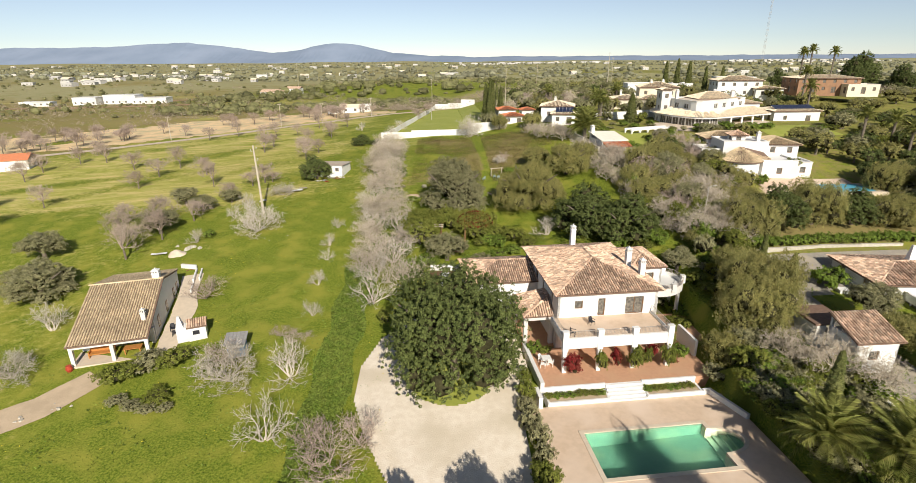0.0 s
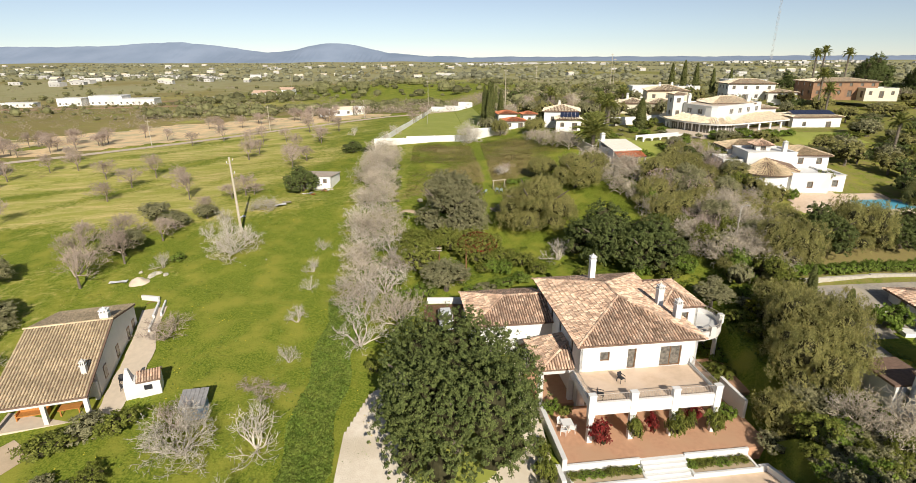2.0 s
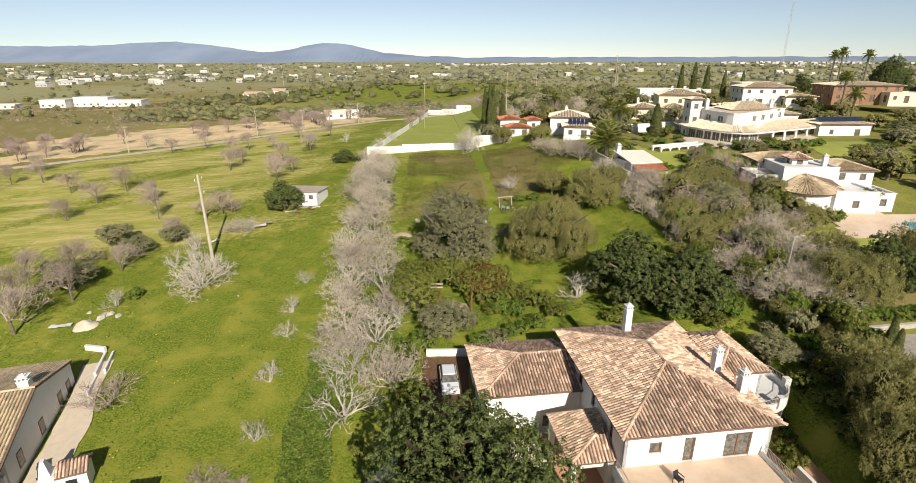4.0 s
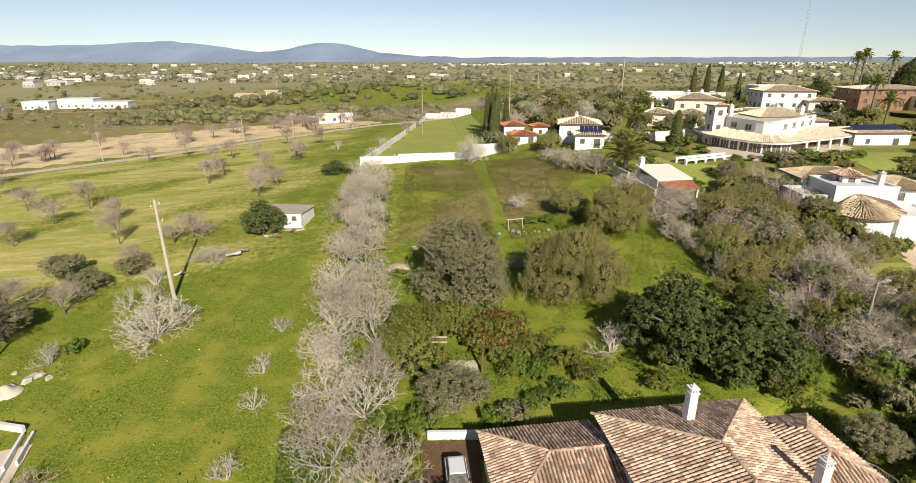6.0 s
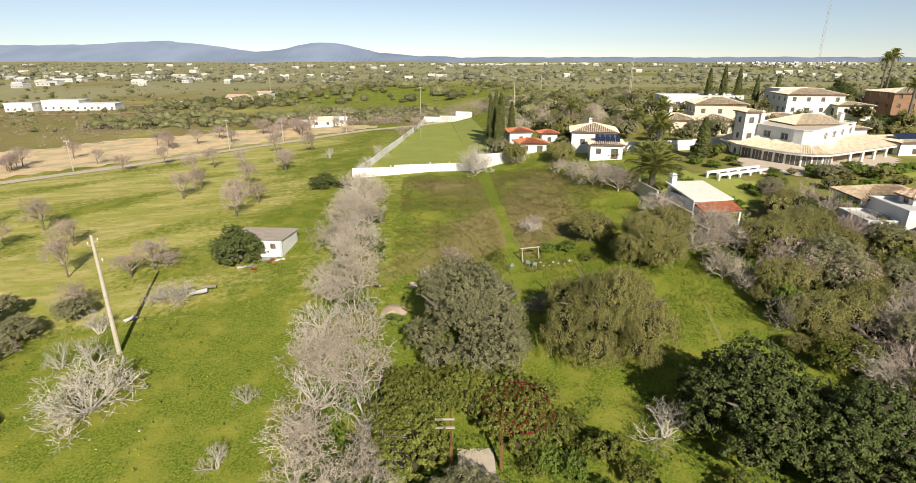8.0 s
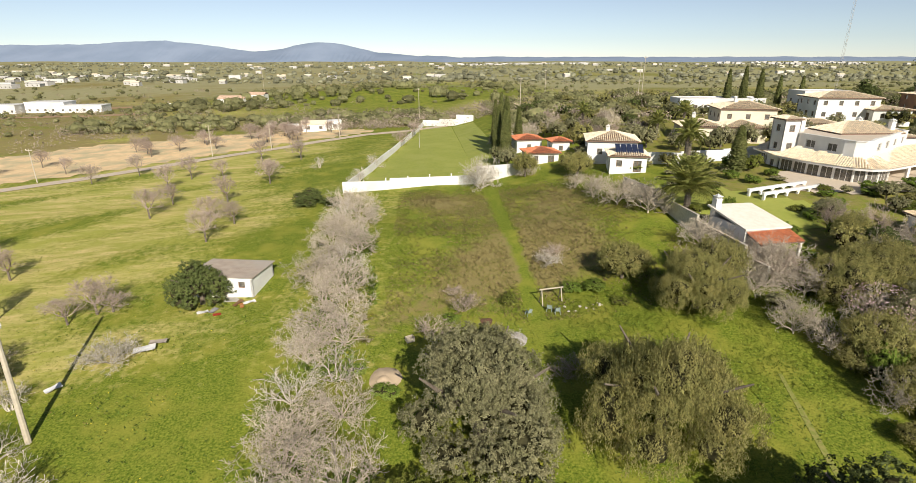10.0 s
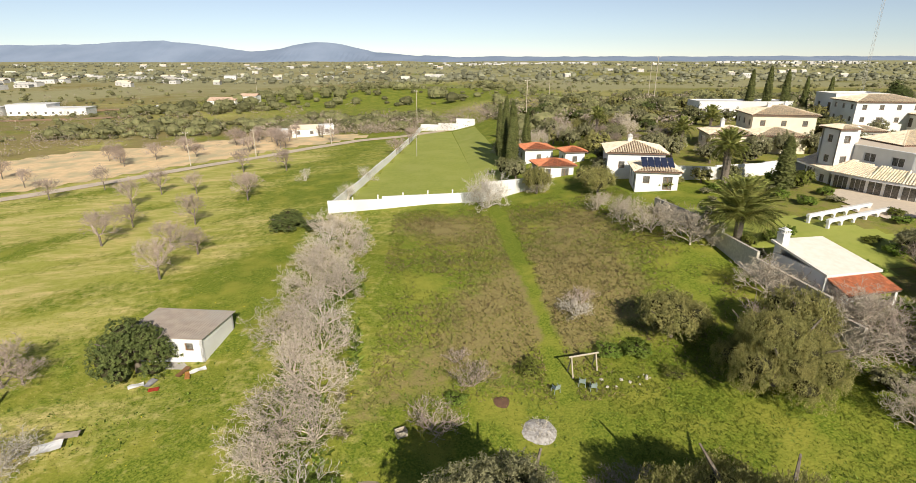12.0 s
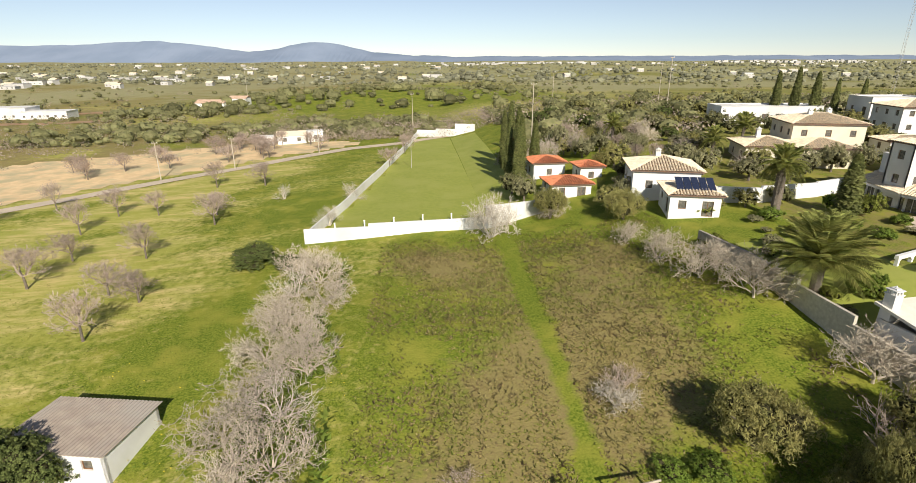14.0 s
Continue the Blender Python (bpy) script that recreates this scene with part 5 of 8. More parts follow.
# shrubs near the villa, pool and cottage
for key, x, y, r, h, label in (("shrub", -33.0, 47.4, 2.3, 2.2, "olive-green bush beside the cottage track"), ("shrub_olive", -31.0, 49.2, 2.2, 2.2, "dull green bush before the cottage porch"), ("shrub", -28.6, 49.6, 2.0, 2.3, "olive-green bush beside the cottage"), ("shrub", -27.8, 44.2, 1.5, 1.3, "yellowish green bush on the grass"),
                               ("shrub_olive", -31.6, 44.0, 1.2, 1.0, "dark low bush on the grass"), ("shrub_olive", -29.8, 43.2, 1.2, 0.9, "dark low bush on the grass"), ("shrub_olive", -28.0, 42.6, 1.1, 0.9, "dark low bush on the grass"), ("shrub_olive", -26.4, 42.8, 0.9, 0.8, "dark low bush on the grass"),
                               ("lush", -38.2, 84.0, 1.2, 1.4, "leafy orange bush on the meadow"), ("yellow", 34.6, 61.0, 0.9, 2.8, "golden yellow conifer in the garden"), ("shrub", 30.0, 43.6, 1.9, 2.6, "yellow-green bush beside the pool deck"), ("lush", 28.6, 39.6, 1.5, 1.6, "dark green bush beside the pool deck"),
                               ("shrub", 29.2, 36.5, 1.6, 1.9, "green bush beside the pool deck"), ("lush", 31.5, 39.5, 1.8, 2.0, "dark green bush beside the pool deck"), ("shrub_olive", 27.6, 44.8, 1.6, 1.6, "grey-green bush at the terrace end"), ("lush", 30.4, 58.4, 1.6, 1.6, "rounded green garden bush"), ("shrub", 33.2, 58.0, 1.6, 1.6, "rounded green garden bush"),
                               ("lush", 9.0, 76.4, 1.3, 1.9, "yellow-green bush beside the pergola"), ("shrub", 11.6, 77.4, 1.9, 2.6, "dark green bush behind the villa"), ("lush", 31.0, 76.8, 1.9, 2.6, "yellow-green bush behind the villa"), ("shrub", 6.3, 77.0, 1.5, 1.5, "yellow-green bush beside the pergola"), ("shrub", 8.0, 79.6, 1.3, 1.6, "yellow-green bush beside the pergola"), ("shrub", 10.2, 81.0, 1.2, 1.2, "green bush on the lawn"), ("shrub", 13.4, 75.4, 1.5, 1.8, "green bush behind the villa"), ("lush", 26.0, 72.6, 1.8, 1.9, "bright green bush behind the villa"), ("shrub", 29.4, 70.6, 1.6, 1.8, "yellow-green bush behind the villa"),
                               ("shrub", 7.6, 110.8, 1.3, 1.2, "small leafy tree near the garden chairs"), ("lush", 1.2, 107.6, 1.0, 0.9, "clump of lush green weeds"), ("lush", 17.5, 112.0, 1.6, 1.0, "low green scrub on the lawn edge"), ("lush", 15.0, 112.4, 1.4, 0.8, "low green scrub on the lawn edge"), ("shrub", 19.3, 108.6, 1.2, 0.6, "low dull brush at the lawn edge"),
                               ("lush", -6.0, 76.0, 1.4, 1.2, "bright green bush under the bare trees"), ("lush", -5.0, 97.0, 1.4, 0.9, "clump of bright green weeds"), ("lush", -8.0, 100.0, 1.2, 1.1, "bright green bush under the bare trees"), ("shrub", -6.8, 56.0, 0.9, 2.2, "slim yellow-green shrub beside the hedge")):
    plant(key, x, y, "bush", label, "shrub", r, h)
for i, (u, v, key, r, h) in enumerate(((-2.6, -0.6, "lush", 0.9, 1.3), (-1.6, -1.4, "shrub", 0.7, 1.2), (0.2, -5.3, "redbush", 1.15, 2.3), (3.2, -5.4, "shrub", 0.8, 2.6), (6.8, -5.5, "shrub", 1.0, 2.7), (10.4, -5.4, "shrub", 0.95, 2.6), (5.0, -4.8, "redbush", 0.6, 2.4), (8.4, -4.9, "shrub", 0.6, 2.2), (11.2, -4.6, "redbush", 0.8, 1.2), (9.0, -4.4, "redbush", 0.7, 2.6), (12.0, -1.5, "shrub", 1.4, 2.6), (12.6, -3.6, "lush", 1.0, 1.6))):
    p = HOUSE @ Vector((u, v, 0))
    ob = plant(key, p.x, p.y, "climber", "red-leaved climber on the terrace" if key == "redbush" else "green climbing shrub on the terrace", "shrub", r, h)
    ob.location.z = TERR_Z
random.seed(44)
for x0, x1 in ((-3.0, 2.6), (7.0, 12.1)):
    u = x0
    while u < x1:
        p = HOUSE @ Vector((u, -8.1, 0))
        ob = plant(random.choice(["lush", "shrub"]), p.x, p.y, "planter_shrub", "small clipped green shrub in a white planter", "shrub", 0.55, random.uniform(0.4, 0.6), group="planter shrubs")
        ob.location.z = DECK_Z + 0.34
        u += 0.75
for u, v, r, h in ((-4.9, -5.6, 0.9, 2.2), (-5.2, -8.0, 1.1, 2.4), (-5.7, -10.2, 1.2, 2.2), (-5.9, -12.2, 1.2, 2.4), (-5.6, -14.2, 1.2, 2.5), (-5.8, -16.4, 1.2, 2.2), (-6.2, -18.6, 1.4, 2.4), (-6.6, -21, 1.4, 2.4)):
    p = HOUSE @ Vector((u, v, 0))
    ob = plant("shrub" if v > -9 or v < -17 else "shrub_olive", p.x, p.y, "hedge_bush", "loose green hedge bush between drive and pool", "shrub", r, h, group="hedge by the pool")
    ob.location.z = -10.9
# conifers and palms
for x, y, h, r in ((31.2, 34.6, 8.0, 0.9), (42.4, 63.2, 5.0, 0.7), (40.8, 60.8, 5.2, 0.7), (43.6, 58.8, 4.4, 0.8), (17.3, 181, 11, 1.3), (18.6, 185, 12, 1.3), (17.2, 190, 11, 1.2), (19.5, 193, 12.5, 1.4), (17.4, 198, 12, 1.3), (19.6, 203, 13, 1.4), (21.8, 188, 10, 1.3), (23.2, 214, 10, 1.0), (95, 226, 13, 1.6), (99, 224, 14, 1.6), (103, 222, 13, 1.7), (112, 226, 11, 1.3), (118, 224, 11, 1.3)):
    plant("cypress", x, y, "cypress", "tall narrow dark green cypress", T, r, h)
palm_tree(29.9, 32.6, 2.0, 3.8, "low date palm with arching fronds beside the deck", seed=3)
palm_tree(34.6, 30.4, 2.0, 4.2, "low date palm with arching fronds", seed=4)
palm_tree(35.6, 128.6, 3.4, 5.0, "big date palm with spreading green fronds", 84, seed=5, thick=0.45, droop=0.4)
palm_tree(45.3, 149.4, 6.4, 3.4, "date palm on a stout trunk", 50, seed=6, thick=0.55, droop=0.9)
for x, y, h, l, sd in ((52, 178, 4, 3.0, 7), (61, 184, 5, 3, 8), (40, 196, 5, 3, 9), (118, 172, 11, 2.6, 10), (112, 160, 8, 2.8, 11), (138, 205, 16, 2.6, 12), (146, 212, 17, 2.6, 13), (150, 205, 16, 2.6, 14), (96, 104, 7, 2.6, 15), (104, 118, 5, 3.2, 16), (92, 112, 8, 2.4, 17)):
    palm_tree(x, y, h, l, "tall palm in a hillside garden", 30, seed=sd, thick=0.25, droop=0.8)

# almond orchard on the dry slope
random.seed(77)
for i in range(11):
    for j in range(12):
        x, y = -36 - i * 10.5 + random.uniform(-2.5, 2.5), 92 + j * 11 + random.uniform(-2.5, 2.5)
        if x > -42 and y < 112 or random.random() < 0.5 or x < -150 or y > 178 + (x + 90) * 0.62 or (x > -52 and y < 104):
            continue
        bare_plant("almond", x, y, "almond_tree", "bare almond tree on the dry orchard slope", T, random.uniform(2.3, 3.4), random.uniform(4.0, 5.8), group="almond orchard")
for x, y, r, h in ((-32.2, 142.3, 2.9, 4.0), (-41.6, 103.9, 2.6, 3.4), (-40.0, 112.0, 2.6, 3.2), (-36.4, 114.2, 2.4, 2.4), (-48.2, 77, 3.4, 5.6), (-51.5, 82.0, 3.2, 6.0), (-46.0, 84.0, 3.0, 5.4), (-50.0, 91.5, 3.4, 5.0), (-44.2, 92.2, 2.8, 3.8)):
    bare_plant("almond", x, y, "almond_tree", "bare grey-brown almond tree at the meadow edge", T, r, h)

# thick planting between the pool deck and the next drive
random.seed(140)
for _ in range(130):
    x, y = random.uniform(27.0, 38.5), random.uniform(24, 50)
    if x < 28.3 + (y - 38) * 0.05:
        continue
    plant(random.choice(["shrub", "lush", "shrub_olive", "shrub_olive"]), x, y, "bush", "dense dark green bush beside the pool garden", "shrub", random.uniform(1.1, 1.9), random.uniform(1.0, 2.2))
for _ in range(30):
    x, y = random.uniform(28, 40), random.uniform(54, 70)
    plant(random.choice(["shrub", "lush", "shrub_olive"]), x, y, "bush", "leafy green bush in the side garden", "shrub", random.uniform(0.9, 1.6), random.uniform(0.9, 1.8))

# dense greenery behind the villa
random.seed(150)
for x, y, r, h in ((-3.6, 64.0, 1.5, 1.8), (-3.6, 67.5, 1.7, 2.0), (4.6, 71.0, 1.6, 1.4), (-1.6, 70.8, 1.6, 1.9), (6.0, 71.2, 1.7, 1.6), (8.4, 72.8, 1.6, 1.3), (11.0, 74.0, 1.5, 1.3), (-3.4, 70.5, 1.5, 1.3), (19.6, 73.4, 1.6, 1.2), (9.6, 78.0, 1.4, 1.6), (12.0, 78.2, 1.5, 1.4)):
    plant(random.choice(["shrub", "lush", "shrub_olive"]), x, y, "bush", "leafy green bush in the garden behind the villa", "shrub", r, h)
# ---- neighbouring houses ----
def building(m, w, d, h, label, name="neighbour_house", tile="tile_pale", rise=1.2, floors=1, material="white", kind="hip", win="wood", parent=None, z0=-1.0, cols=None):
    """A rendered block with windows on the sides that show, under a tiled hip roof or a flat roof with parapet."""
    b = parent or thing(name, m, label, "house")
    base = Matrix.Identity(4) if parent is None else m
    fh = h / floors

    def openings(length):
        n = cols or max(1, int(length / 3.2))
        out = []
        for f in range(floors):
            for i in range(n):
                c = length * (i + 0.5) / n
                if f == 0 and i % 2 == 1:
                    out.append((c - 0.7, c + 0.7, -z0 + 0.02, -z0 + 2.1, win))
                else:
                    out.append((c - 0.5, c + 0.5, -z0 + f * fh + 0.95, -z0 + f * fh + 2.1, win))
        return out
    o = base.translation
    x, y, z = o.x, o.y, o.z
    wall(b, (x, y), (x + w, y), z + z0, z + h, openings(w), material=material)
    wall(b, (x, y + d - 0.012), (x, y + 0.012), z + z0, z + h, openings(d), material=material)
    wall(b, (x + w, y + 0.012), (x + w, y + d - 0.012), z + z0, z + h, openings(d), material=material)
    wall(b, (x + w, y + d), (x, y + d), z + z0, z + h, material=material)
    if kind == "hip":
        hip_roof(b, x, y, x + w, y + d, z + h, rise, tile, 0.4, 0.45)
    else:
        s = Shape()
        s.box(x + 0.26, y + 0.26, z + h - 0.35, x + w - 0.26, y + d - 0.26, z + h - 0.2)
        part("flat_roof", s, M["white"], b)
        s = Shape()
        s.box(x - 0.08, y - 0.08, z + h, x + w + 0.08, y + 0.3, z + h + 0.1)
        s.box(x - 0.08, y + d - 0.3, z + h, x + w + 0.08, y + d + 0.08, z + h + 0.1)
        s.box(x - 0.08, y + 0.3, z + h, x + 0.3, y + d - 0.3, z + h + 0.1)
        s.box(x + w - 0.3, y + 0.3, z + h, x + w + 0.08, y + d - 0.3, z + h + 0.1)
        part("parapet", s, M["white"], b)
    return b


def off(x, y, z):
    return Matrix.Translation((x, y, z))


def at(x, y, turn, z=None):
    return sized(x, y, land_z(x, y) if z is None else z, turn)


def panels(parent, x, y, z, w, rows, tilt, n):
    """A tilted row of solar panels, each a panel of its own."""
    for r in range(rows):
        for i in range(n):
            s = Shape()
            a, b = x + w * i / n + 0.04, x + w * (i + 1) / n - 0.04
            y0, y1 = y + r * 1.35, y + r * 1.35 + 1.25
            s.slab([(a, y0, z + r * 1.35 * tilt), (b, y0, z + r * 1.35 * tilt), (b, y1, z + (r * 1.35 + 1.25) * tilt), (a, y1, z + (r * 1.35 + 1.25) * tilt)], 0.06)
            part("solar_panel", s, M["solar"], parent)


def arcade(x, y, turn, z, length, n, h, label):
    """A white garden pergola: square posts joined by flat arches."""
    p = thing("garden_arcade", sized(x, y, z, turn), label, "pergola")
    step = length / n
    for side in (0, 2.4):
        for i in range(n + 1):
            s = Shape()
            s.box(i * step - 0.16, side - 0.16, -0.4, i * step + 0.16, side + 0.16, h)
            part("post", s, M["white"], p)
        s = Shape()
        s.box(-0.3, side - 0.2, h, length + 0.3, side + 0.2, h + 0.4)
        part("beam", s, M["white"], p)
        for i in range(n):
            for x, k in ((i * step + 0.16, 1), ((i + 1) * step - 0.16, -1)):
                s = Shape()
                for a, b in ((0.0, 0.35), (0.18, 0.15), (0.42, 0.04), (0.6, 0.0)):
                    s.v += [(x + k * a, side - 0.12, h - b), (x + k * a, side + 0.12, h - b), (x + k * a, side - 0.12, h + 0.01), (x + k * a, side + 0.12, h + 0.01)]
                for j in range(3):
                    q = 4 * j
                    s.f += [(q, q + 4, q + 6, q + 2), (q + 1, q + 3, q + 7, q + 5), (q, q + 1, q + 5, q + 4)]
                part("arch_haunch", s, M["white"], p)
    return p


# the large white villa
V = sized(60.0, 140.0, 2.4, 0)
big = thing("white_villa", V, "large white villa with glazed veranda and pale tile roofs", "house")
ring_v = [(2.4, 17.3), (1.0, 8.3), (2.6, 3.0), (4.6, -1.0), (6.2, -3.4), (8.2, -4.6), (10.6, -4.6), (13.3, -3.6), (24.5, 1.4), (31.5, 4.6)]
inner = [(6.0, 17.5), (5.0, 8.6), (5.6, 4.0), (6.6, 0.5), (7.3, -1.2), (8.6, -1.9), (10.4, -1.3), (12.5, 0.6), (24.0, 8.5), (30.0, 11.0)]
for (a, b), (c, d) in zip(zip(ring_v, inner), zip(ring_v[1:], inner[1:])):
    ring = [(*a, 3.2), (*c, 3.2), (*d, 4.5), (*b, 4.5)]
    s = Shape()
    s.slab(ring, 0.3)
    panel = part("canopy_panel", s, M["white"], big)
    s = Shape()
    tiles(s, ring, (c[0] - a[0], c[1] - a[1], 0), pitch=0.36, r=0.15, seed=3)
    part("tiling", s, M["tile_pale"], panel, kind="stuff")
glaze = [(3.6, 16.5), (2.1, 8.5), (3.5, 3.6), (5.4, -0.2), (6.9, -2.6), (8.4, -3.5), (10.5, -3.5), (13.2, -2.4), (14.0, 2.0)]
for (ax, ay), (bx, by) in zip(glaze, glaze[1:]):
    L = math.dist((ax, ay), (bx, by))
    n = max(1, round(L / 2.2))
    wall(big, (ax, ay), (bx, by), -1.2, 3.1, [(L * i / n + 0.14, L * (i + 1) / n - 0.14, 1.75, 3.95, "white") for i in range(n)], thick=0.25)
upper = [(5.2, 16.8), (5.2, 8.6), (6.8, 0.5), (7.5, -1.0), (8.7, -1.6), (10.3, -1.1), (12.5, 0.8), (27.0, 10.7), (27.0, 16.8)]
for (ax, ay), (bx, by) in zip(upper, upper[1:] + upper[:1]):
    L = math.dist((ax, ay), (bx, by))
    n = int(L / 4)
    wall(big, (ax, ay), (bx, by), -1.0, 7.0, [(L * (i + 0.5) / max(1, n) - 0.9, L * (i + 0.5) / max(1, n) + 0.9, 5.9, 7.2, "white") for i in range(n)])
s = Shape()
s.prism([(5.45, 16.5), (5.45, 8.6), (7.0, 0.6), (7.7, -0.7), (8.7, -1.3), (10.1, -0.8), (12.4, 1.1), (26.7, 10.9), (26.7, 16.5)], 6.55, 6.75)
part("flat_roof", s, M["coping"], big)
for (ax, ay), (bx, by) in zip(upper, upper[1:]):
    d = Vector((bx - ax, by - ay, 0)).normalized()
    o = Vector((d.y, -d.x, 0)) * 0.12
    i = Vector((-d.y, d.x, 0)) * 0.4
    s = Shape()
    s.slab([(ax + o.x, ay + o.y, 7.14), (bx + o.x, by + o.y, 7.14), (bx + i.x, by + i.y, 7.14), (ax + i.x, ay + i.y, 7.14)], 0.13)
    part("parapet_coping", s, M["white"], big)
hip_roof(big, 12.5, 8.6, 24.0, 16.6, 6.9, 1.7, "tile_pale", 0.4, 0.3)
building(off(2.4, 9.3, 0), 2.74, 3.6, 9.4, "", floors=3, parent=big, kind="hip", rise=0.5, cols=1, tile="tile_pale")
building(off(32.6, 5.0, 0.4), 13, 9, 3.3, "", parent=big, rise=0.9, tile="tile_pale", cols=2)
panels(big, 33.5, 6.4, 4.3, 11.2, 2, 0.3, 9)
building(off(24.5, 17.2, 0.3), 11, 7, 4.6, "", parent=big, rise=0.9, tile="tile_pale", cols=3)
for x, y in ((22.5, 9.6), (19, 13), (8.5, 13.5)):
    chimney(big, x, y, 6.6, 9.3, 0.8)
for x, y in ((17.0, -1.6), (21.0, 0.3), (25.0, 2.2), (29.0, 4.1)):
    s = Shape()
    s.box(x - 0.2, y - 0.2, -1.0, x + 0.2, y + 0.2, 3.1)
    part("patio_post", s, M["white"], big)
arcade(47.9, 130.3, 21, 1.35, 12.6, 5, 1.9, "white garden pergola with square posts and flat arches beside a lawn")
single("garden_lawn", patch([(36.5, 119), (45, 117.5), (52, 123), (55, 128), (48, 133), (43, 142), (36, 141), (35.5, 132)], 0.07, 1.5), M["lawn"], "bright green garden lawn", "lawn", kind="structure")
single("garden_lawn", patch([(80, 121), (98, 126), (100, 136), (88, 137.5), (80, 130)], 0.07, 2), M["lawn"], "bright green garden lawn", "lawn", kind="structure")
single("villa_paving", patch([(56, 134), (64, 131), (80, 131), (90, 141), (90, 146), (60, 146), (57, 140)], 0.12, 1.5), M["coping"], "pale stone paving round the villa", "paving", kind="structure")

# the pool house and the boundary wall of that garden
ph = thing("garden_building", at(35.8, 114.8, 10, 0.2), "white garden building with a pale sloping roof and chimney", "outbuilding")
wall(ph, (0, 0), (5.8, 0), -1, 3.1, [(3.9, 5.3, 1.02, 3.1, "white")])
wall(ph, (0, 6.2), (0, 0), -1, 3.1)
wall(ph, (5.8, 0), (5.8, 6.2), -1, 2.9, [(1.0, 3.0, 1.02, 3.1, "white")])
wall(ph, (5.8, 6.2), (0, 6.2), -1, 3.9)
s = Shape()
s.slab([(-0.3, -0.35, 3.2), (6.2, -0.35, 3.1), (6.2, 6.5, 4.2), (-0.3, 6.5, 4.4)], 0.22)
part("roof", s, M["tile_white"], ph, "pale limewashed roof")
chimney(ph, 0.35, 5.7, 3.2, 5.8, 0.8)
LT = [(0.2, -2.4, 1.9), (6.2, -2.4, 1.9), (6.2, -0.1, 2.6), (0.2, -0.1, 2.6)]
s = Shape()
s.slab(LT, 0.12)
lean = part("lean_to_roof", s, M["under"], ph)
s = Shape()
tiles(s, LT, (1, 0, 0), pitch=0.3, r=0.12)
part("tiling", s, M["tile_red"], lean, kind="stuff")
for x in (0.4, 6.0):
    s = Shape()
    s.box(x - 0.15, -2.2, -1, x + 0.15, -1.9, 1.85)
    part("post", s, M["white"], ph)
land_wall([(35.0, 108.5), (34.4, 112), (33.6, 121.5), (32.9, 134), (31.4, 142)], 2.0, 0.3, "garden_wall_west", "weathered whitewashed stone garden wall", "stone")
land_wall([(39.6, 157), (47, 155.2), (56, 156.5), (66, 160)], 2.1, 0.3, "garden_wall_north", "white rendered garden wall")

# the pool-side villa with the round corner
A = sized(55.2, 97.4, -2.0, -8)
va = thing("round_villa", A, "white villa with a rounded corner room and tiled roofs", "house")
ringa = [(3.4 + 3.4 * math.cos(w), 3.4 + 3.4 * math.sin(w)) for w in [radians(160 + 170 * i / 14) for i in range(15)]]
s = Shape()
s.prism([*ringa, (6.8, 7.0), (0.4, 7.0)], -1.5, 3.5)
part("round_room", s, M["white"], va)
apex = (4.4, 7.0, 5.5)
eave = [(3.4 + (x - 3.4) * 1.14, 3.4 + (y - 3.4) * 1.14, 3.5) for x, y in ringa] + [(9.0, 3.4, 3.7), (9.0, 7.0, 4.4)]
for p, q in zip(eave, eave[1:]):
    roof(va, [([p, q, apex], (q[0] - p[0], q[1] - p[1], 0))], [], "tile_new", 0.32, thick=0.1)
building(off(6.9, 1.6, 0.2), 6.4, 7.0, 3.5, "", parent=va, kind="flat", z0=-2, cols=1)
building(off(1.2, 7.05, 0.4), 8.6, 7.4, 6.0, "", parent=va, kind="flat", z0=-2, cols=1)
building(off(-2.6, 8.0, 0.4), 3.78, 6.0, 4.4, "", parent=va, kind="flat", z0=-2, cols=1)
building(off(9.85, 8.7, 0.5), 6.5, 8, 5.2, "", parent=va, rise=1.1, tile="tile_new", floors=2, z0=-2)
building(off(0.4, 14.6, 0.4), 9.4, 6.0, 5.6, "", parent=va, rise=1.2, tile="tile_new", z0=-2, cols=2)
building(off(13.4, 3.0, 0.2), 3.2, 5.6, 3.0, "", parent=va, kind="flat", z0=-2, cols=1)
building(off(4.0, 10.6, 5.0), 2.6, 2.6, 2.2, "", parent=va, rise=0.9, tile="tile", z0=-0.2, cols=1)
chimney(va, 8.6, 9.5, 5.8, 8.2, 0.7)
plant("lush", 57.6, 95.0, "climber", "green climber on the rounded wall", "shrub", 1.5, 2.2)
plant("lush", 60.6, 94.8, "climber", "green climber on the rounded wall", "shrub", 1.2, 2.0)
plant("shrub", 68.5, 99.5, "bush", "reddish green bush beside the villa", "shrub", 2.0, 3.4)
sp = thing("swimming_pool", sized(69.4, 90.6, land_z(74, 92) + 0.25, 4), "blue swimming pool with pale surround", "swimming pool")
s = Shape()
s.prism([(-1.2, -3.6), (10.0, -3.6), (10.0, 5.5), (-1.2, 5.5)], -0.8, 0.0)
part("surround", s, M["coping"], sp)
s = Shape()
s.prism([(0, 0.0), (1.6, -2.2), (8.4, -2.6), (9.0, 3.6), (4, 4.4), (1, 3.4)], 0.004, 0.03)
part("water", s, M["poolblue"], sp)
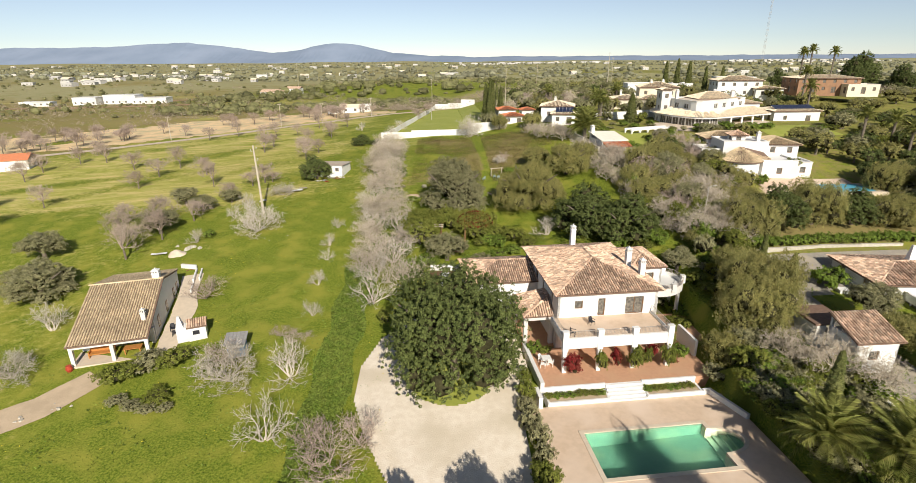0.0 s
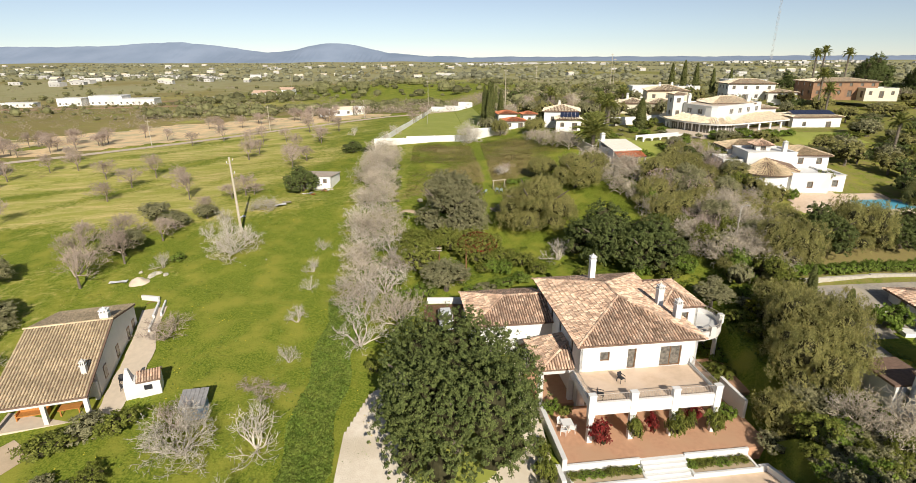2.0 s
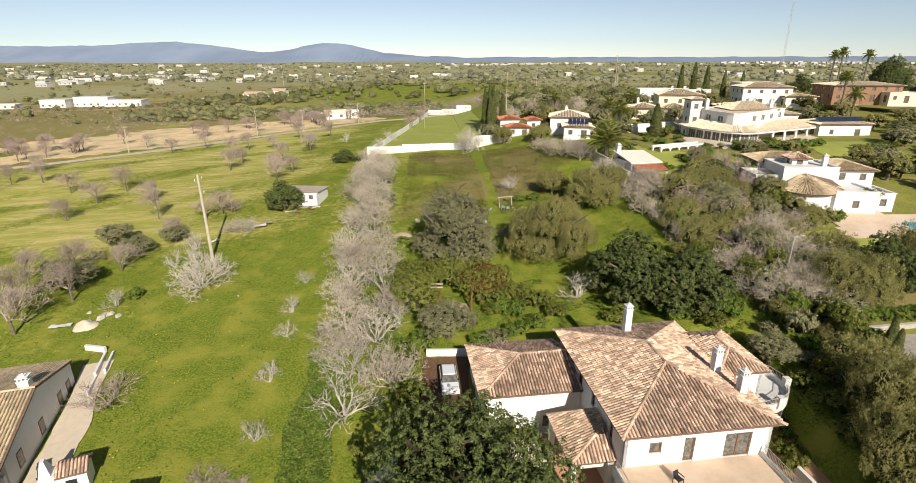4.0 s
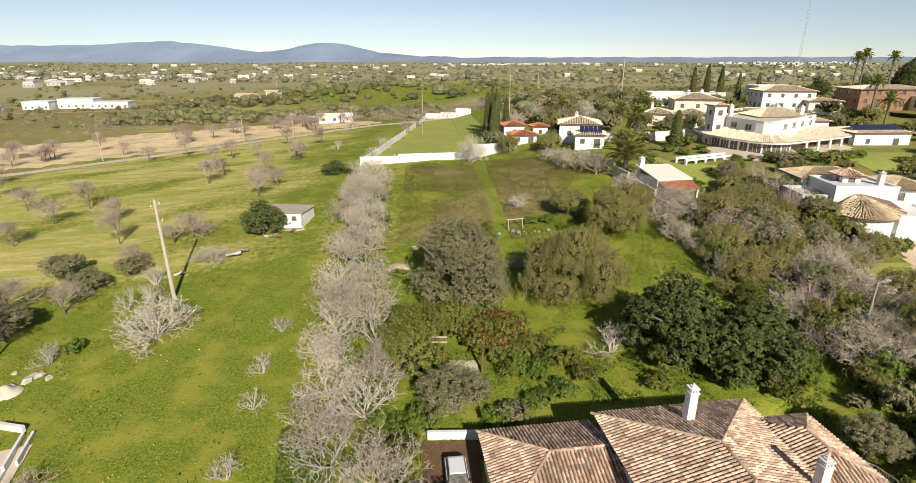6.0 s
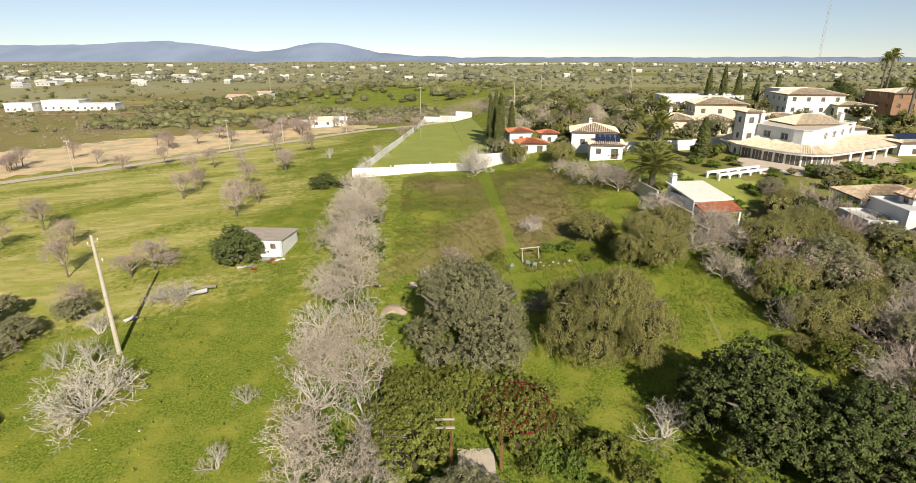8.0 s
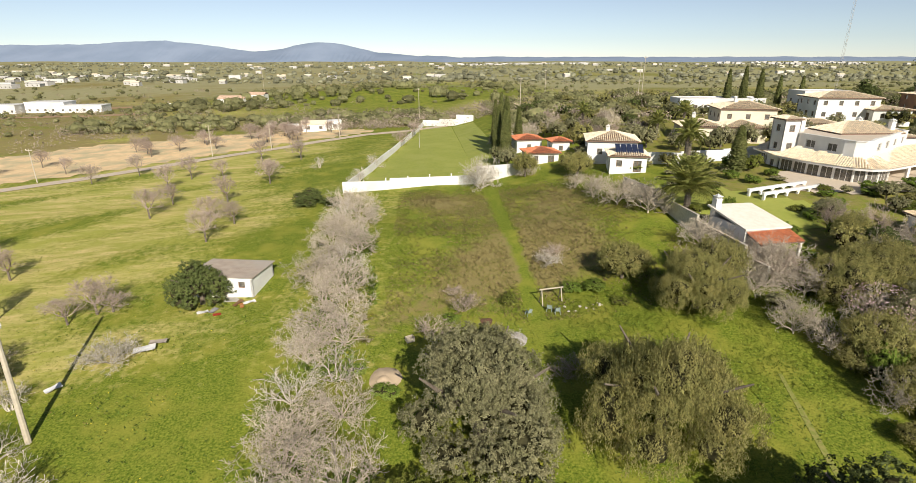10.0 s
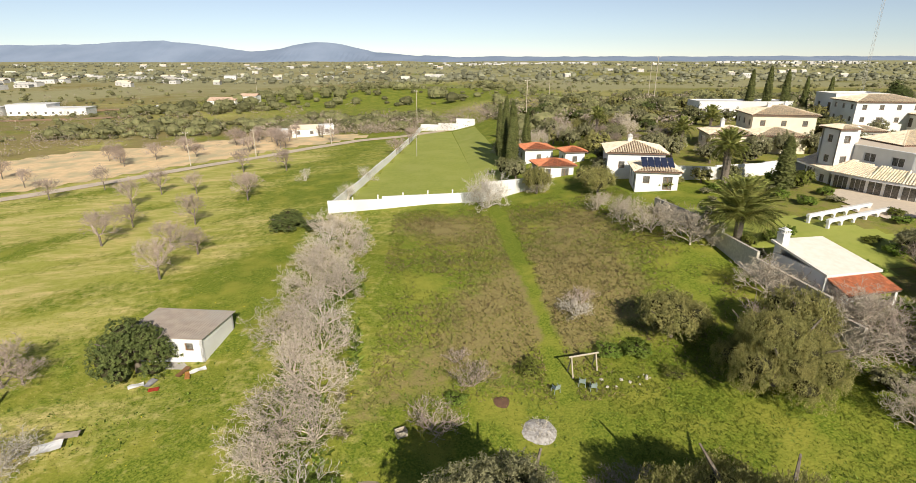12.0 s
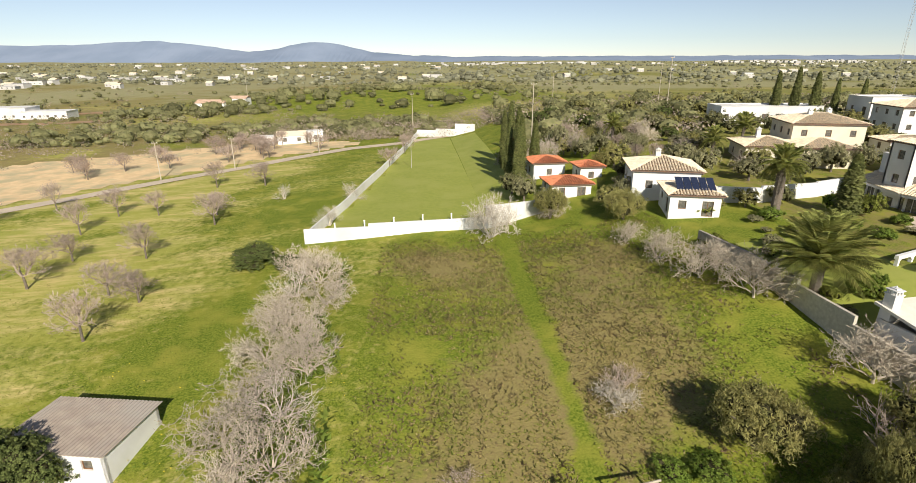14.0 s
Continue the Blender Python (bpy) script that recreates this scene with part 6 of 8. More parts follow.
single("pool_patio", patch([(58, 90), (66, 87), (78, 88), (78, 97), (62, 98)], 0.1, 1.0), M["deck"], "terracotta patio beside a blue pool", "patio", kind="structure")
single("garden_lawn", patch([(52, 84), (66, 80), (70, 87), (60, 91), (53, 93)], 0.07, 1.5), M["lawn"], "green lawn before the villa", "lawn", kind="structure")

# the house with courtyard walls across the drive
B = sized(38.6, 41.5, -7.6, 2)
vb = thing("outbuilding", B, "white outbuilding with a brown tile lean-to roof", "outbuilding")
wall(vb, (0, 0), (4.2, 0), -1, 3.2, [(1.4, 2.4, 2.2, 3.2, "wood")])
wall(vb, (0, 3.6), (0, 0), -1, 3.2)
wall(vb, (4.2, 0), (4.2, 3.6), -1, 3.2)
wall(vb, (4.2, 3.6), (0, 3.6), -1, 4.2)
roof(vb, [([(-0.35, -0.4, 3.25), (4.55, -0.4, 3.25), (4.55, 3.7, 4.6), (-0.35, 3.7, 4.6)], (1, 0, 0))], [], "tile", 0.3)
s = Shape()
s.box(-1.2, 3.9, 2.9, 2.6, 8.0, 3.1)
part("flat_roof", s, M["under"], vb)
wall(vb, (-1.0, 7.8), (-1.0, 3.9), -1, 2.9)
wall(vb, (-1.0, 3.95), (0, 3.95), -1, 2.9)
vb2 = building(sized(51.2, 54.4, -8.4, -6), 13, 9, 3.9, "white house with terraces and a tall tapered chimney", name="neighbour_house", tile="tile", floors=2, rise=1.2)
building(off(-3.2, 1.4, 0), 3.2, 5, 2.3, "", parent=vb2, kind="flat", cols=1)
building(off(3.0, -4.0, 0), 10, 4.0, 3.0, "", parent=vb2, kind="flat", cols=3)
s = Shape()
s.add([(6.0, 4.5, 3.0), (7.3, 4.5, 3.0), (7.3, 5.8, 3.0), (6.0, 5.8, 3.0), (6.5, 5.0, 7.0), (6.8, 5.0, 7.0), (6.8, 5.3, 7.0), (6.5, 5.3, 7.0)], [(3, 2, 1, 0), (4, 5, 6, 7), (0, 1, 5, 4), (1, 2, 6, 5), (2, 3, 7, 6), (3, 0, 4, 7)])
part("tapered_chimney", s, M["white"], vb2)
land_wall([(38.2, 48), (38.0, 41), (38.3, 35), (39, 26)], 0.8, 0.3, "drive_wall", "low white wall along the drive")
# shade on the drive is in the gravel's colour
single("neighbour_drive", patch([(39.5, 24), (46, 24), (46, 46), (44, 56), (52, 57), (66, 60), (66, 67), (52, 67.5), (42, 66.5), (40.5, 56), (40.5, 48)], 0.06, 1.0), M["drivegrey"], "grey gravel drive of the next house, darkened for shade", "driveway", kind="structure")
land_wall([(43, 67.6), (54, 68.6), (66, 68.4)], 0.35, 0.4, "drive_edge", "low pale stone edging", "stone")
for i in range(22):
    plant("lush", 43 + i * 1.5, 69.8 + 0.2 * math.sin(i), "hedge_bush", "clipped green hedge along the drive", "shrub", 1.2, 1.5, group="hedge along the drive")
for x, y, r, h in ((47.0, 50.0, 2.8, 4.6), (52.5, 44.0, 3.0, 5.0), (45.5, 44.5, 2.6, 4.4), (61.0, 45.0, 3.0, 5.0), (47.5, 40.0, 2.8, 5.0)):
    plant("pepper_small" if r < 2.7 else "olive_small", x, y, "shade_tree", "leafy tree beside the drive of the next house", T, r, h)
plant("lush", 48.2, 58.2, "bush", "round yellow-green bush beside the drive", "shrub", 2.2, 2.4)

# houses further up the slope
vc = building(at(32.4, 152.0, -14, 2.4), 6.4, 7, 2.9, "low white house with solar panels on its roof", tile="tile_pale", rise=1.0, cols=2)
panels(vc, 0.9, 0.9, 3.45, 5.0, 2, 0.42, 5)
vc2 = building(at(31.0, 161.5, -14, 3.0), 9.5, 9, 3.6, "white house with orange tile hip roof", tile="tile_pale", rise=1.5)
chimney(vc2, 4, 4.5, 4.2, 6.2, 0.7)
building(at(20.5, 167.5, 4, 0.5), 6.5, 5.5, 2.6, "small white outbuilding with red tile roof", name="outbuilding", tile="tile_red", rise=0.9, cols=2)
building(at(20.5, 182, 4, 0.6), 6, 6, 3.2, "small white house with red tile roof", tile="tile_red", rise=0.9, cols=1)
building(at(27.5, 176, 4, 1.2), 4, 4, 3.0, "small white garage with red tile roof", name="outbuilding", tile="tile_red", rise=0.8, cols=1)
vd = building(at(57, 176, -14, 4.2), 9, 9, 3.2, "cream villa with many tiled roofs and turret", tile="tile_pale", material="cream", rise=1.3)
building(off(9, 5, 0.3), 12, 10, 6.4, "", parent=vd, tile="tile_pale", floors=2, rise=1.5, material="cream")
building(off(8, -2, 0.2), 9, 8, 3.2, "", parent=vd, tile="tile_pale", rise=1.2, material="cream")
for x, y in ((3, 4), (13, 9), (17, 11)):
    chimney(vd, x, y, 4.0 + (3 if x > 9 else 0), 6.0 + (3 if x > 9 else 0), 0.7)
ve = building(at(100, 192, -10, 6.6), 15, 10, 5.6, "white two-storey villa with balconies and solar panels", tile="tile_pale", floors=2, rise=1.4)
building(off(12, -3, 0), 9, 9, 3.0, "", parent=ve, tile="tile_pale", rise=0.8)
panels(ve, 7, 1.6, 6.0, 6, 2, 0.25, 5)
building(at(84, 176, -10, 5.2), 9, 6, 2.6, "white garden house with pale tile roof", name="outbuilding", tile="tile_pale", rise=0.8)
vf = building(at(124, 184, -8, 8.2), 20, 12, 4.8, "brown-rendered villa with pale tile roof", material="ochre", floors=2, tile="tile_pale", rise=1.0)
building(off(14, -4, 0), 10, 7, 3.0, "", parent=vf, kind="flat", material="cream")
building(at(78, 222, -6, 6.0), 26, 9, 4.0, "long low white building on the slope", name="long_building", kind="flat")
building(at(112, 214, -6, 8), 14, 9, 4.5, "white flat-roofed house on the slope", kind="flat", floors=1)
# garden trees among them
random.seed(91)
for _ in range(250):
    x, y = random.uniform(40, 210), random.uniform(96, 275)
    if x < 52 and y < 130 or 44 < x < 100 and 116 < y < 160 or 52 < x < 80 and 80 < y < 118 or 54 < x < 84 and 168 < y < 198 or 96 < x < 126 and 186 < y < 208 or 120 < x < 150 and 176 < y < 200 or 36 < x < 56 and 140 < y < 172 or (76 < x < 130 and 214 < y < 234):
        continue
    plant(random.choice(["far_green", "far_olive", "far_pale", "far_dark", "far_pale"]), x, y, "garden_tree", "green garden tree among the hillside houses", T, random.uniform(2.2, 3.8), random.uniform(2.6, 5.2), group="hillside garden trees")
for x, y, r, h in ((52, 140, 1.6, 1.2), (58, 131, 1.4, 1.0), (66, 132, 2.0, 1.8), (72, 131, 2.2, 2.2), (78, 130, 2.4, 2.0), (83, 132, 2.0, 1.6), (40, 128, 1.8, 1.6), (42, 122, 1.6, 1.4), (50, 126, 1.2, 0.9), (90, 128, 2.2, 1.4), (94, 129, 2.2, 1.4), (98, 130, 2.2, 1.4), (44, 148, 1.8, 1.6), (37, 152, 1.6, 1.4), (32.5, 141, 1.6, 1.6), (56, 147, 2.0, 3.0), (54, 150, 1.6, 2.4)):
    plant(random.choice(["shrub", "lush"]), x, y, "garden_bush", "rounded green garden bush", "shrub", r, h)
for x, y, r, h in ((172, 222, 7, 15), (182, 230, 8, 17), (160, 226, 5, 11), (190, 218, 6, 12), (150, 236, 5, 10)):
    plant("carob_mid", x, y, "pine_tree", "broad dark pine on the hilltop", T, r, h)
for x, y in ((53.5, 147.5),):
    plant("cypress", x, y, "conifer", "tiered dark green conifer in a garden", T, 1.7, 8)

random.seed(93)
for _ in range(60):
    x, y = random.uniform(36, 68), random.uniform(112, 150)
    if x > 58 and y > 134 or 46 < x < 58 and 128 < y < 138 or (34 < x < 42 and y < 122):
        continue
    plant(random.choice(["shrub", "lush", "shrub_olive"]), x, y, "garden_bush", "rounded green bush beside the villa lawn", "shrub", random.uniform(0.7, 1.5), random.uniform(0.7, 1.6))

random.seed(94)
for _ in range(50):
    x, y = random.uniform(22, 112), random.uniform(160, 275)
    if x < 60 and y < 178 or 54 < x < 82 and y < 198 or 96 < x < 122 and 186 < y < 206 or 76 < x < 106 and 214 < y < 232:
        continue
    plant(random.choice(["far_pale", "far_olive", "far_dark", "far_green"]), x, y, "garden_tree", "green tree on the wooded slope", T, random.uniform(2.2, 3.6), random.uniform(3, 5.6), group="hillside garden trees")
for x, y, r, h in ((36.5, 156.5, 1.6, 2.2), (40, 154, 1.4, 1.6), (44, 153.5, 2.0, 2.6), (49, 154, 2.0, 3.0), (52, 166, 2.4, 4.0), (47, 171, 2.6, 4.6), (56, 171, 2.4, 4.4), (62, 168, 2.6, 4.6), (68, 169, 2.6, 4.8), (74, 170, 2.6, 4.4), (80, 168, 2.8, 5), (27, 160, 2.4, 3.4), (31, 164, 2.2, 3.4), (24, 172, 2.0, 3.0), (34, 172, 2.4, 4.0), (16.5, 170, 2.4, 4.4), (15.5, 176, 2.2, 4.0), (88, 164, 3, 5), (94, 168, 3, 5)):
    plant(random.choice(["far_pale", "far_olive", "far_green"]), x, y, "garden_tree", "leafy green tree beside a garden wall", T, r, h)

# the planted ground between the lawn strip and the villas
random.seed(96)
for _ in range(70):
    x, y = random.uniform(46, 62), random.uniform(90, 126)
    if x > 57 and y < 117 or x > 52 and y > 121 or x < 50 and y > 116:
        continue
    if random.random() < 0.35:
        bare_plant(random.choice(["grey", "grey_b", "thicket"]), x, y, "almond_tree", "bare pinkish almond tree beside the villas", T, random.uniform(2.2, 3.2), random.uniform(3.0, 4.4))
    else:
        plant(random.choice(["pepper_small", "olive_small", "far_pale", "shrub"]), x, y, "shade_tree", "leafy green tree beside the villas", T, random.uniform(1.9, 3.0), random.uniform(2.4, 4.6))
for _ in range(46):
    x, y = random.uniform(62, 112), random.uniform(114, 132)
    if 79 < x < 101 and y > 120:
        continue
    plant(random.choice(["shrub", "lush", "shrub_olive", "far_pale", "far_olive"]), x, y, "garden_bush", "dense green bush before the white villa", "shrub", random.uniform(1.4, 2.4), random.uniform(1.2, 3.0))
for _ in range(40):
    x, y = random.uniform(80, 130), random.uniform(84, 120)
    plant(random.choice(["far_dark", "far_pale", "far_olive"]), x, y, "garden_tree", "green tree on the slope beside the villas", T, random.uniform(2.4, 3.6), random.uniform(3.0, 5.0), group="hillside garden trees")

random.seed(97)
for _ in range(64):
    x, y = random.uniform(13, 54), random.uniform(150, 212)
    if x < 27 and y < 158 or 19 < x < 32.5 and 165 < y < 190 or 27 < x < 53 and 144 < y < 173 or x < 17.5 and y > 176:
        continue
    c = random.random()
    if c < 0.4:
        bare_plant(random.choice(["grey", "grey_b", "almond"]), x, y, "almond_tree", "bare brownish tree among the hillside gardens", T, random.uniform(2.2, 3.2), random.uniform(3.2, 5.0))
    else:
        plant(random.choice(["pepper_small", "olive_small", "far_pale", "far_olive"]), x, y, "garden_tree", "leafy green tree among the hillside gardens", T, random.uniform(1.9, 3.0), random.uniform(3.0, 5.2), group="hillside garden trees")

# ---- the wide valley: far woods, scrub and white houses ----
def scatter_clumps(n, area, size, leaves, material, name, label, seed, keep=None):
    random.seed(seed)
    s = Shape()
    core = material != "bareclump"
    for _ in range(n):
        x, y = area()
        if keep and not keep(x, y):
            continue
        z = land_z(x, y)
        r = size * (0.5 + 1.1 * random.random() ** 2)
        h = r * random.uniform(0.9, 1.5)
        b = len(s.v)
        for i in range(4 if core else 0):
            th = math.pi * (0.06 + 0.66 * i / 3)
            for j in range(7):
                ph = j * 0.898 + r
                k = 0.82 * random.uniform(0.85, 1.15)
                s.v.append((x + r * k * math.sin(th) * math.cos(ph), y + r * k * math.sin(th) * math.sin(ph), z + h * 0.45 + h * 0.5 * k * math.cos(th)))
        if core:
            s.f += [(b + 7 * i + j, b + 7 * i + 7 + j, b + 7 * i + 7 + (j + 1) % 7, b + 7 * i + (j + 1) % 7) for i in range(3) for j in range(7)] + [tuple(b + j for j in range(7))]
        for _ in range(int(leaves * 1.3) if core else leaves * 2):
            d = unit()
            leaf(s, Vector((x + d.x * r, y + d.y * r, z + h * 0.45 + d.z * h * 0.5)), d, r * random.uniform(0.13, 0.26) * (1 if core else 0.8))
    return single(name, s, M[material], label, "trees", kind="stuff")


def ring_area(x0, x1, y0, y1, power=1.6):
    def f():
        k = random.random() ** power
        y = y0 + (y1 - y0) * k
        w = 1 + 1.2 * k * (y1 / max(y0, 1) - 1) * 0.15
        return random.uniform(x0, x1) * w, y
    return f


def valley(x, y):
    return noise.noise(Vector((x * 0.006, y * 0.006, 9))) + 0.8 * noise.noise(Vector((x * 0.028, y * 0.02, 19))) > 0.02 and not (x < -20 and y < 262 + x * 0.2 and y > 20 and x > -330)


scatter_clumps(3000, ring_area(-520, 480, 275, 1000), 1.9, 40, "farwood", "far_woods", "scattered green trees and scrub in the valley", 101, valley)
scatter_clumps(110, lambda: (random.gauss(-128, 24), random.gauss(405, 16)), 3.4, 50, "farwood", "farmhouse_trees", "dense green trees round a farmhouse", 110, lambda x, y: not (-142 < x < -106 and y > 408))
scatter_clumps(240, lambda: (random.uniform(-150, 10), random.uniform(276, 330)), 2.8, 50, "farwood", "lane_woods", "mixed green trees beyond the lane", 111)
scatter_clumps(1000, ring_area(-420, 380, 275, 800), 2.0, 30, "bareclump", "far_bare_woods", "leafless grey-brown trees in the valley", 102, valley)
# leaf colour carries the distance haze
scatter_clumps(4600, ring_area(-1300, 1500, 800, 3200), 5.0, 9, "hazewood", "distant_woods", "distant woods and hedges with haze in their leaf colour", 103)
scatter_clumps(500, ring_area(-60, 30, 268, 330), 2.4, 26, "bareclump", "far_bare_hedge", "leafless trees beyond the field", 104)
random.seed(105)
for _ in range(260):
    x, y = random.uniform(-190, -22), random.uniform(120, 266)
    lane = 250 + (x + 22) * 0.95 if x > -60 else 213 + (x + 60) * 0.76
    if lane + 5 < y < lane + 44:
        bare_plant("almond", x, y, "almond_tree", "bare almond tree on the tan field", T, random.uniform(2.4, 3.6), random.uniform(4.0, 5.6), group="almonds on the tan field")
scatter_clumps(1000, lambda: (random.uniform(-420, -40), random.uniform(170, 400)), 2.1, 24, "bareclump", "valley_brush", "grey-brown brush in the valley", 106, lambda x, y: y > 262 + (x + 20) * 0.3)
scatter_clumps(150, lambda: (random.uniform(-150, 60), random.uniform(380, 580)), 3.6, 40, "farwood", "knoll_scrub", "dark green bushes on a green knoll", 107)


def slope_trees(x, y):
    return not (44 < x < 108 and 116 < y < 164 or 52 < x < 84 and 80 < y < 118 or 54 < x < 84 and 168 < y < 198 or 96 < x < 126 and 184 < y < 208 or 120 < x < 156 and 174 < y < 200 or 36 < x < 56 and 140 < y < 174 or 76 < x < 130 and 212 < y < 234)


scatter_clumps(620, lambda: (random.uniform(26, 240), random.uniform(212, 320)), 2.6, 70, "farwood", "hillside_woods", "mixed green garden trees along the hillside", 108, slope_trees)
scatter_clumps(320, lambda: (random.uniform(24, 220), random.uniform(200, 330)), 2.4, 50, "bareclump", "hillside_bare_woods", "leafless grey-brown trees along the hillside", 109, slope_trees)


def far_house(x, y, w, d, h, turn, tile):
    ob = thing("far_house", sized(x, y, land_z(x, y), turn), "small white house in the distant valley", "house", "distant houses")
    s = Shape()
    s.box(0, 0, -1, w, d, h)
    # beyond 500 m the white has haze painted in
    body = part("wall", s, M["farwhite" if y > 500 else "white"], ob)
    s = Shape()
    if tile:
        a, b = (-0.3, d / 2, h + d * 0.18), (w + 0.3, d / 2, h + d * 0.18)
        s.slab([(-0.3, -0.3, h), (w + 0.3, -0.3, h), b, a], 0.15)
        s.slab([a, b, (w + 0.3, d + 0.3, h), (-0.3, d + 0.3, h)], 0.15)
    else:
        s.box(-0.2, -0.2, h, w + 0.2, d + 0.2, h + 0.3)
    part("roof", s, M[tile if isinstance(tile, str) else "tile_pale" if tile else "farwhite" if y > 500 else "white"], ob)
    for i in range(max(1, int(w / 4))):
        s = Shape()
        s.box(w * (i + 0.5) / max(1, int(w / 4)) - 0.6, -0.05, 1.0, w * (i + 0.5) / max(1, int(w / 4)) + 0.6, 0.05, 2.2)
        part("window", s, M["glass"], body)
    return ob


random.seed(55)
far_house(-260, 396, 16, 12, 5, 4, False)
far_house(-243, 404, 22, 14, 6, 4, False)
far_house(-222, 402, 24, 12, 4, 4, False)
far_house(-290, 386, 20, 8, 3, 6, False)
far_house(-138, 430, 18, 10, 4, -6, "tile")
far_house(-119, 434, 11, 8, 5, -6, "tile")
far_house(-158, 402, 9, 7, 3, 5, "white")
far_house(-47, 264, 9, 6, 3, 14, True)
far_house(-53, 262, 5, 5, 2.6, 14, False)
far_house(-38, 268, 5, 5, 3.2, 14, False)
far_house(-117, 139, 9, 7, 3, 20, "tile_red")
far_house(-124, 132, 8, 7, 3.4, 20, "tile_red")
for _ in range(34):
    x, y = random.uniform(-900, -330), random.uniform(760, 1250)
    far_house(x, y, random.uniform(8, 16), random.uniform(7, 10), random.uniform(2.4, 4), random.uniform(-12, 12), random.random() < 0.5)
for _ in range(42):
    x, y = random.gauss(-470, 90), random.uniform(640, 1000)
    far_house(x, y, random.uniform(7, 16), random.uniform(7, 11), random.uniform(2.5, 4.5), random.uniform(-12, 12), random.random() < 0.3)
for _ in range(90):
    y = random.uniform(900, 2800)
    x = random.uniform(-0.75, 0.75) * y
    far_house(x, y, random.uniform(8, 15) * (1 + y / 4000), random.uniform(7, 10), random.uniform(3, 5) * (1 + y / 5000), random.uniform(-15, 15), random.random() < 0.6)
for _ in range(60):
    x, y = random.uniform(100, 700), random.uniform(2300, 2900)
    far_house(x, y, random.uniform(14, 34), 12, random.uniform(4, 8), 0, False)
for _ in range(60):
    x, y = random.uniform(1500, 2300), random.uniform(2300, 3000)
    far_house(x, y, random.uniform(14, 30), 12, random.uniform(5, 11), 0, False)
# ---- things in the garden and on the meadow ----
def utility_pole(x, y, h, label, r=0.16, lean=(0, 0), arm=True, z=None, name="utility_pole"):
    p = thing(name, Matrix.Translation((x, y, land_z(x, y) if z is None else z)), label, "pole")
    s = Shape()
    s.tube((0, 0, -0.6), (lean[0], lean[1], h), r, r * 0.62, 8)
    part("shaft", s, M["polewood"], p)
    if arm:
        s = Shape()
        s.box(lean[0] - 0.7, lean[1] - 0.05, h - 0.45, lean[0] + 0.7, lean[1] + 0.05, h - 0.33)
        a = part("cross_arm", s, M["polewood"], p)
        for k in (-0.6, 0.6):
            s = Shape()
            s.tube((lean[0] + k, lean[1], h - 0.33), (lean[0] + k, lean[1], h - 0.1), 0.05, 0.03, 6)
            part("insulator", s, M["white"], a)
    return p


up = utility_pole(-32.4, 94.3, 12.2, "tall leaning pale timber utility pole on the meadow", 0.24, (-0.75, 1.2), arm=False)
for z, k in ((11.6, 1), (11.2, -1), (9.6, 1)):
    bx, by = -0.75 * z / 12.2, 1.2 * z / 12.2
    s = Shape()
    s.tube((bx, by, z), (bx + 0.5 * k, by, z - 0.05), 0.035, 0.035, 5)
    s.tube((bx + 0.5 * k, by, z - 0.08), (bx + 0.5 * k, by, z + 0.12), 0.03, 0.03, 5)
    hook = part("bracket", s, M["concrete"], up)
    s = Shape()
    s.tube((bx + 0.5 * k, by, z + 0.12), (bx + 0.5 * k, by, z + 0.26), 0.07, 0.05, 8)
    s.tube((bx + 0.5 * k, by, z + 0.26), (bx + 0.5 * k, by, z + 0.34), 0.05, 0.06, 8)
    part("insulator", s, M["white"], hook)
for x, y, h in ((27.0, 216, 15), (82, 262, 17), (-62, 214, 9), (-48, 224, 8), (-30, 243, 8), (-3, 284, 14), (-118, 470, 22), (96, 300, 16), (60, 330, 14), (-92, 186, 8)):
    utility_pole(x, y, h, "slender utility pole beside the lane", 0.14)
lamp = thing("street_lamp", Matrix.Translation((41.0, 76.8, land_z(41, 76.8))), "slender grey street lamp among bare trees", "lamp")
s = Shape()
s.tube((0, 0, -0.4), (0, 0, 6.6), 0.11, 0.06, 8)
part("pole", s, M["concrete"], lamp)
s = Shape()
s.tube((0, 0, 6.5), (0.75, 0, 6.75), 0.05, 0.04, 6)
s.box(0.6, -0.12, 6.68, 1.15, 0.12, 6.8)
part("lantern", s, M["concrete"], lamp)
mast = thing("radio_mast", Matrix.Translation((148, 248, land_z(148, 248))), "tall thin lattice radio mast on the horizon", "mast")
for k in range(3):
    a = k * 2.094
    s = Shape()
    s.tube((0.5 * math.cos(a), 0.5 * math.sin(a), -1), (0.3 * math.cos(a), 0.3 * math.sin(a), 75), 0.035, 0.03, 4)
    part("leg", s, M["concrete"], mast)
s = Shape()
for i in range(60):
    a, b = (i % 3) * 2.094, ((i + 1) % 3) * 2.094
    s.tube((0.45 * math.cos(a), 0.45 * math.sin(a), i * 1.25), (0.45 * math.cos(b), 0.45 * math.sin(b), i * 1.25 + 1.25), 0.025, 0.025, 3)
part("lattice", s, M["concrete"], mast)

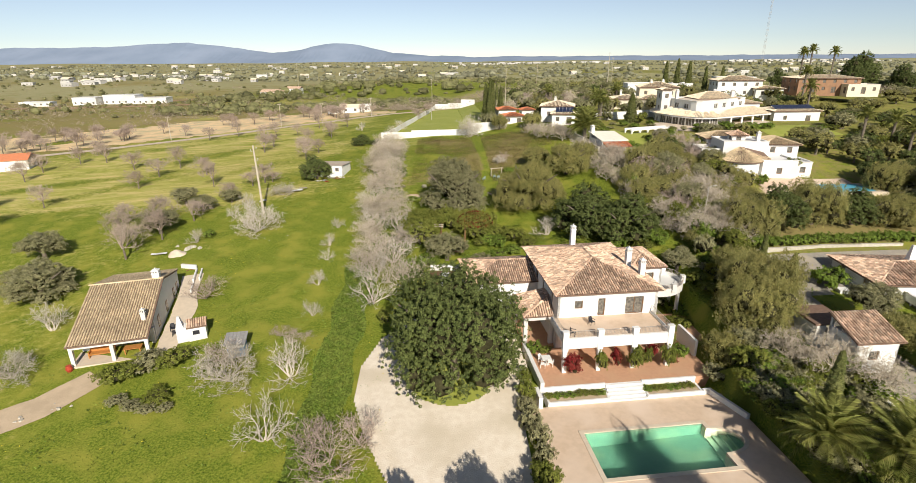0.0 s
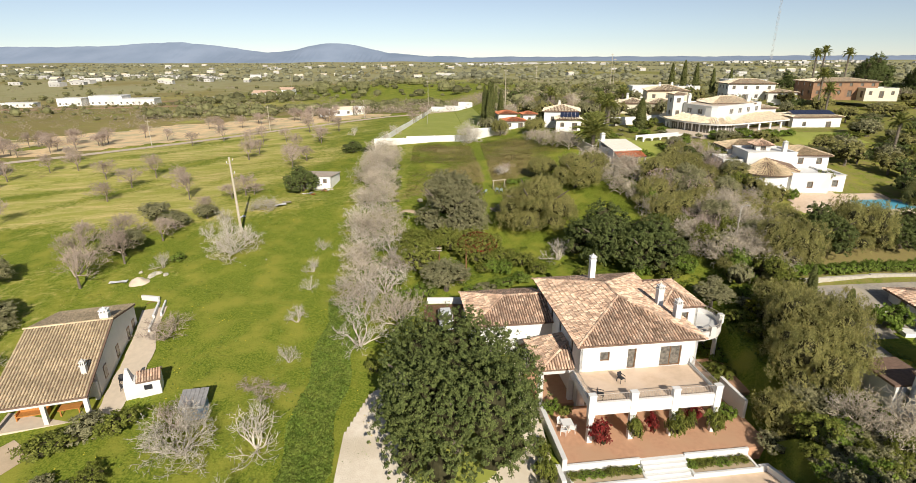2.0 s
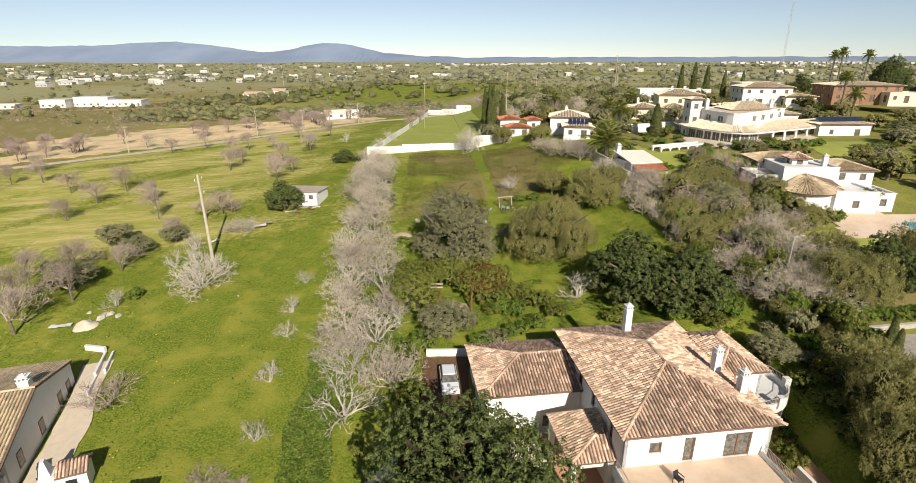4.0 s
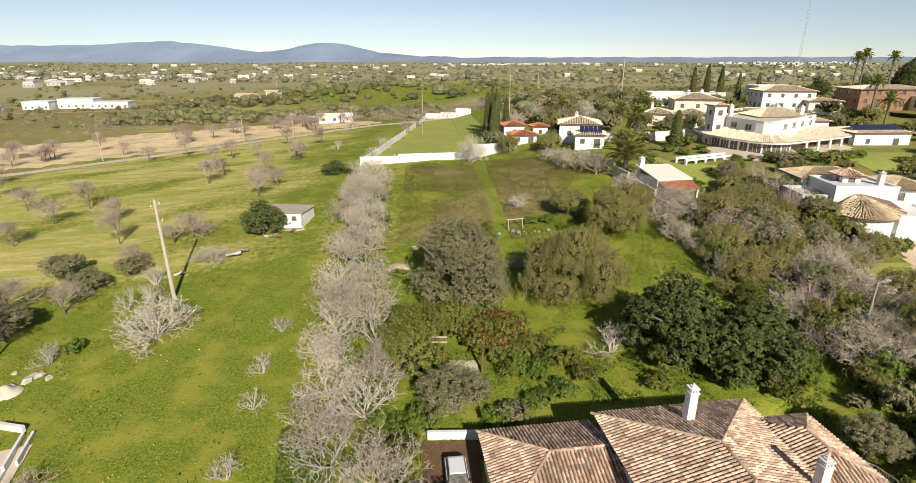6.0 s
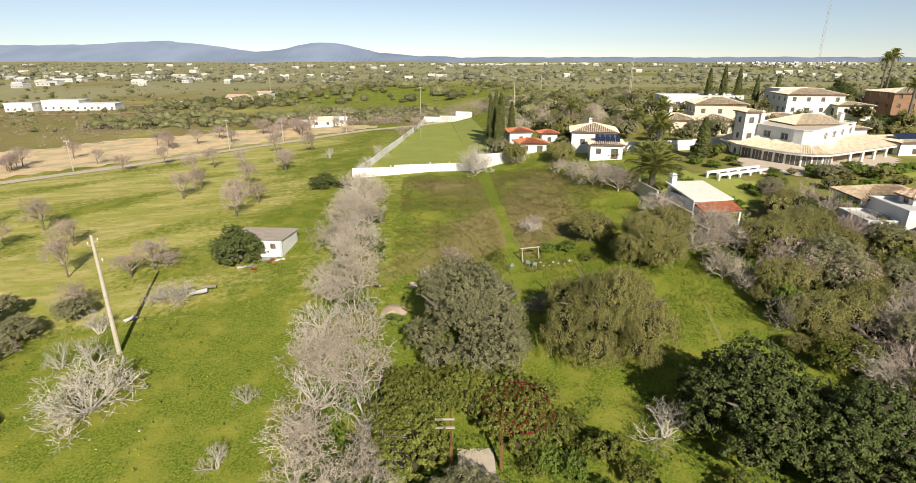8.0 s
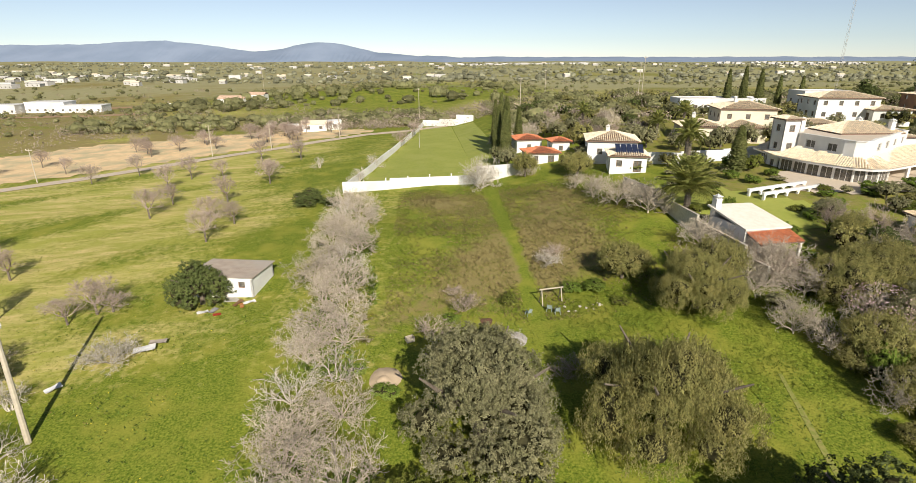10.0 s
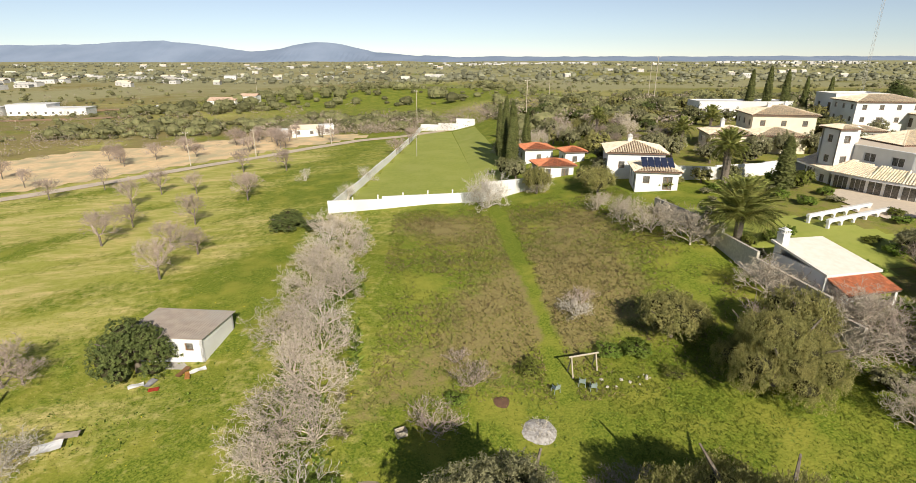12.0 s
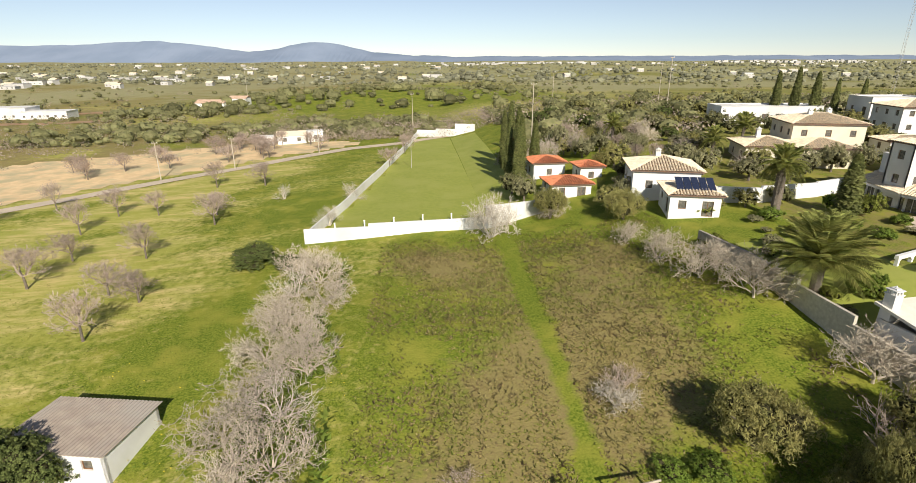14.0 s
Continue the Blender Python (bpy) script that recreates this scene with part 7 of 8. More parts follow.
# barbecue with a tiled hood beside the cottage
bb = thing("barbecue", sized(-29.6, 55.0, land_z(-29.3, 55.2), 20), "white masonry barbecue with chimney and small tile roof", "barbecue")
s = Shape()
s.box(-0.9, -0.7, -0.4, 0.3, 0.7, 1.7)
part("hearth", s, M["white"], bb)
s = Shape()
s.add([(-0.9, -0.5, 1.7), (-0.1, -0.5, 1.7), (-0.1, 0.5, 1.7), (-0.9, 0.5, 1.7), (-0.65, -0.2, 2.9), (-0.4, -0.2, 2.9), (-0.4, 0.2, 2.9), (-0.65, 0.2, 2.9)], [(3, 2, 1, 0), (4, 5, 6, 7), (0, 1, 5, 4), (1, 2, 6, 5), (2, 3, 7, 6), (3, 0, 4, 7)])
part("flue", s, M["white"], bb)
s = Shape()
s.box(0.3, -0.85, -0.4, 2.2, 0.85, 1.75)
part("oven", s, M["white"], bb)
s = Shape()
s.box(0.8, -0.88, 0.75, 1.5, -0.84, 1.25)
part("oven_mouth", s, M["dark"], bb)
roof(bb, [([(0.2, -1.0, 1.75), (2.35, -1.0, 1.75), (2.35, 0, 2.3), (0.2, 0, 2.3)], (1, 0, 0)), ([(2.35, 1.0, 1.75), (0.2, 1.0, 1.75), (0.2, 0, 2.3), (2.35, 0, 2.3)], (-1, 0, 0))], [], "tile", 0.24)
# small shed with a sheet roof
sh = thing("garden_shed", sized(-22.6, 51.6, land_z(-22.4, 51.4), 8), "small blue and white board shed with grey roof", "shed")
s = Shape()
s.box(-0.9, -0.7, -0.3, 0.9, 0.9, 1.1)
part("lower_boarding", s, M["bluepaint"], sh)
s = Shape()
s.box(-0.88, -0.68, 1.1, 0.88, 0.88, 1.6)
part("upper_boarding", s, M["white"], sh)
for i in range(6):
    s = Shape()
    s.slab([(-1.15 + 0.385 * i, -0.95, 1.62), (-0.785 + 0.385 * i, -0.95, 1.62), (-0.785 + 0.385 * i, 1.15, 2.1), (-1.15 + 0.385 * i, 1.15, 2.1)], 0.05)
    part("roof_sheet", s, M["greysheet"], sh)


def box_thing(name, boxes, m, label, category, group=""):
    """A thing of boxes: (part name, material, x0, y0, z0, x1, y1, z1)."""
    ob = thing(name, m, label, category, group)
    for nm, mt, *b in boxes:
        s = Shape()
        s.box(*b)
        part(nm, s, M[mt], ob)
    return ob


CF = CZ + 0.02
box_thing("wooden_sofa", [("seat", "orangewood", -1.2, -0.4, 0.35, 1.2, 0.4, 0.45), ("backrest", "orangewood", -1.2, 0.36, 0.45, 1.2, 0.44, 0.95), ("armrest", "orangewood", -1.25, -0.4, 0, -1.15, 0.4, 0.7), ("armrest", "orangewood", 1.15, -0.4, 0, 1.25, 0.4, 0.7)], COT @ off(-5.2, 1.6, CF), "varnished orange pine sofa on the porch", "sofa")
box_thing("porch_table", [("tabletop", "orangewood", -0.9, -0.5, 0.7, 0.9, 0.5, 0.76), ("leg", "orangewood", -0.8, -0.4, 0, -0.7, -0.3, 0.7), ("leg", "orangewood", 0.7, -0.4, 0, 0.8, -0.3, 0.7), ("leg", "orangewood", -0.8, 0.3, 0, -0.7, 0.4, 0.7), ("leg", "orangewood", 0.7, 0.3, 0, 0.8, 0.4, 0.7)], COT @ off(-2.0, 1.2, CF), "orange varnished pine table on the porch", "table")
box_thing("porch_bench", [("seat", "orangewood", -1.0, -0.2, 0.4, 1.0, 0.2, 0.46), ("cushion", "yellow", -0.9, -0.18, 0.46, 0.9, 0.18, 0.54), ("leg", "orangewood", -0.9, -0.15, 0, -0.8, 0.15, 0.4), ("leg", "orangewood", 0.8, -0.15, 0, 0.9, 0.15, 0.4)], COT @ off(-2.0, 2.2, CF), "pine bench with yellow cushion on the porch", "bench")
for u, v in ((-7.7, -0.6), (0.25, -0.35)):
    s = Shape()
    s.tube((0, 0, 0), (0, 0, 0.3), 0.24, 0.34, 10)
    s.tube((0, 0, 0.3), (0, 0, 0.7), 0.34, 0.26, 10)
    p = COT @ Vector((u, v, 0))
    single("barrel", s, M["redpaint"] if u < -1 else M["dark"], "old barrel standing beside the porch post", "barrel", Matrix.Translation((p.x, p.y, land_z(p.x, p.y))))


def chair(m, material, label, group=""):
    """A garden chair: seat, back with slats, four legs and arms."""
    c = thing("garden_chair", m, label, "chair", group)
    s = Shape()
    s.box(-0.24, -0.24, 0.4, 0.24, 0.24, 0.44)
    part("seat", s, M[material], c)
    s = Shape()
    s.slab([(-0.24, 0.22, 0.44), (0.24, 0.22, 0.44), (0.22, 0.34, 0.88), (-0.22, 0.34, 0.88)], 0.03)
    part("backrest", s, M[material], c)
    for x in (-0.24, 0.24):
        for y in (-0.22, 0.22):
            s = Shape()
            s.tube((x * 1.15, y * 1.1, 0), (x, y, 0.42), 0.03, 0.03, 5)
            part("leg", s, M[material], c)
        s = Shape()
        s.box(x - 0.03, -0.24, 0.62, x + 0.03, 0.28, 0.66)
        part("armrest", s, M[material], c)
    return c


for x, y, a in ((9.4, 108.5, 200), (11.7, 108.9, 160), (12.4, 108.2, 175)):
    chair(at(x, y, a), "plastic", "grey-green plastic garden chair on the grass", "chairs on the lawn")
for u, v, a in ((0.5, -3.9, 60), (3.2, -1.9, 20)):
    chair(HOUSE @ sized(u, v, FZ + 0.004, a), "dark", "black metal chair on the balcony", "balcony chairs")
for u, v, a in ((-2.3, -2.6, 40), (-1.5, -3.4, 150), (-2.4, -3.6, 250)):
    chair(HOUSE @ sized(u, v, TERR_Z + 0.004, a), "white", "white garden chair on the terrace", "terrace chairs")
box_thing("terrace_table", [("tabletop", "white", -0.5, -0.5, 0.7, 0.5, 0.5, 0.75), ("leg", "white", -0.08, -0.08, 0, 0.08, 0.08, 0.7), ("foot", "white", -0.3, -0.3, 0, 0.3, 0.3, 0.04)], HOUSE @ off(-1.9, -3.0, TERR_Z + 0.004), "white garden table on the terrace", "table")
sw = thing("swing_frame", at(11.1, 110.4, 12), "weathered white timber swing frame without seats", "swing frame")
for x in (0, 2.3):
    for k in (-1, 1):
        s = Shape()
        s.tube((x, 0.6 * k, -0.3), (x, 0, 1.75), 0.07, 0.06, 6)
        part("leg", s, M["polewood"], sw)
s = Shape()
s.tube((-0.25, 0, 1.77), (2.55, 0, 1.77), 0.08, 0.08, 6)
part("top_beam", s, M["polewood"], sw)


def heap(x, y, r, h, material, name, label, category, seed=1):
    """A low uneven mound on the ground."""
    s = Shape()
    n, m = 16, 6
    for i in range(m + 1):
        for j in range(n):
            a, f = 6.283 * j / n, i / m
            rr = r * f * (1 + 0.2 * noise.noise(Vector((math.cos(a) * 1.5, math.sin(a) * 1.5, seed))))
            px, py = x + rr * math.cos(a), y + rr * math.sin(a)
            s.v.append((px, py, land_z(px, py) - 0.03 + h * (1 - f * f) * (1 + 0.7 * noise.noise(Vector((px * 1.3, py * 1.3, seed))))))
    for i in range(m):
        for j in range(n):
            s.f.append((i * n + j, (i + 1) * n + j, (i + 1) * n + (j + 1) % n, i * n + (j + 1) % n))
    return single(name, s, M[material], label, category, smooth=True)


bare_plant("fig_b", 7.2, 104.3, "brush_pile", "pile of pale dry cut branches on the lawn", "heap", 1.3, 0.9)
heap(7.2, 104.3, 1.4, 0.28, "ash", "bonfire_mound", "pale grey mound of bonfire ash on the lawn", "heap")
heap(4.8, 107.6, 0.8, 0.1, "freshsoil", "soil_patch", "small patch of dug brown soil", "soil", 3)
heap(-5.2, 99.2, 1.6, 0.4, "dirt", "earth_mound", "mound of tan earth beside bare trees", "heap", 5)


def rocks(n, area, size, name, label, seed, material="stone"):
    random.seed(seed)
    for i in range(n):
        x, y = area()
        r = size * random.uniform(0.5, 1.3)
        s = Shape()
        vs = []
        for k in range(2):
            for j in range(6):
                a = j * 1.047 + random.uniform(-0.2, 0.2)
                q = r * random.uniform(0.7, 1.1) * (1 if k == 0 else 0.65)
                vs.append((q * math.cos(a), q * math.sin(a) * 0.75, -0.1 if k == 0 else r * random.uniform(0.4, 0.6)))
        s.add(vs, [(0, 1, 7, 6), (1, 2, 8, 7), (2, 3, 9, 8), (3, 4, 10, 9), (4, 5, 11, 10), (5, 0, 6, 11), (6, 7, 8, 9, 10, 11)])
        single(name, s, M[material], label, "stone", sized(x, y, land_z(x, y), random.uniform(0, 360)), group=label)


rocks(40, lambda: (lambda t: (-36 - 24 * t + random.uniform(-0.6, 0.6), 45.0 - 14 * t + random.uniform(-1.0, 0.6)))(random.random()), 0.28, "track_stone", "pale stones along the dirt track", 3)
rocks(11, lambda: (15 + random.uniform(-1.6, 2.4), 108.8 + random.uniform(-0.7, 0.7)), 0.2, "lawn_stone", "pale flat stones in the grass", 4)
rocks(8, lambda: (-41 + random.uniform(-2, 3), 79.5 + random.uniform(-1.5, 1.5)), 0.6, "field_stone", "large pale stones behind the cottage", 5)
rocks(3, lambda: (random.uniform(-30, -24), random.uniform(80, 84)), 0.2, "field_stone", "pale stone lying in the grass", 6)


def sheet(x, y, w, d, turn, tilt, material, label, z=0.1):
    s = Shape()
    n = 6
    for i in range(n + 1):
        for j in range(n + 1):
            u, v = (i / n - 0.5) * w, (j / n - 0.5) * d
            s.v.append((u, v, u * tilt + 0.12 * noise.noise(Vector((u * 1.6 + x, v * 1.6 + y, 0))) + 0.1))
    top = len(s.v)
    s.v += [(a, b, c - 0.05) for a, b, c in s.v]
    k = n + 1
    for i in range(n):
        for j in range(n):
            q = (i * k + j, (i + 1) * k + j, (i + 1) * k + j + 1, i * k + j + 1)
            s.f += [q, tuple(top + t for t in reversed(q))]
    return single("scrap_sheet", s, M[material], label, "scrap", sized(x, y, land_z(x, y) + z, turn))


sheet(-28.9, 105.6, 2.0, 1.2, 20, 0.1, "white", "crumpled white sheet lying in the grass", 0.3)
sheet(-28.0, 106.6, 1.6, 0.7, 10, 0.0, "fibre", "pale board lying in the grass", 0.4)
sheet(-34.4, 100.6, 1.3, 0.7, 50, 0.1, "white", "white sheet lying beside a fig tree", 0.2)
sheet(-26.0, 112.6, 1.2, 0.6, 30, 0.0, "white", "white board among scrap beside the hut", 0.1)
sheet(-24.9, 112.9, 1.0, 0.6, 70, 0.1, "greysheet", "grey board among scrap beside the hut")
sheet(-24.2, 111.9, 0.8, 0.5, 10, 0.0, "redpaint", "red plastic panel among scrap beside the hut")
sheet(-22.6, 114.0, 1.3, 0.5, 65, 0.1, "wood", "brown plank among scrap beside the hut", 0.2)
sheet(-22.0, 113.4, 1.2, 0.4, 110, 0.0, "orangewood", "timber plank among scrap beside the hut", 0.15)
sheet(-21.4, 114.2, 1.4, 0.5, 35, 0.0, "white", "white board among scrap beside the hut", 0.1)

# courtyard beside the villa's wing, with a parked car
# bare earth in the darkest soil colour, which stands in for house shade
single("courtyard", patch([(-1.9, 57), (2.6, 57), (2.9, 69), (-1.7, 69.2)], 0.07, 0.5), M["freshsoil"], "bare-earth courtyard beside the villa, shade put into its dark colour", "courtyard", kind="structure")
land_wall([(-1.5, 69.4), (3.2, 69.2)], 0.8, 0.25, "courtyard_wall", "white rendered wall closing the courtyard")


def parked_car(m, label):
    """A small hatchback: body, glazed cabin, lamps and four wheels."""
    c = thing("car", m, label, "car")

    def loft(name, profile, half, top_half, material, parent):
        s = Shape()
        n = len(profile)
        zs = [z for _, z in profile]
        lo, hi = min(zs), max(zs)
        for sgn in (-1, 1):
            s.v += [(sgn * (half + (top_half - half) * (z - lo) / (hi - lo)), y, z) for y, z in profile]
        s.f = [tuple(range(n)), tuple(range(2 * n - 1, n - 1, -1))] + [(i, n + i, n + (i + 1) % n, (i + 1) % n) for i in range(n)]
        return part(name, s, M[material], parent, smooth=False)
    body = loft("body", [(-2.0, 0.3), (-2.05, 0.6), (-1.95, 0.82), (-0.95, 0.95), (1.75, 0.98), (1.98, 0.85), (2.02, 0.35), (1.8, 0.22), (-1.8, 0.22)], 0.84, 0.8, "carpaint", c)
    loft("cabin", [(-1.0, 0.94), (-0.35, 1.38), (1.35, 1.4), (1.85, 0.97)], 0.78, 0.6, "glass", c)
    loft("roof", [(-0.4, 1.38), (-0.3, 1.44), (1.2, 1.46), (1.42, 1.39)], 0.62, 0.56, "carpaint", c)
    for x in (-0.6, 0.6):
        for y, nm, mt in ((-2.04, "headlight", "white"), (2.0, "tail_light", "redpaint")):
            s = Shape()
            s.box(x - 0.16, y - 0.03, 0.6, x + 0.16, y + 0.03, 0.76)
            part(nm, s, M[mt], body)
    for x in (-0.78, 0.78):
        for y in (-1.25, 1.25):
            s = Shape()
            s.tube((x - 0.1, y, 0.3), (x + 0.1, y, 0.3), 0.3, 0.3, 14)
            w = part("wheel", s, M["dark"], c)
            s = Shape()
            s.tube((x - 0.105, y, 0.3), (x + 0.105, y, 0.3), 0.17, 0.17, 10)
            part("rim", s, M["concrete"], w)
        s = Shape()
        s.box(x * 1.08 - 0.08, -0.75, 0.95, x * 1.08 + 0.08, -0.6, 1.07)
        part("mirror", s, M["dark"], body)
    return c


for x, y, r, h in ((-3.0, 61.5, 1.5, 3.0), (-2.9, 58.6, 1.4, 2.8)):
    plant("shrub", x, y, "bush", "tall dark bush beside the courtyard", "shrub", r, h)
parked_car(sized(0.7, 64.8, land_z(0.7, 64.8) + 0.07, 3), "white hatchback parked in the shaded courtyard")

# beside the cottage: cart wheel, low walls, patio seats
wheel = thing("cart_wheel", Matrix.Translation((-36.6, 72.4, land_z(-36.6, 72.4) + 0.15)) @ Matrix.Rotation(radians(25), 4, 'Z') @ Matrix.Rotation(radians(-62), 4, 'X'), "dark old cart wheel leaning on a low white wall", "wheel")
s = Shape()
for i in range(20):
    a, b = 0.31416 * i, 0.31416 * (i + 1)
    s.tube((0.85 * math.cos(a), 0.85 + 0.85 * math.sin(a), 0), (0.85 * math.cos(b), 0.85 + 0.85 * math.sin(b), 0), 0.06, 0.06, 5)
part("rim", s, M["wood"], wheel)
for i in range(10):
    a = 0.6283 * i
    s = Shape()
    s.tube((0, 0.85, 0), (0.83 * math.cos(a), 0.85 + 0.83 * math.sin(a), 0), 0.04, 0.03, 5)
    part("spoke", s, M["wood"], wheel)
s = Shape()
s.tube((0, 0.85, -0.12), (0, 0.85, 0.12), 0.14, 0.14, 10)
part("hub", s, M["wood"], wheel)
land_wall([(-38.2, 73.4), (-35.8, 72.8)], 0.6, 0.3, "patio_wall_end", "low white wall at the end of the patio")
land_wall([(-35.6, 72.4), (-34.4, 68.4), (-33.6, 65.6)], 0.3, 0.22, "patio_kerb", "low white kerb along the patio")
land_wall([(-34.9, 72.6), (-33.8, 69.0)], 0.25, 0.2, "patio_kerb_outer", "low white kerb beside the grass")
for x, y, a in ((-31.9, 56.6, 30), (-31.2, 55.6, 200)):
    chair(at(x, y, a, land_z(x, y) + 0.1), "dark", "dark garden chair on the cottage patio", "patio chairs")
sheet(-43.6, 77.9, 2.2, 0.8, 12, 0.0, "white", "white board lying behind the cottage", 0.25)
heap(-41.0, 78.0, 1.3, 0.6, "coping", "boulder", "large pale boulder behind the cottage", "stone", 9)
box_thing("crate", [("side", "polewood", -0.4, -0.3, 0.0, 0.4, -0.26, 0.5), ("side", "polewood", -0.4, 0.26, 0.0, 0.4, 0.3, 0.5), ("end", "polewood", -0.4, -0.26, 0.0, -0.36, 0.26, 0.5), ("end", "polewood", 0.36, -0.26, 0.0, 0.4, 0.26, 0.5), ("base", "polewood", -0.36, -0.26, 0.02, 0.36, 0.26, 0.06)], at(-3.1, 104.6, 25), "small pale timber crate in the weeds", "crate")

# the overgrown pergola
PG = sized(0.0, 76.6, land_z(1.5, 78) + 0.05, -2)
pg = thing("pergola", PG, "overgrown garden pergola with pale beams and paved floor", "pergola")
s = Shape()
s.box(0.6, -0.6, -0.5, 3.4, 7.6, 0.1)
part("floor", s, M["coping"], pg, "pale paved floor")
for i in range(3):
    s = Shape()
    s.box(0.4, -0.95 - 0.35 * i, -0.6, 3.5, -0.6 - 0.35 * i, 0.0 - 0.15 * i)
    part("step", s, M["terrace"], pg)
for x in (0.1, 3.8):
    for y in (0.9, 7.2):
        s = Shape()
        s.box(x - 0.1, y - 0.1, -0.5, x + 0.1, y + 0.1, 2.2)
        part("post", s, M["wood"], pg)
    s = Shape()
    s.box(x - 0.07, 0.6, 2.2, x + 0.07, 7.5, 2.32)
    part("beam", s, M["wood"], pg)
for y in (2.5, 3.5):
    s = Shape()
    s.box(-1.1, y - 0.07, 2.32, 0.4, y + 0.07, 2.44)
    part("cross_beam", s, M["polewood"], pg)
for x, y, r, h, key in ((-2.6, 78.4, 3.3, 3.7, "climber"), (5.0, 80.4, 2.9, 3.7, "climber"), (7.4, 77.2, 1.5, 1.7, "lush"), (-2.9, 80.6, 2.9, 3.0, "climber"), (-4.0, 81.6, 2.9, 3.4, "climber"), (-1.6, 83.2, 2.9, 3.3, "climber"), (-3.4, 85.0, 2.6, 3.2, "climber"), (1.4, 85.6, 2.9, 3.2, "climber"), (5.9, 79.6, 2.6, 3.1, "climber"), (6.6, 82.4, 3.0, 3.4, "climber"), (4.4, 83.6, 2.6, 3.4, "climber"), (1.6, 83.2, 2.2, 3.3, "climber"), (4.8, 86.0, 2.6, 3.2, "shrub_olive"), (8.4, 79.8, 1.7, 2.2, "shrub")):
    plant(key, x, y, "climber", "dense evergreen climber smothering the pergola", "shrub", r, h)
s = Shape()
random.seed(8)
for _ in range(420):
    d = unit()
    leaf(s, Vector((5.6 + d.x * 2.9, 80.9 + d.y * 3.2, land_z(5.4, 81.6) + 2.0 + abs(d.z) * 1.75)), d, 0.2)
single("bougainvillea_flower", s, M["redleaf"], "scattered red blossom on the pergola climber", "flowers", kind="stuff")

# trees that stand south of the pool and drive
for x, y, h, r in ((40.5, 20.0, 9, 1.2),):
    plant("cypress", x, y, "cypress", "tall dark cypress south of the pool", T, r, h)
for x, y in ((-0.5, 19.0), (4.5, 20.0), (9.0, 18.5), (29.5, 20.0)):
    plant("olive", x, y, "olive_tree", "tall olive tree beside the drive entrance", T, 3.2, 11.5)
plant("pepper", 21.6, 18.0, "pepper_tree", "tall slim tree south of the pool", T, 2.3, 13.4)

# ---- grass, weeds and ground cover ----
def tufts(n, area, size, material, name, label, seed, keep=None, blades=3, spread=0.95, tall=1.0):
    random.seed(seed)
    s = Shape()
    for _ in range(n):
        x, y = area()
        if keep and not keep(x, y):
            continue
        z = land_z(x, y)
        for _ in range(blades):
            a = random.uniform(0, 6.283)
            k = size * random.uniform(0.5, 1.3)
            c, t = math.cos(a), math.sin(a)
            w = k * 0.28
            ox, oy = random.uniform(-1, 1) * size * 0.5, random.uniform(-1, 1) * size * 0.5
            s.add([(x + ox - t * w, y + oy + c * w, z - 0.02), (x + ox + t * w, y + oy - c * w, z - 0.02), (x + ox + c * k * spread, y + oy + t * k * spread, z + k * random.uniform(0.25, 0.5) * tall)], [(0, 1, 2)])
    ob = single(name, s, M[material], label, "plants", kind="stuff")
    ob.data.normals_split_custom_set_from_vertices([Vector((0.5 * math.sin(i // 3 * 2.1), 0.5 * math.cos(i // 3 * 1.7), 1)).normalized() for i in range(len(s.v))])
    return ob


def meadow(x, y):
    p = HOUSE_INV @ Vector((x, y, 0))
    if -9.5 < p.x < 19.5 and -30 < p.y < 17 and x > -9:
        return False
    c = COT.inverted() @ Vector((x, y, 0))
    return not (-8 < c.x < 4 and -1 < c.y < 19) and not (x < -34 and y < 50 and y < 52 + (x + 34) * 0.62 and y > 42 + (x + 34) * 0.62)


tufts(64000, lambda: (-4 - 56 * random.random() ** 1.4, 30 + 115 * random.random() ** 1.3), 0.13, "blade", "meadow_grass", "tufts of fresh green meadow grass", 201, meadow)
tufts(26000, lambda: (random.uniform(-4, 36), random.uniform(66, 112)), 0.14, "blade", "lawn_grass", "tufts of green garden grass", 202, meadow)
tufts(30000, lambda: (random.uniform(-85, -24), random.uniform(60, 160)), 0.15, "straw", "orchard_grass", "rough straw-coloured grass on the orchard slope", 203, lambda x, y: meadow(x, y) and land_use_haze(x, y)[0] + 0.4 * noise.noise(Vector((x * 0.5, y * 0.5, 1))) > 0.3)


def fallow(x, y):
    if 9.2 < x - (y - 110) * 0.02 < 11.2:
        return False
    return noise.noise(Vector((x * 0.13, y * 0.13, 4))) + 0.5 * noise.noise(Vector((x * 0.5, y * 0.5, 2))) + 0.05 * min(x + 5, 29 - x, y - 109, 153 - y, 6) > 0.2 + random.uniform(-0.45, 0.45)


def fallow_green(x, y):
    return not 9.4 < x - (y - 110) * 0.02 < 11.0 and noise.noise(Vector((x * 0.2, y * 0.2, 14))) > -0.1


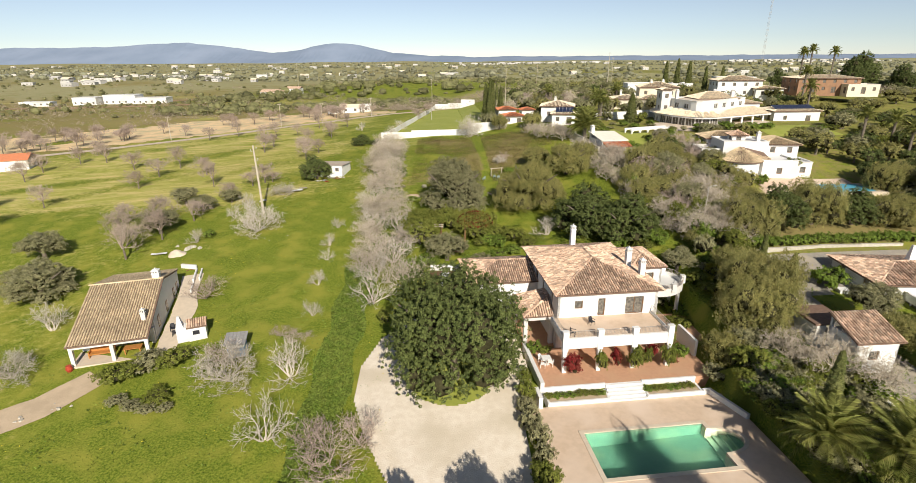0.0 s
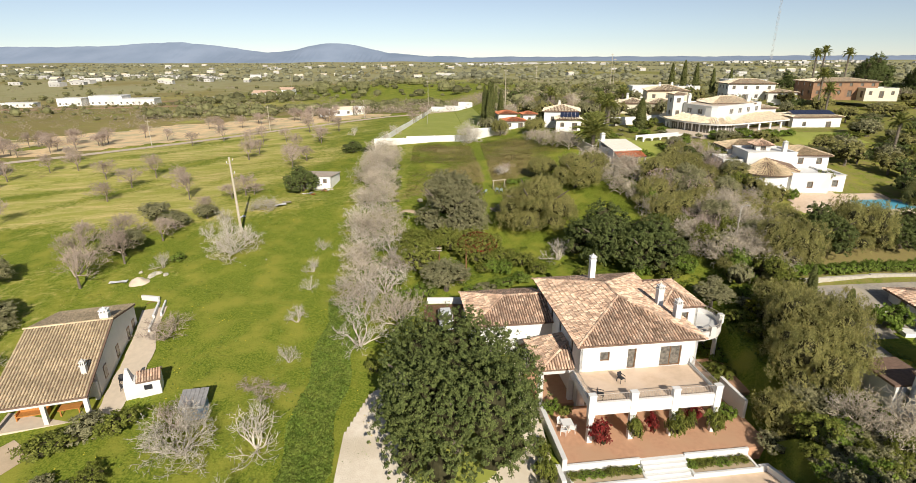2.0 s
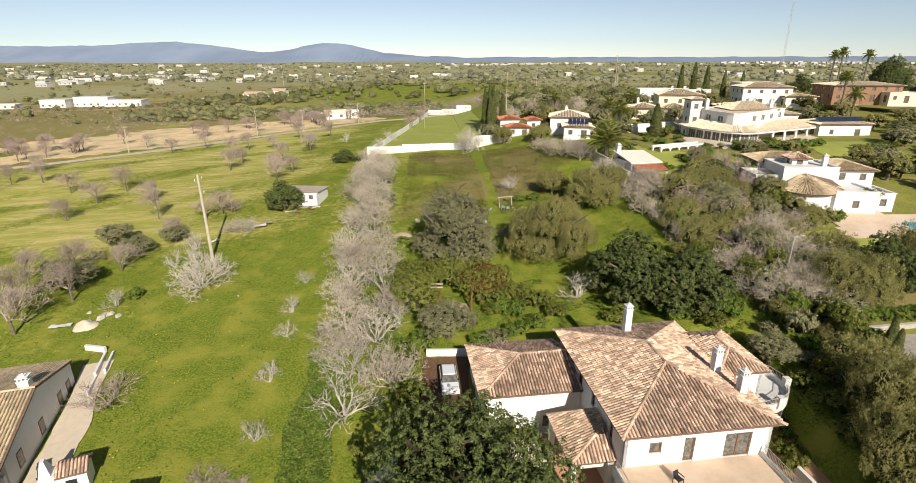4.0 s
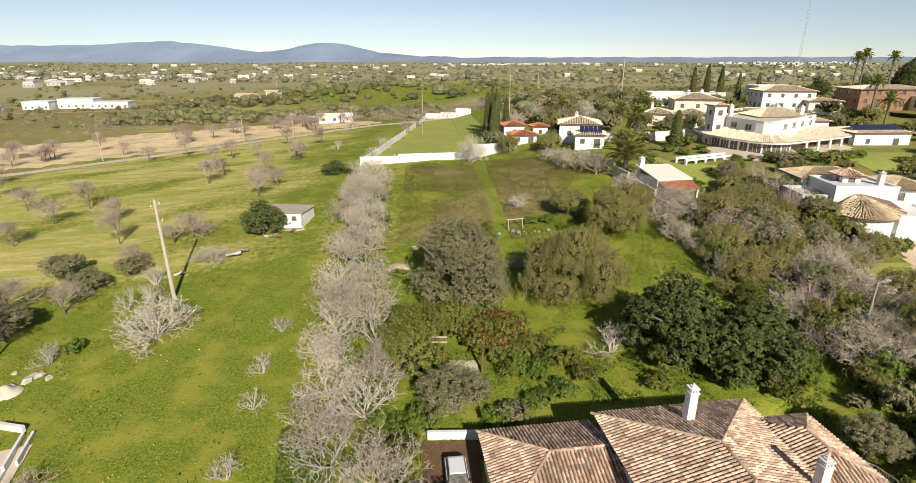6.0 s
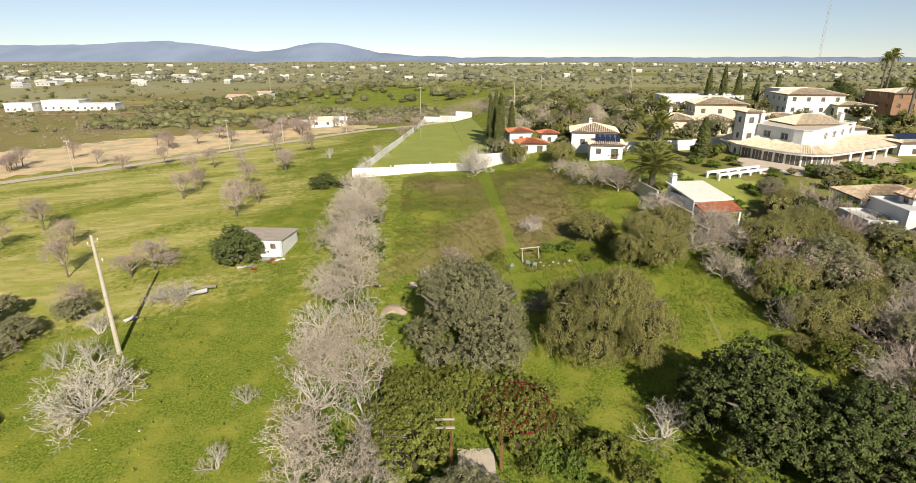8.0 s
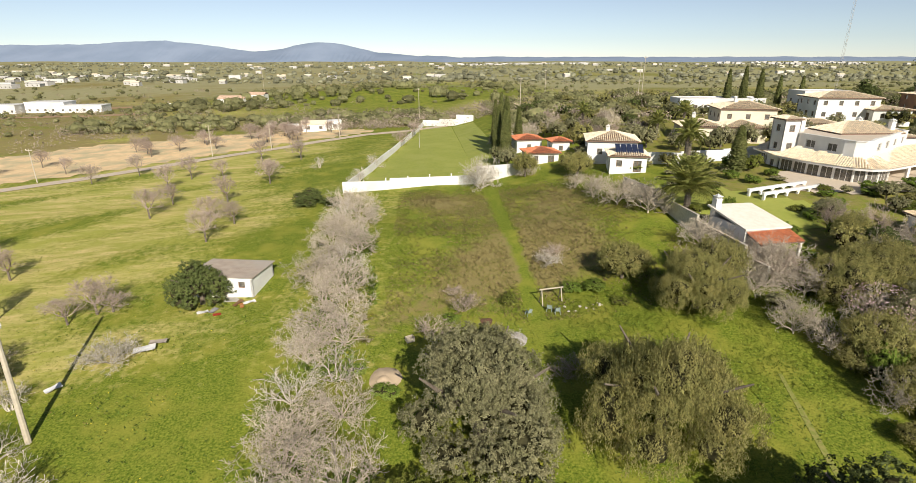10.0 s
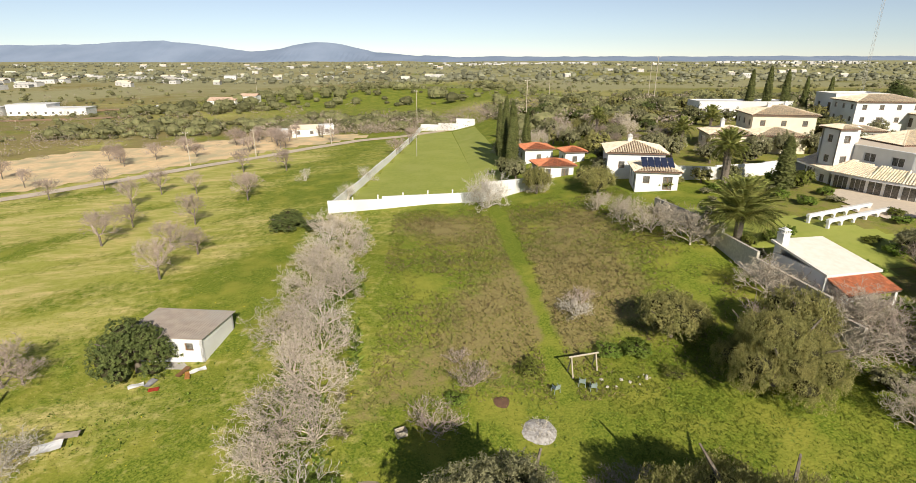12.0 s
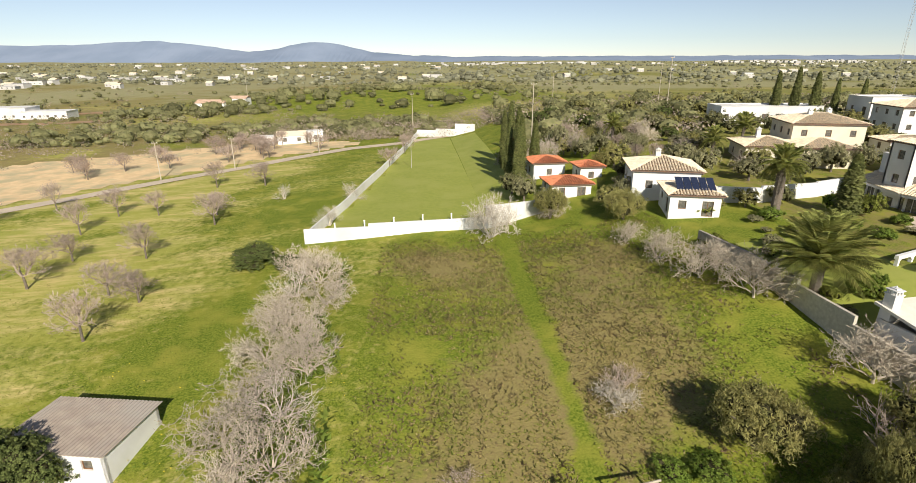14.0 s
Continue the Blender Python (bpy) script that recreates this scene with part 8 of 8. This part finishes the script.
tufts(15000, lambda: (random.uniform(-6, 33), random.uniform(107, 156)), 0.24, "weed", "field_weeds", "tall green weeds in the fallow field", 204, fallow_green)
tufts(30000, lambda: (random.uniform(-6, 31), random.uniform(107, 155)), 0.24, "dryweed", "dry_weeds", "brown dry weeds in the fallow field", 205, fallow, 3, 1.0, 1.1)
tufts(3600, lambda: (random.uniform(-6, 31), random.uniform(107, 155)), 0.32, "dockweed", "dark_weeds", "dark brown dead weed stalks in the fallow field", 212, lambda x, y: fallow(x, y) and noise.noise(Vector((x * 0.35, y * 0.35, 24))) > random.uniform(-0.1, 0.3), 3, 1.0, 1.2)
random.seed(206)
s = Shape()
for _ in range(26000):
    y = random.uniform(29, 71)
    x = random.uniform(-13.4, -9.3) + 0.35 * math.sin(y * 0.6)
    leaf(s, Vector((x, y, land_z(x, y) + 0.25 + 0.35 * noise.noise(Vector((x * 0.9, y * 0.9, 6))) + random.uniform(0, 0.25))), Vector((0, -0.2, 1)).normalized(), random.uniform(0.14, 0.3))
single("green_bank", s, M["lush"], "thick dark green ground cover beside the drive", "plants", kind="stuff")
tufts(4200, lambda: (lambda t: (line[0][0] - 6.4 * t + random.uniform(-3, 3.6), 61 + 88 * t))(random.random()), 0.7, "lush", "row_undergrowth", "green undergrowth beneath the bare tree row", 207, lambda x, y: noise.noise(Vector((x * 0.2, y * 0.12, 7))) > -0.05, 4, 0.8)
tufts(16000, lambda: (random.uniform(-4, 34), random.uniform(65, 84)), 0.26, "lush", "garden_weeds", "lush weeds behind the villa", 208, lambda x, y: meadow(x, y) and noise.noise(Vector((x * 0.3, y * 0.3, 3))) > 0, 4, 0.8)
tufts(7000, lambda: (random.uniform(13, 33), random.uniform(93, 113)), 0.18, "blade", "lawn_weeds", "lush green weeds under the garden trees", 211, lambda x, y: noise.noise(Vector((x * 0.18, y * 0.18, 21))) > -0.1, 4, 0.8)
tufts(9000, lambda: (random.uniform(29, 46), random.uniform(28, 112)), 0.36, "lush", "strip_undergrowth", "green undergrowth in the overgrown strip", 209, lambda x, y: x > 35.5 + 0.25 * max(0, y - 98) * -1 or y < 66, 4, 0.8)
tufts(9000, lambda: (-4 - 44 * random.random(), 32 + 90 * random.random()), 0.24, "lush", "meadow_weeds", "clumps of darker broad-leaved weeds in the meadow", 214, lambda x, y: meadow(x, y) and noise.noise(Vector((x * 0.22, y * 0.22, 41))) + 0.5 * noise.noise(Vector((x * 0.9, y * 0.9, 42))) > random.uniform(0.0, 0.35), 4)
tufts(7000, lambda: (random.uniform(-4, 34), random.uniform(80, 113)), 0.22, "lush", "lawn_clover", "patches of darker clover in the garden lawn", 215, lambda x, y: noise.noise(Vector((x * 0.25, y * 0.25, 44))) + 0.5 * noise.noise(Vector((x * 0.8, y * 0.8, 45))) > random.uniform(0.0, 0.35), 4)
random.seed(216)
for i in range(9):
    x, y = 33.8 + random.uniform(-0.9, 2.2), 80.5 + i * 3.0 + random.uniform(-1.2, 1.2)
    if random.random() < 0.4:
        bare_plant(random.choice(["grey", "grey_b"]), x, y, "almond_tree", "bare grey almond tree at the lawn edge", T, random.uniform(2.2, 3.0), random.uniform(3.0, 4.4))
    else:
        plant(random.choice(["shrub", "shrub_olive", "pepper_small"]), x, y, "bush", "dull green bush at the lawn edge", "shrub", random.uniform(1.5, 2.2), random.uniform(1.8, 3.0))
random.seed(213)
for _ in range(26):
    x, y = random.uniform(36, 45), random.uniform(64, 96)
    plant(random.choice(["pepper_small", "shrub", "shrub_olive", "lush"]), x, y, "bush", "yellow-green bush among bare trees", "shrub", random.uniform(1.6, 2.8), random.uniform(1.8, 3.8))
random.seed(210)
s = Shape()
for _ in range(1100):
    x, y = random.uniform(-44, -5), random.uniform(34, 130)
    if meadow(x, y) and noise.noise(Vector((x * 0.15, y * 0.15, 11))) > 0.05:
        leaf(s, Vector((x, y, land_z(x, y) + 0.28)), Vector((0, -0.4, 1)).normalized(), 0.12)
single("meadow_flowers", s, M["petal"], "small yellow flowers in the meadow", "flowers", kind="stuff")
for i in range(5):
    x = -13.5 + i * 4.4
    box_thing("marker_post", [("post", "white", -0.1, -0.1, -0.3, 0.1, 0.1, 1.1), ("cap", "white", -0.13, -0.13, 1.1, 0.13, 0.13, 1.18)], at(x, 163 + 0.3 * i, 0), "short white post in the mown field", "post", "posts in the mown field")
fl = thing("field_lamp", at(-2.6, 210, 0), "thin pole standing in the mown field", "pole")
s = Shape()
s.tube((0, 0, -0.3), (0, 0, 6.5), 0.07, 0.05, 6)
part("shaft", s, M["concrete"], fl)
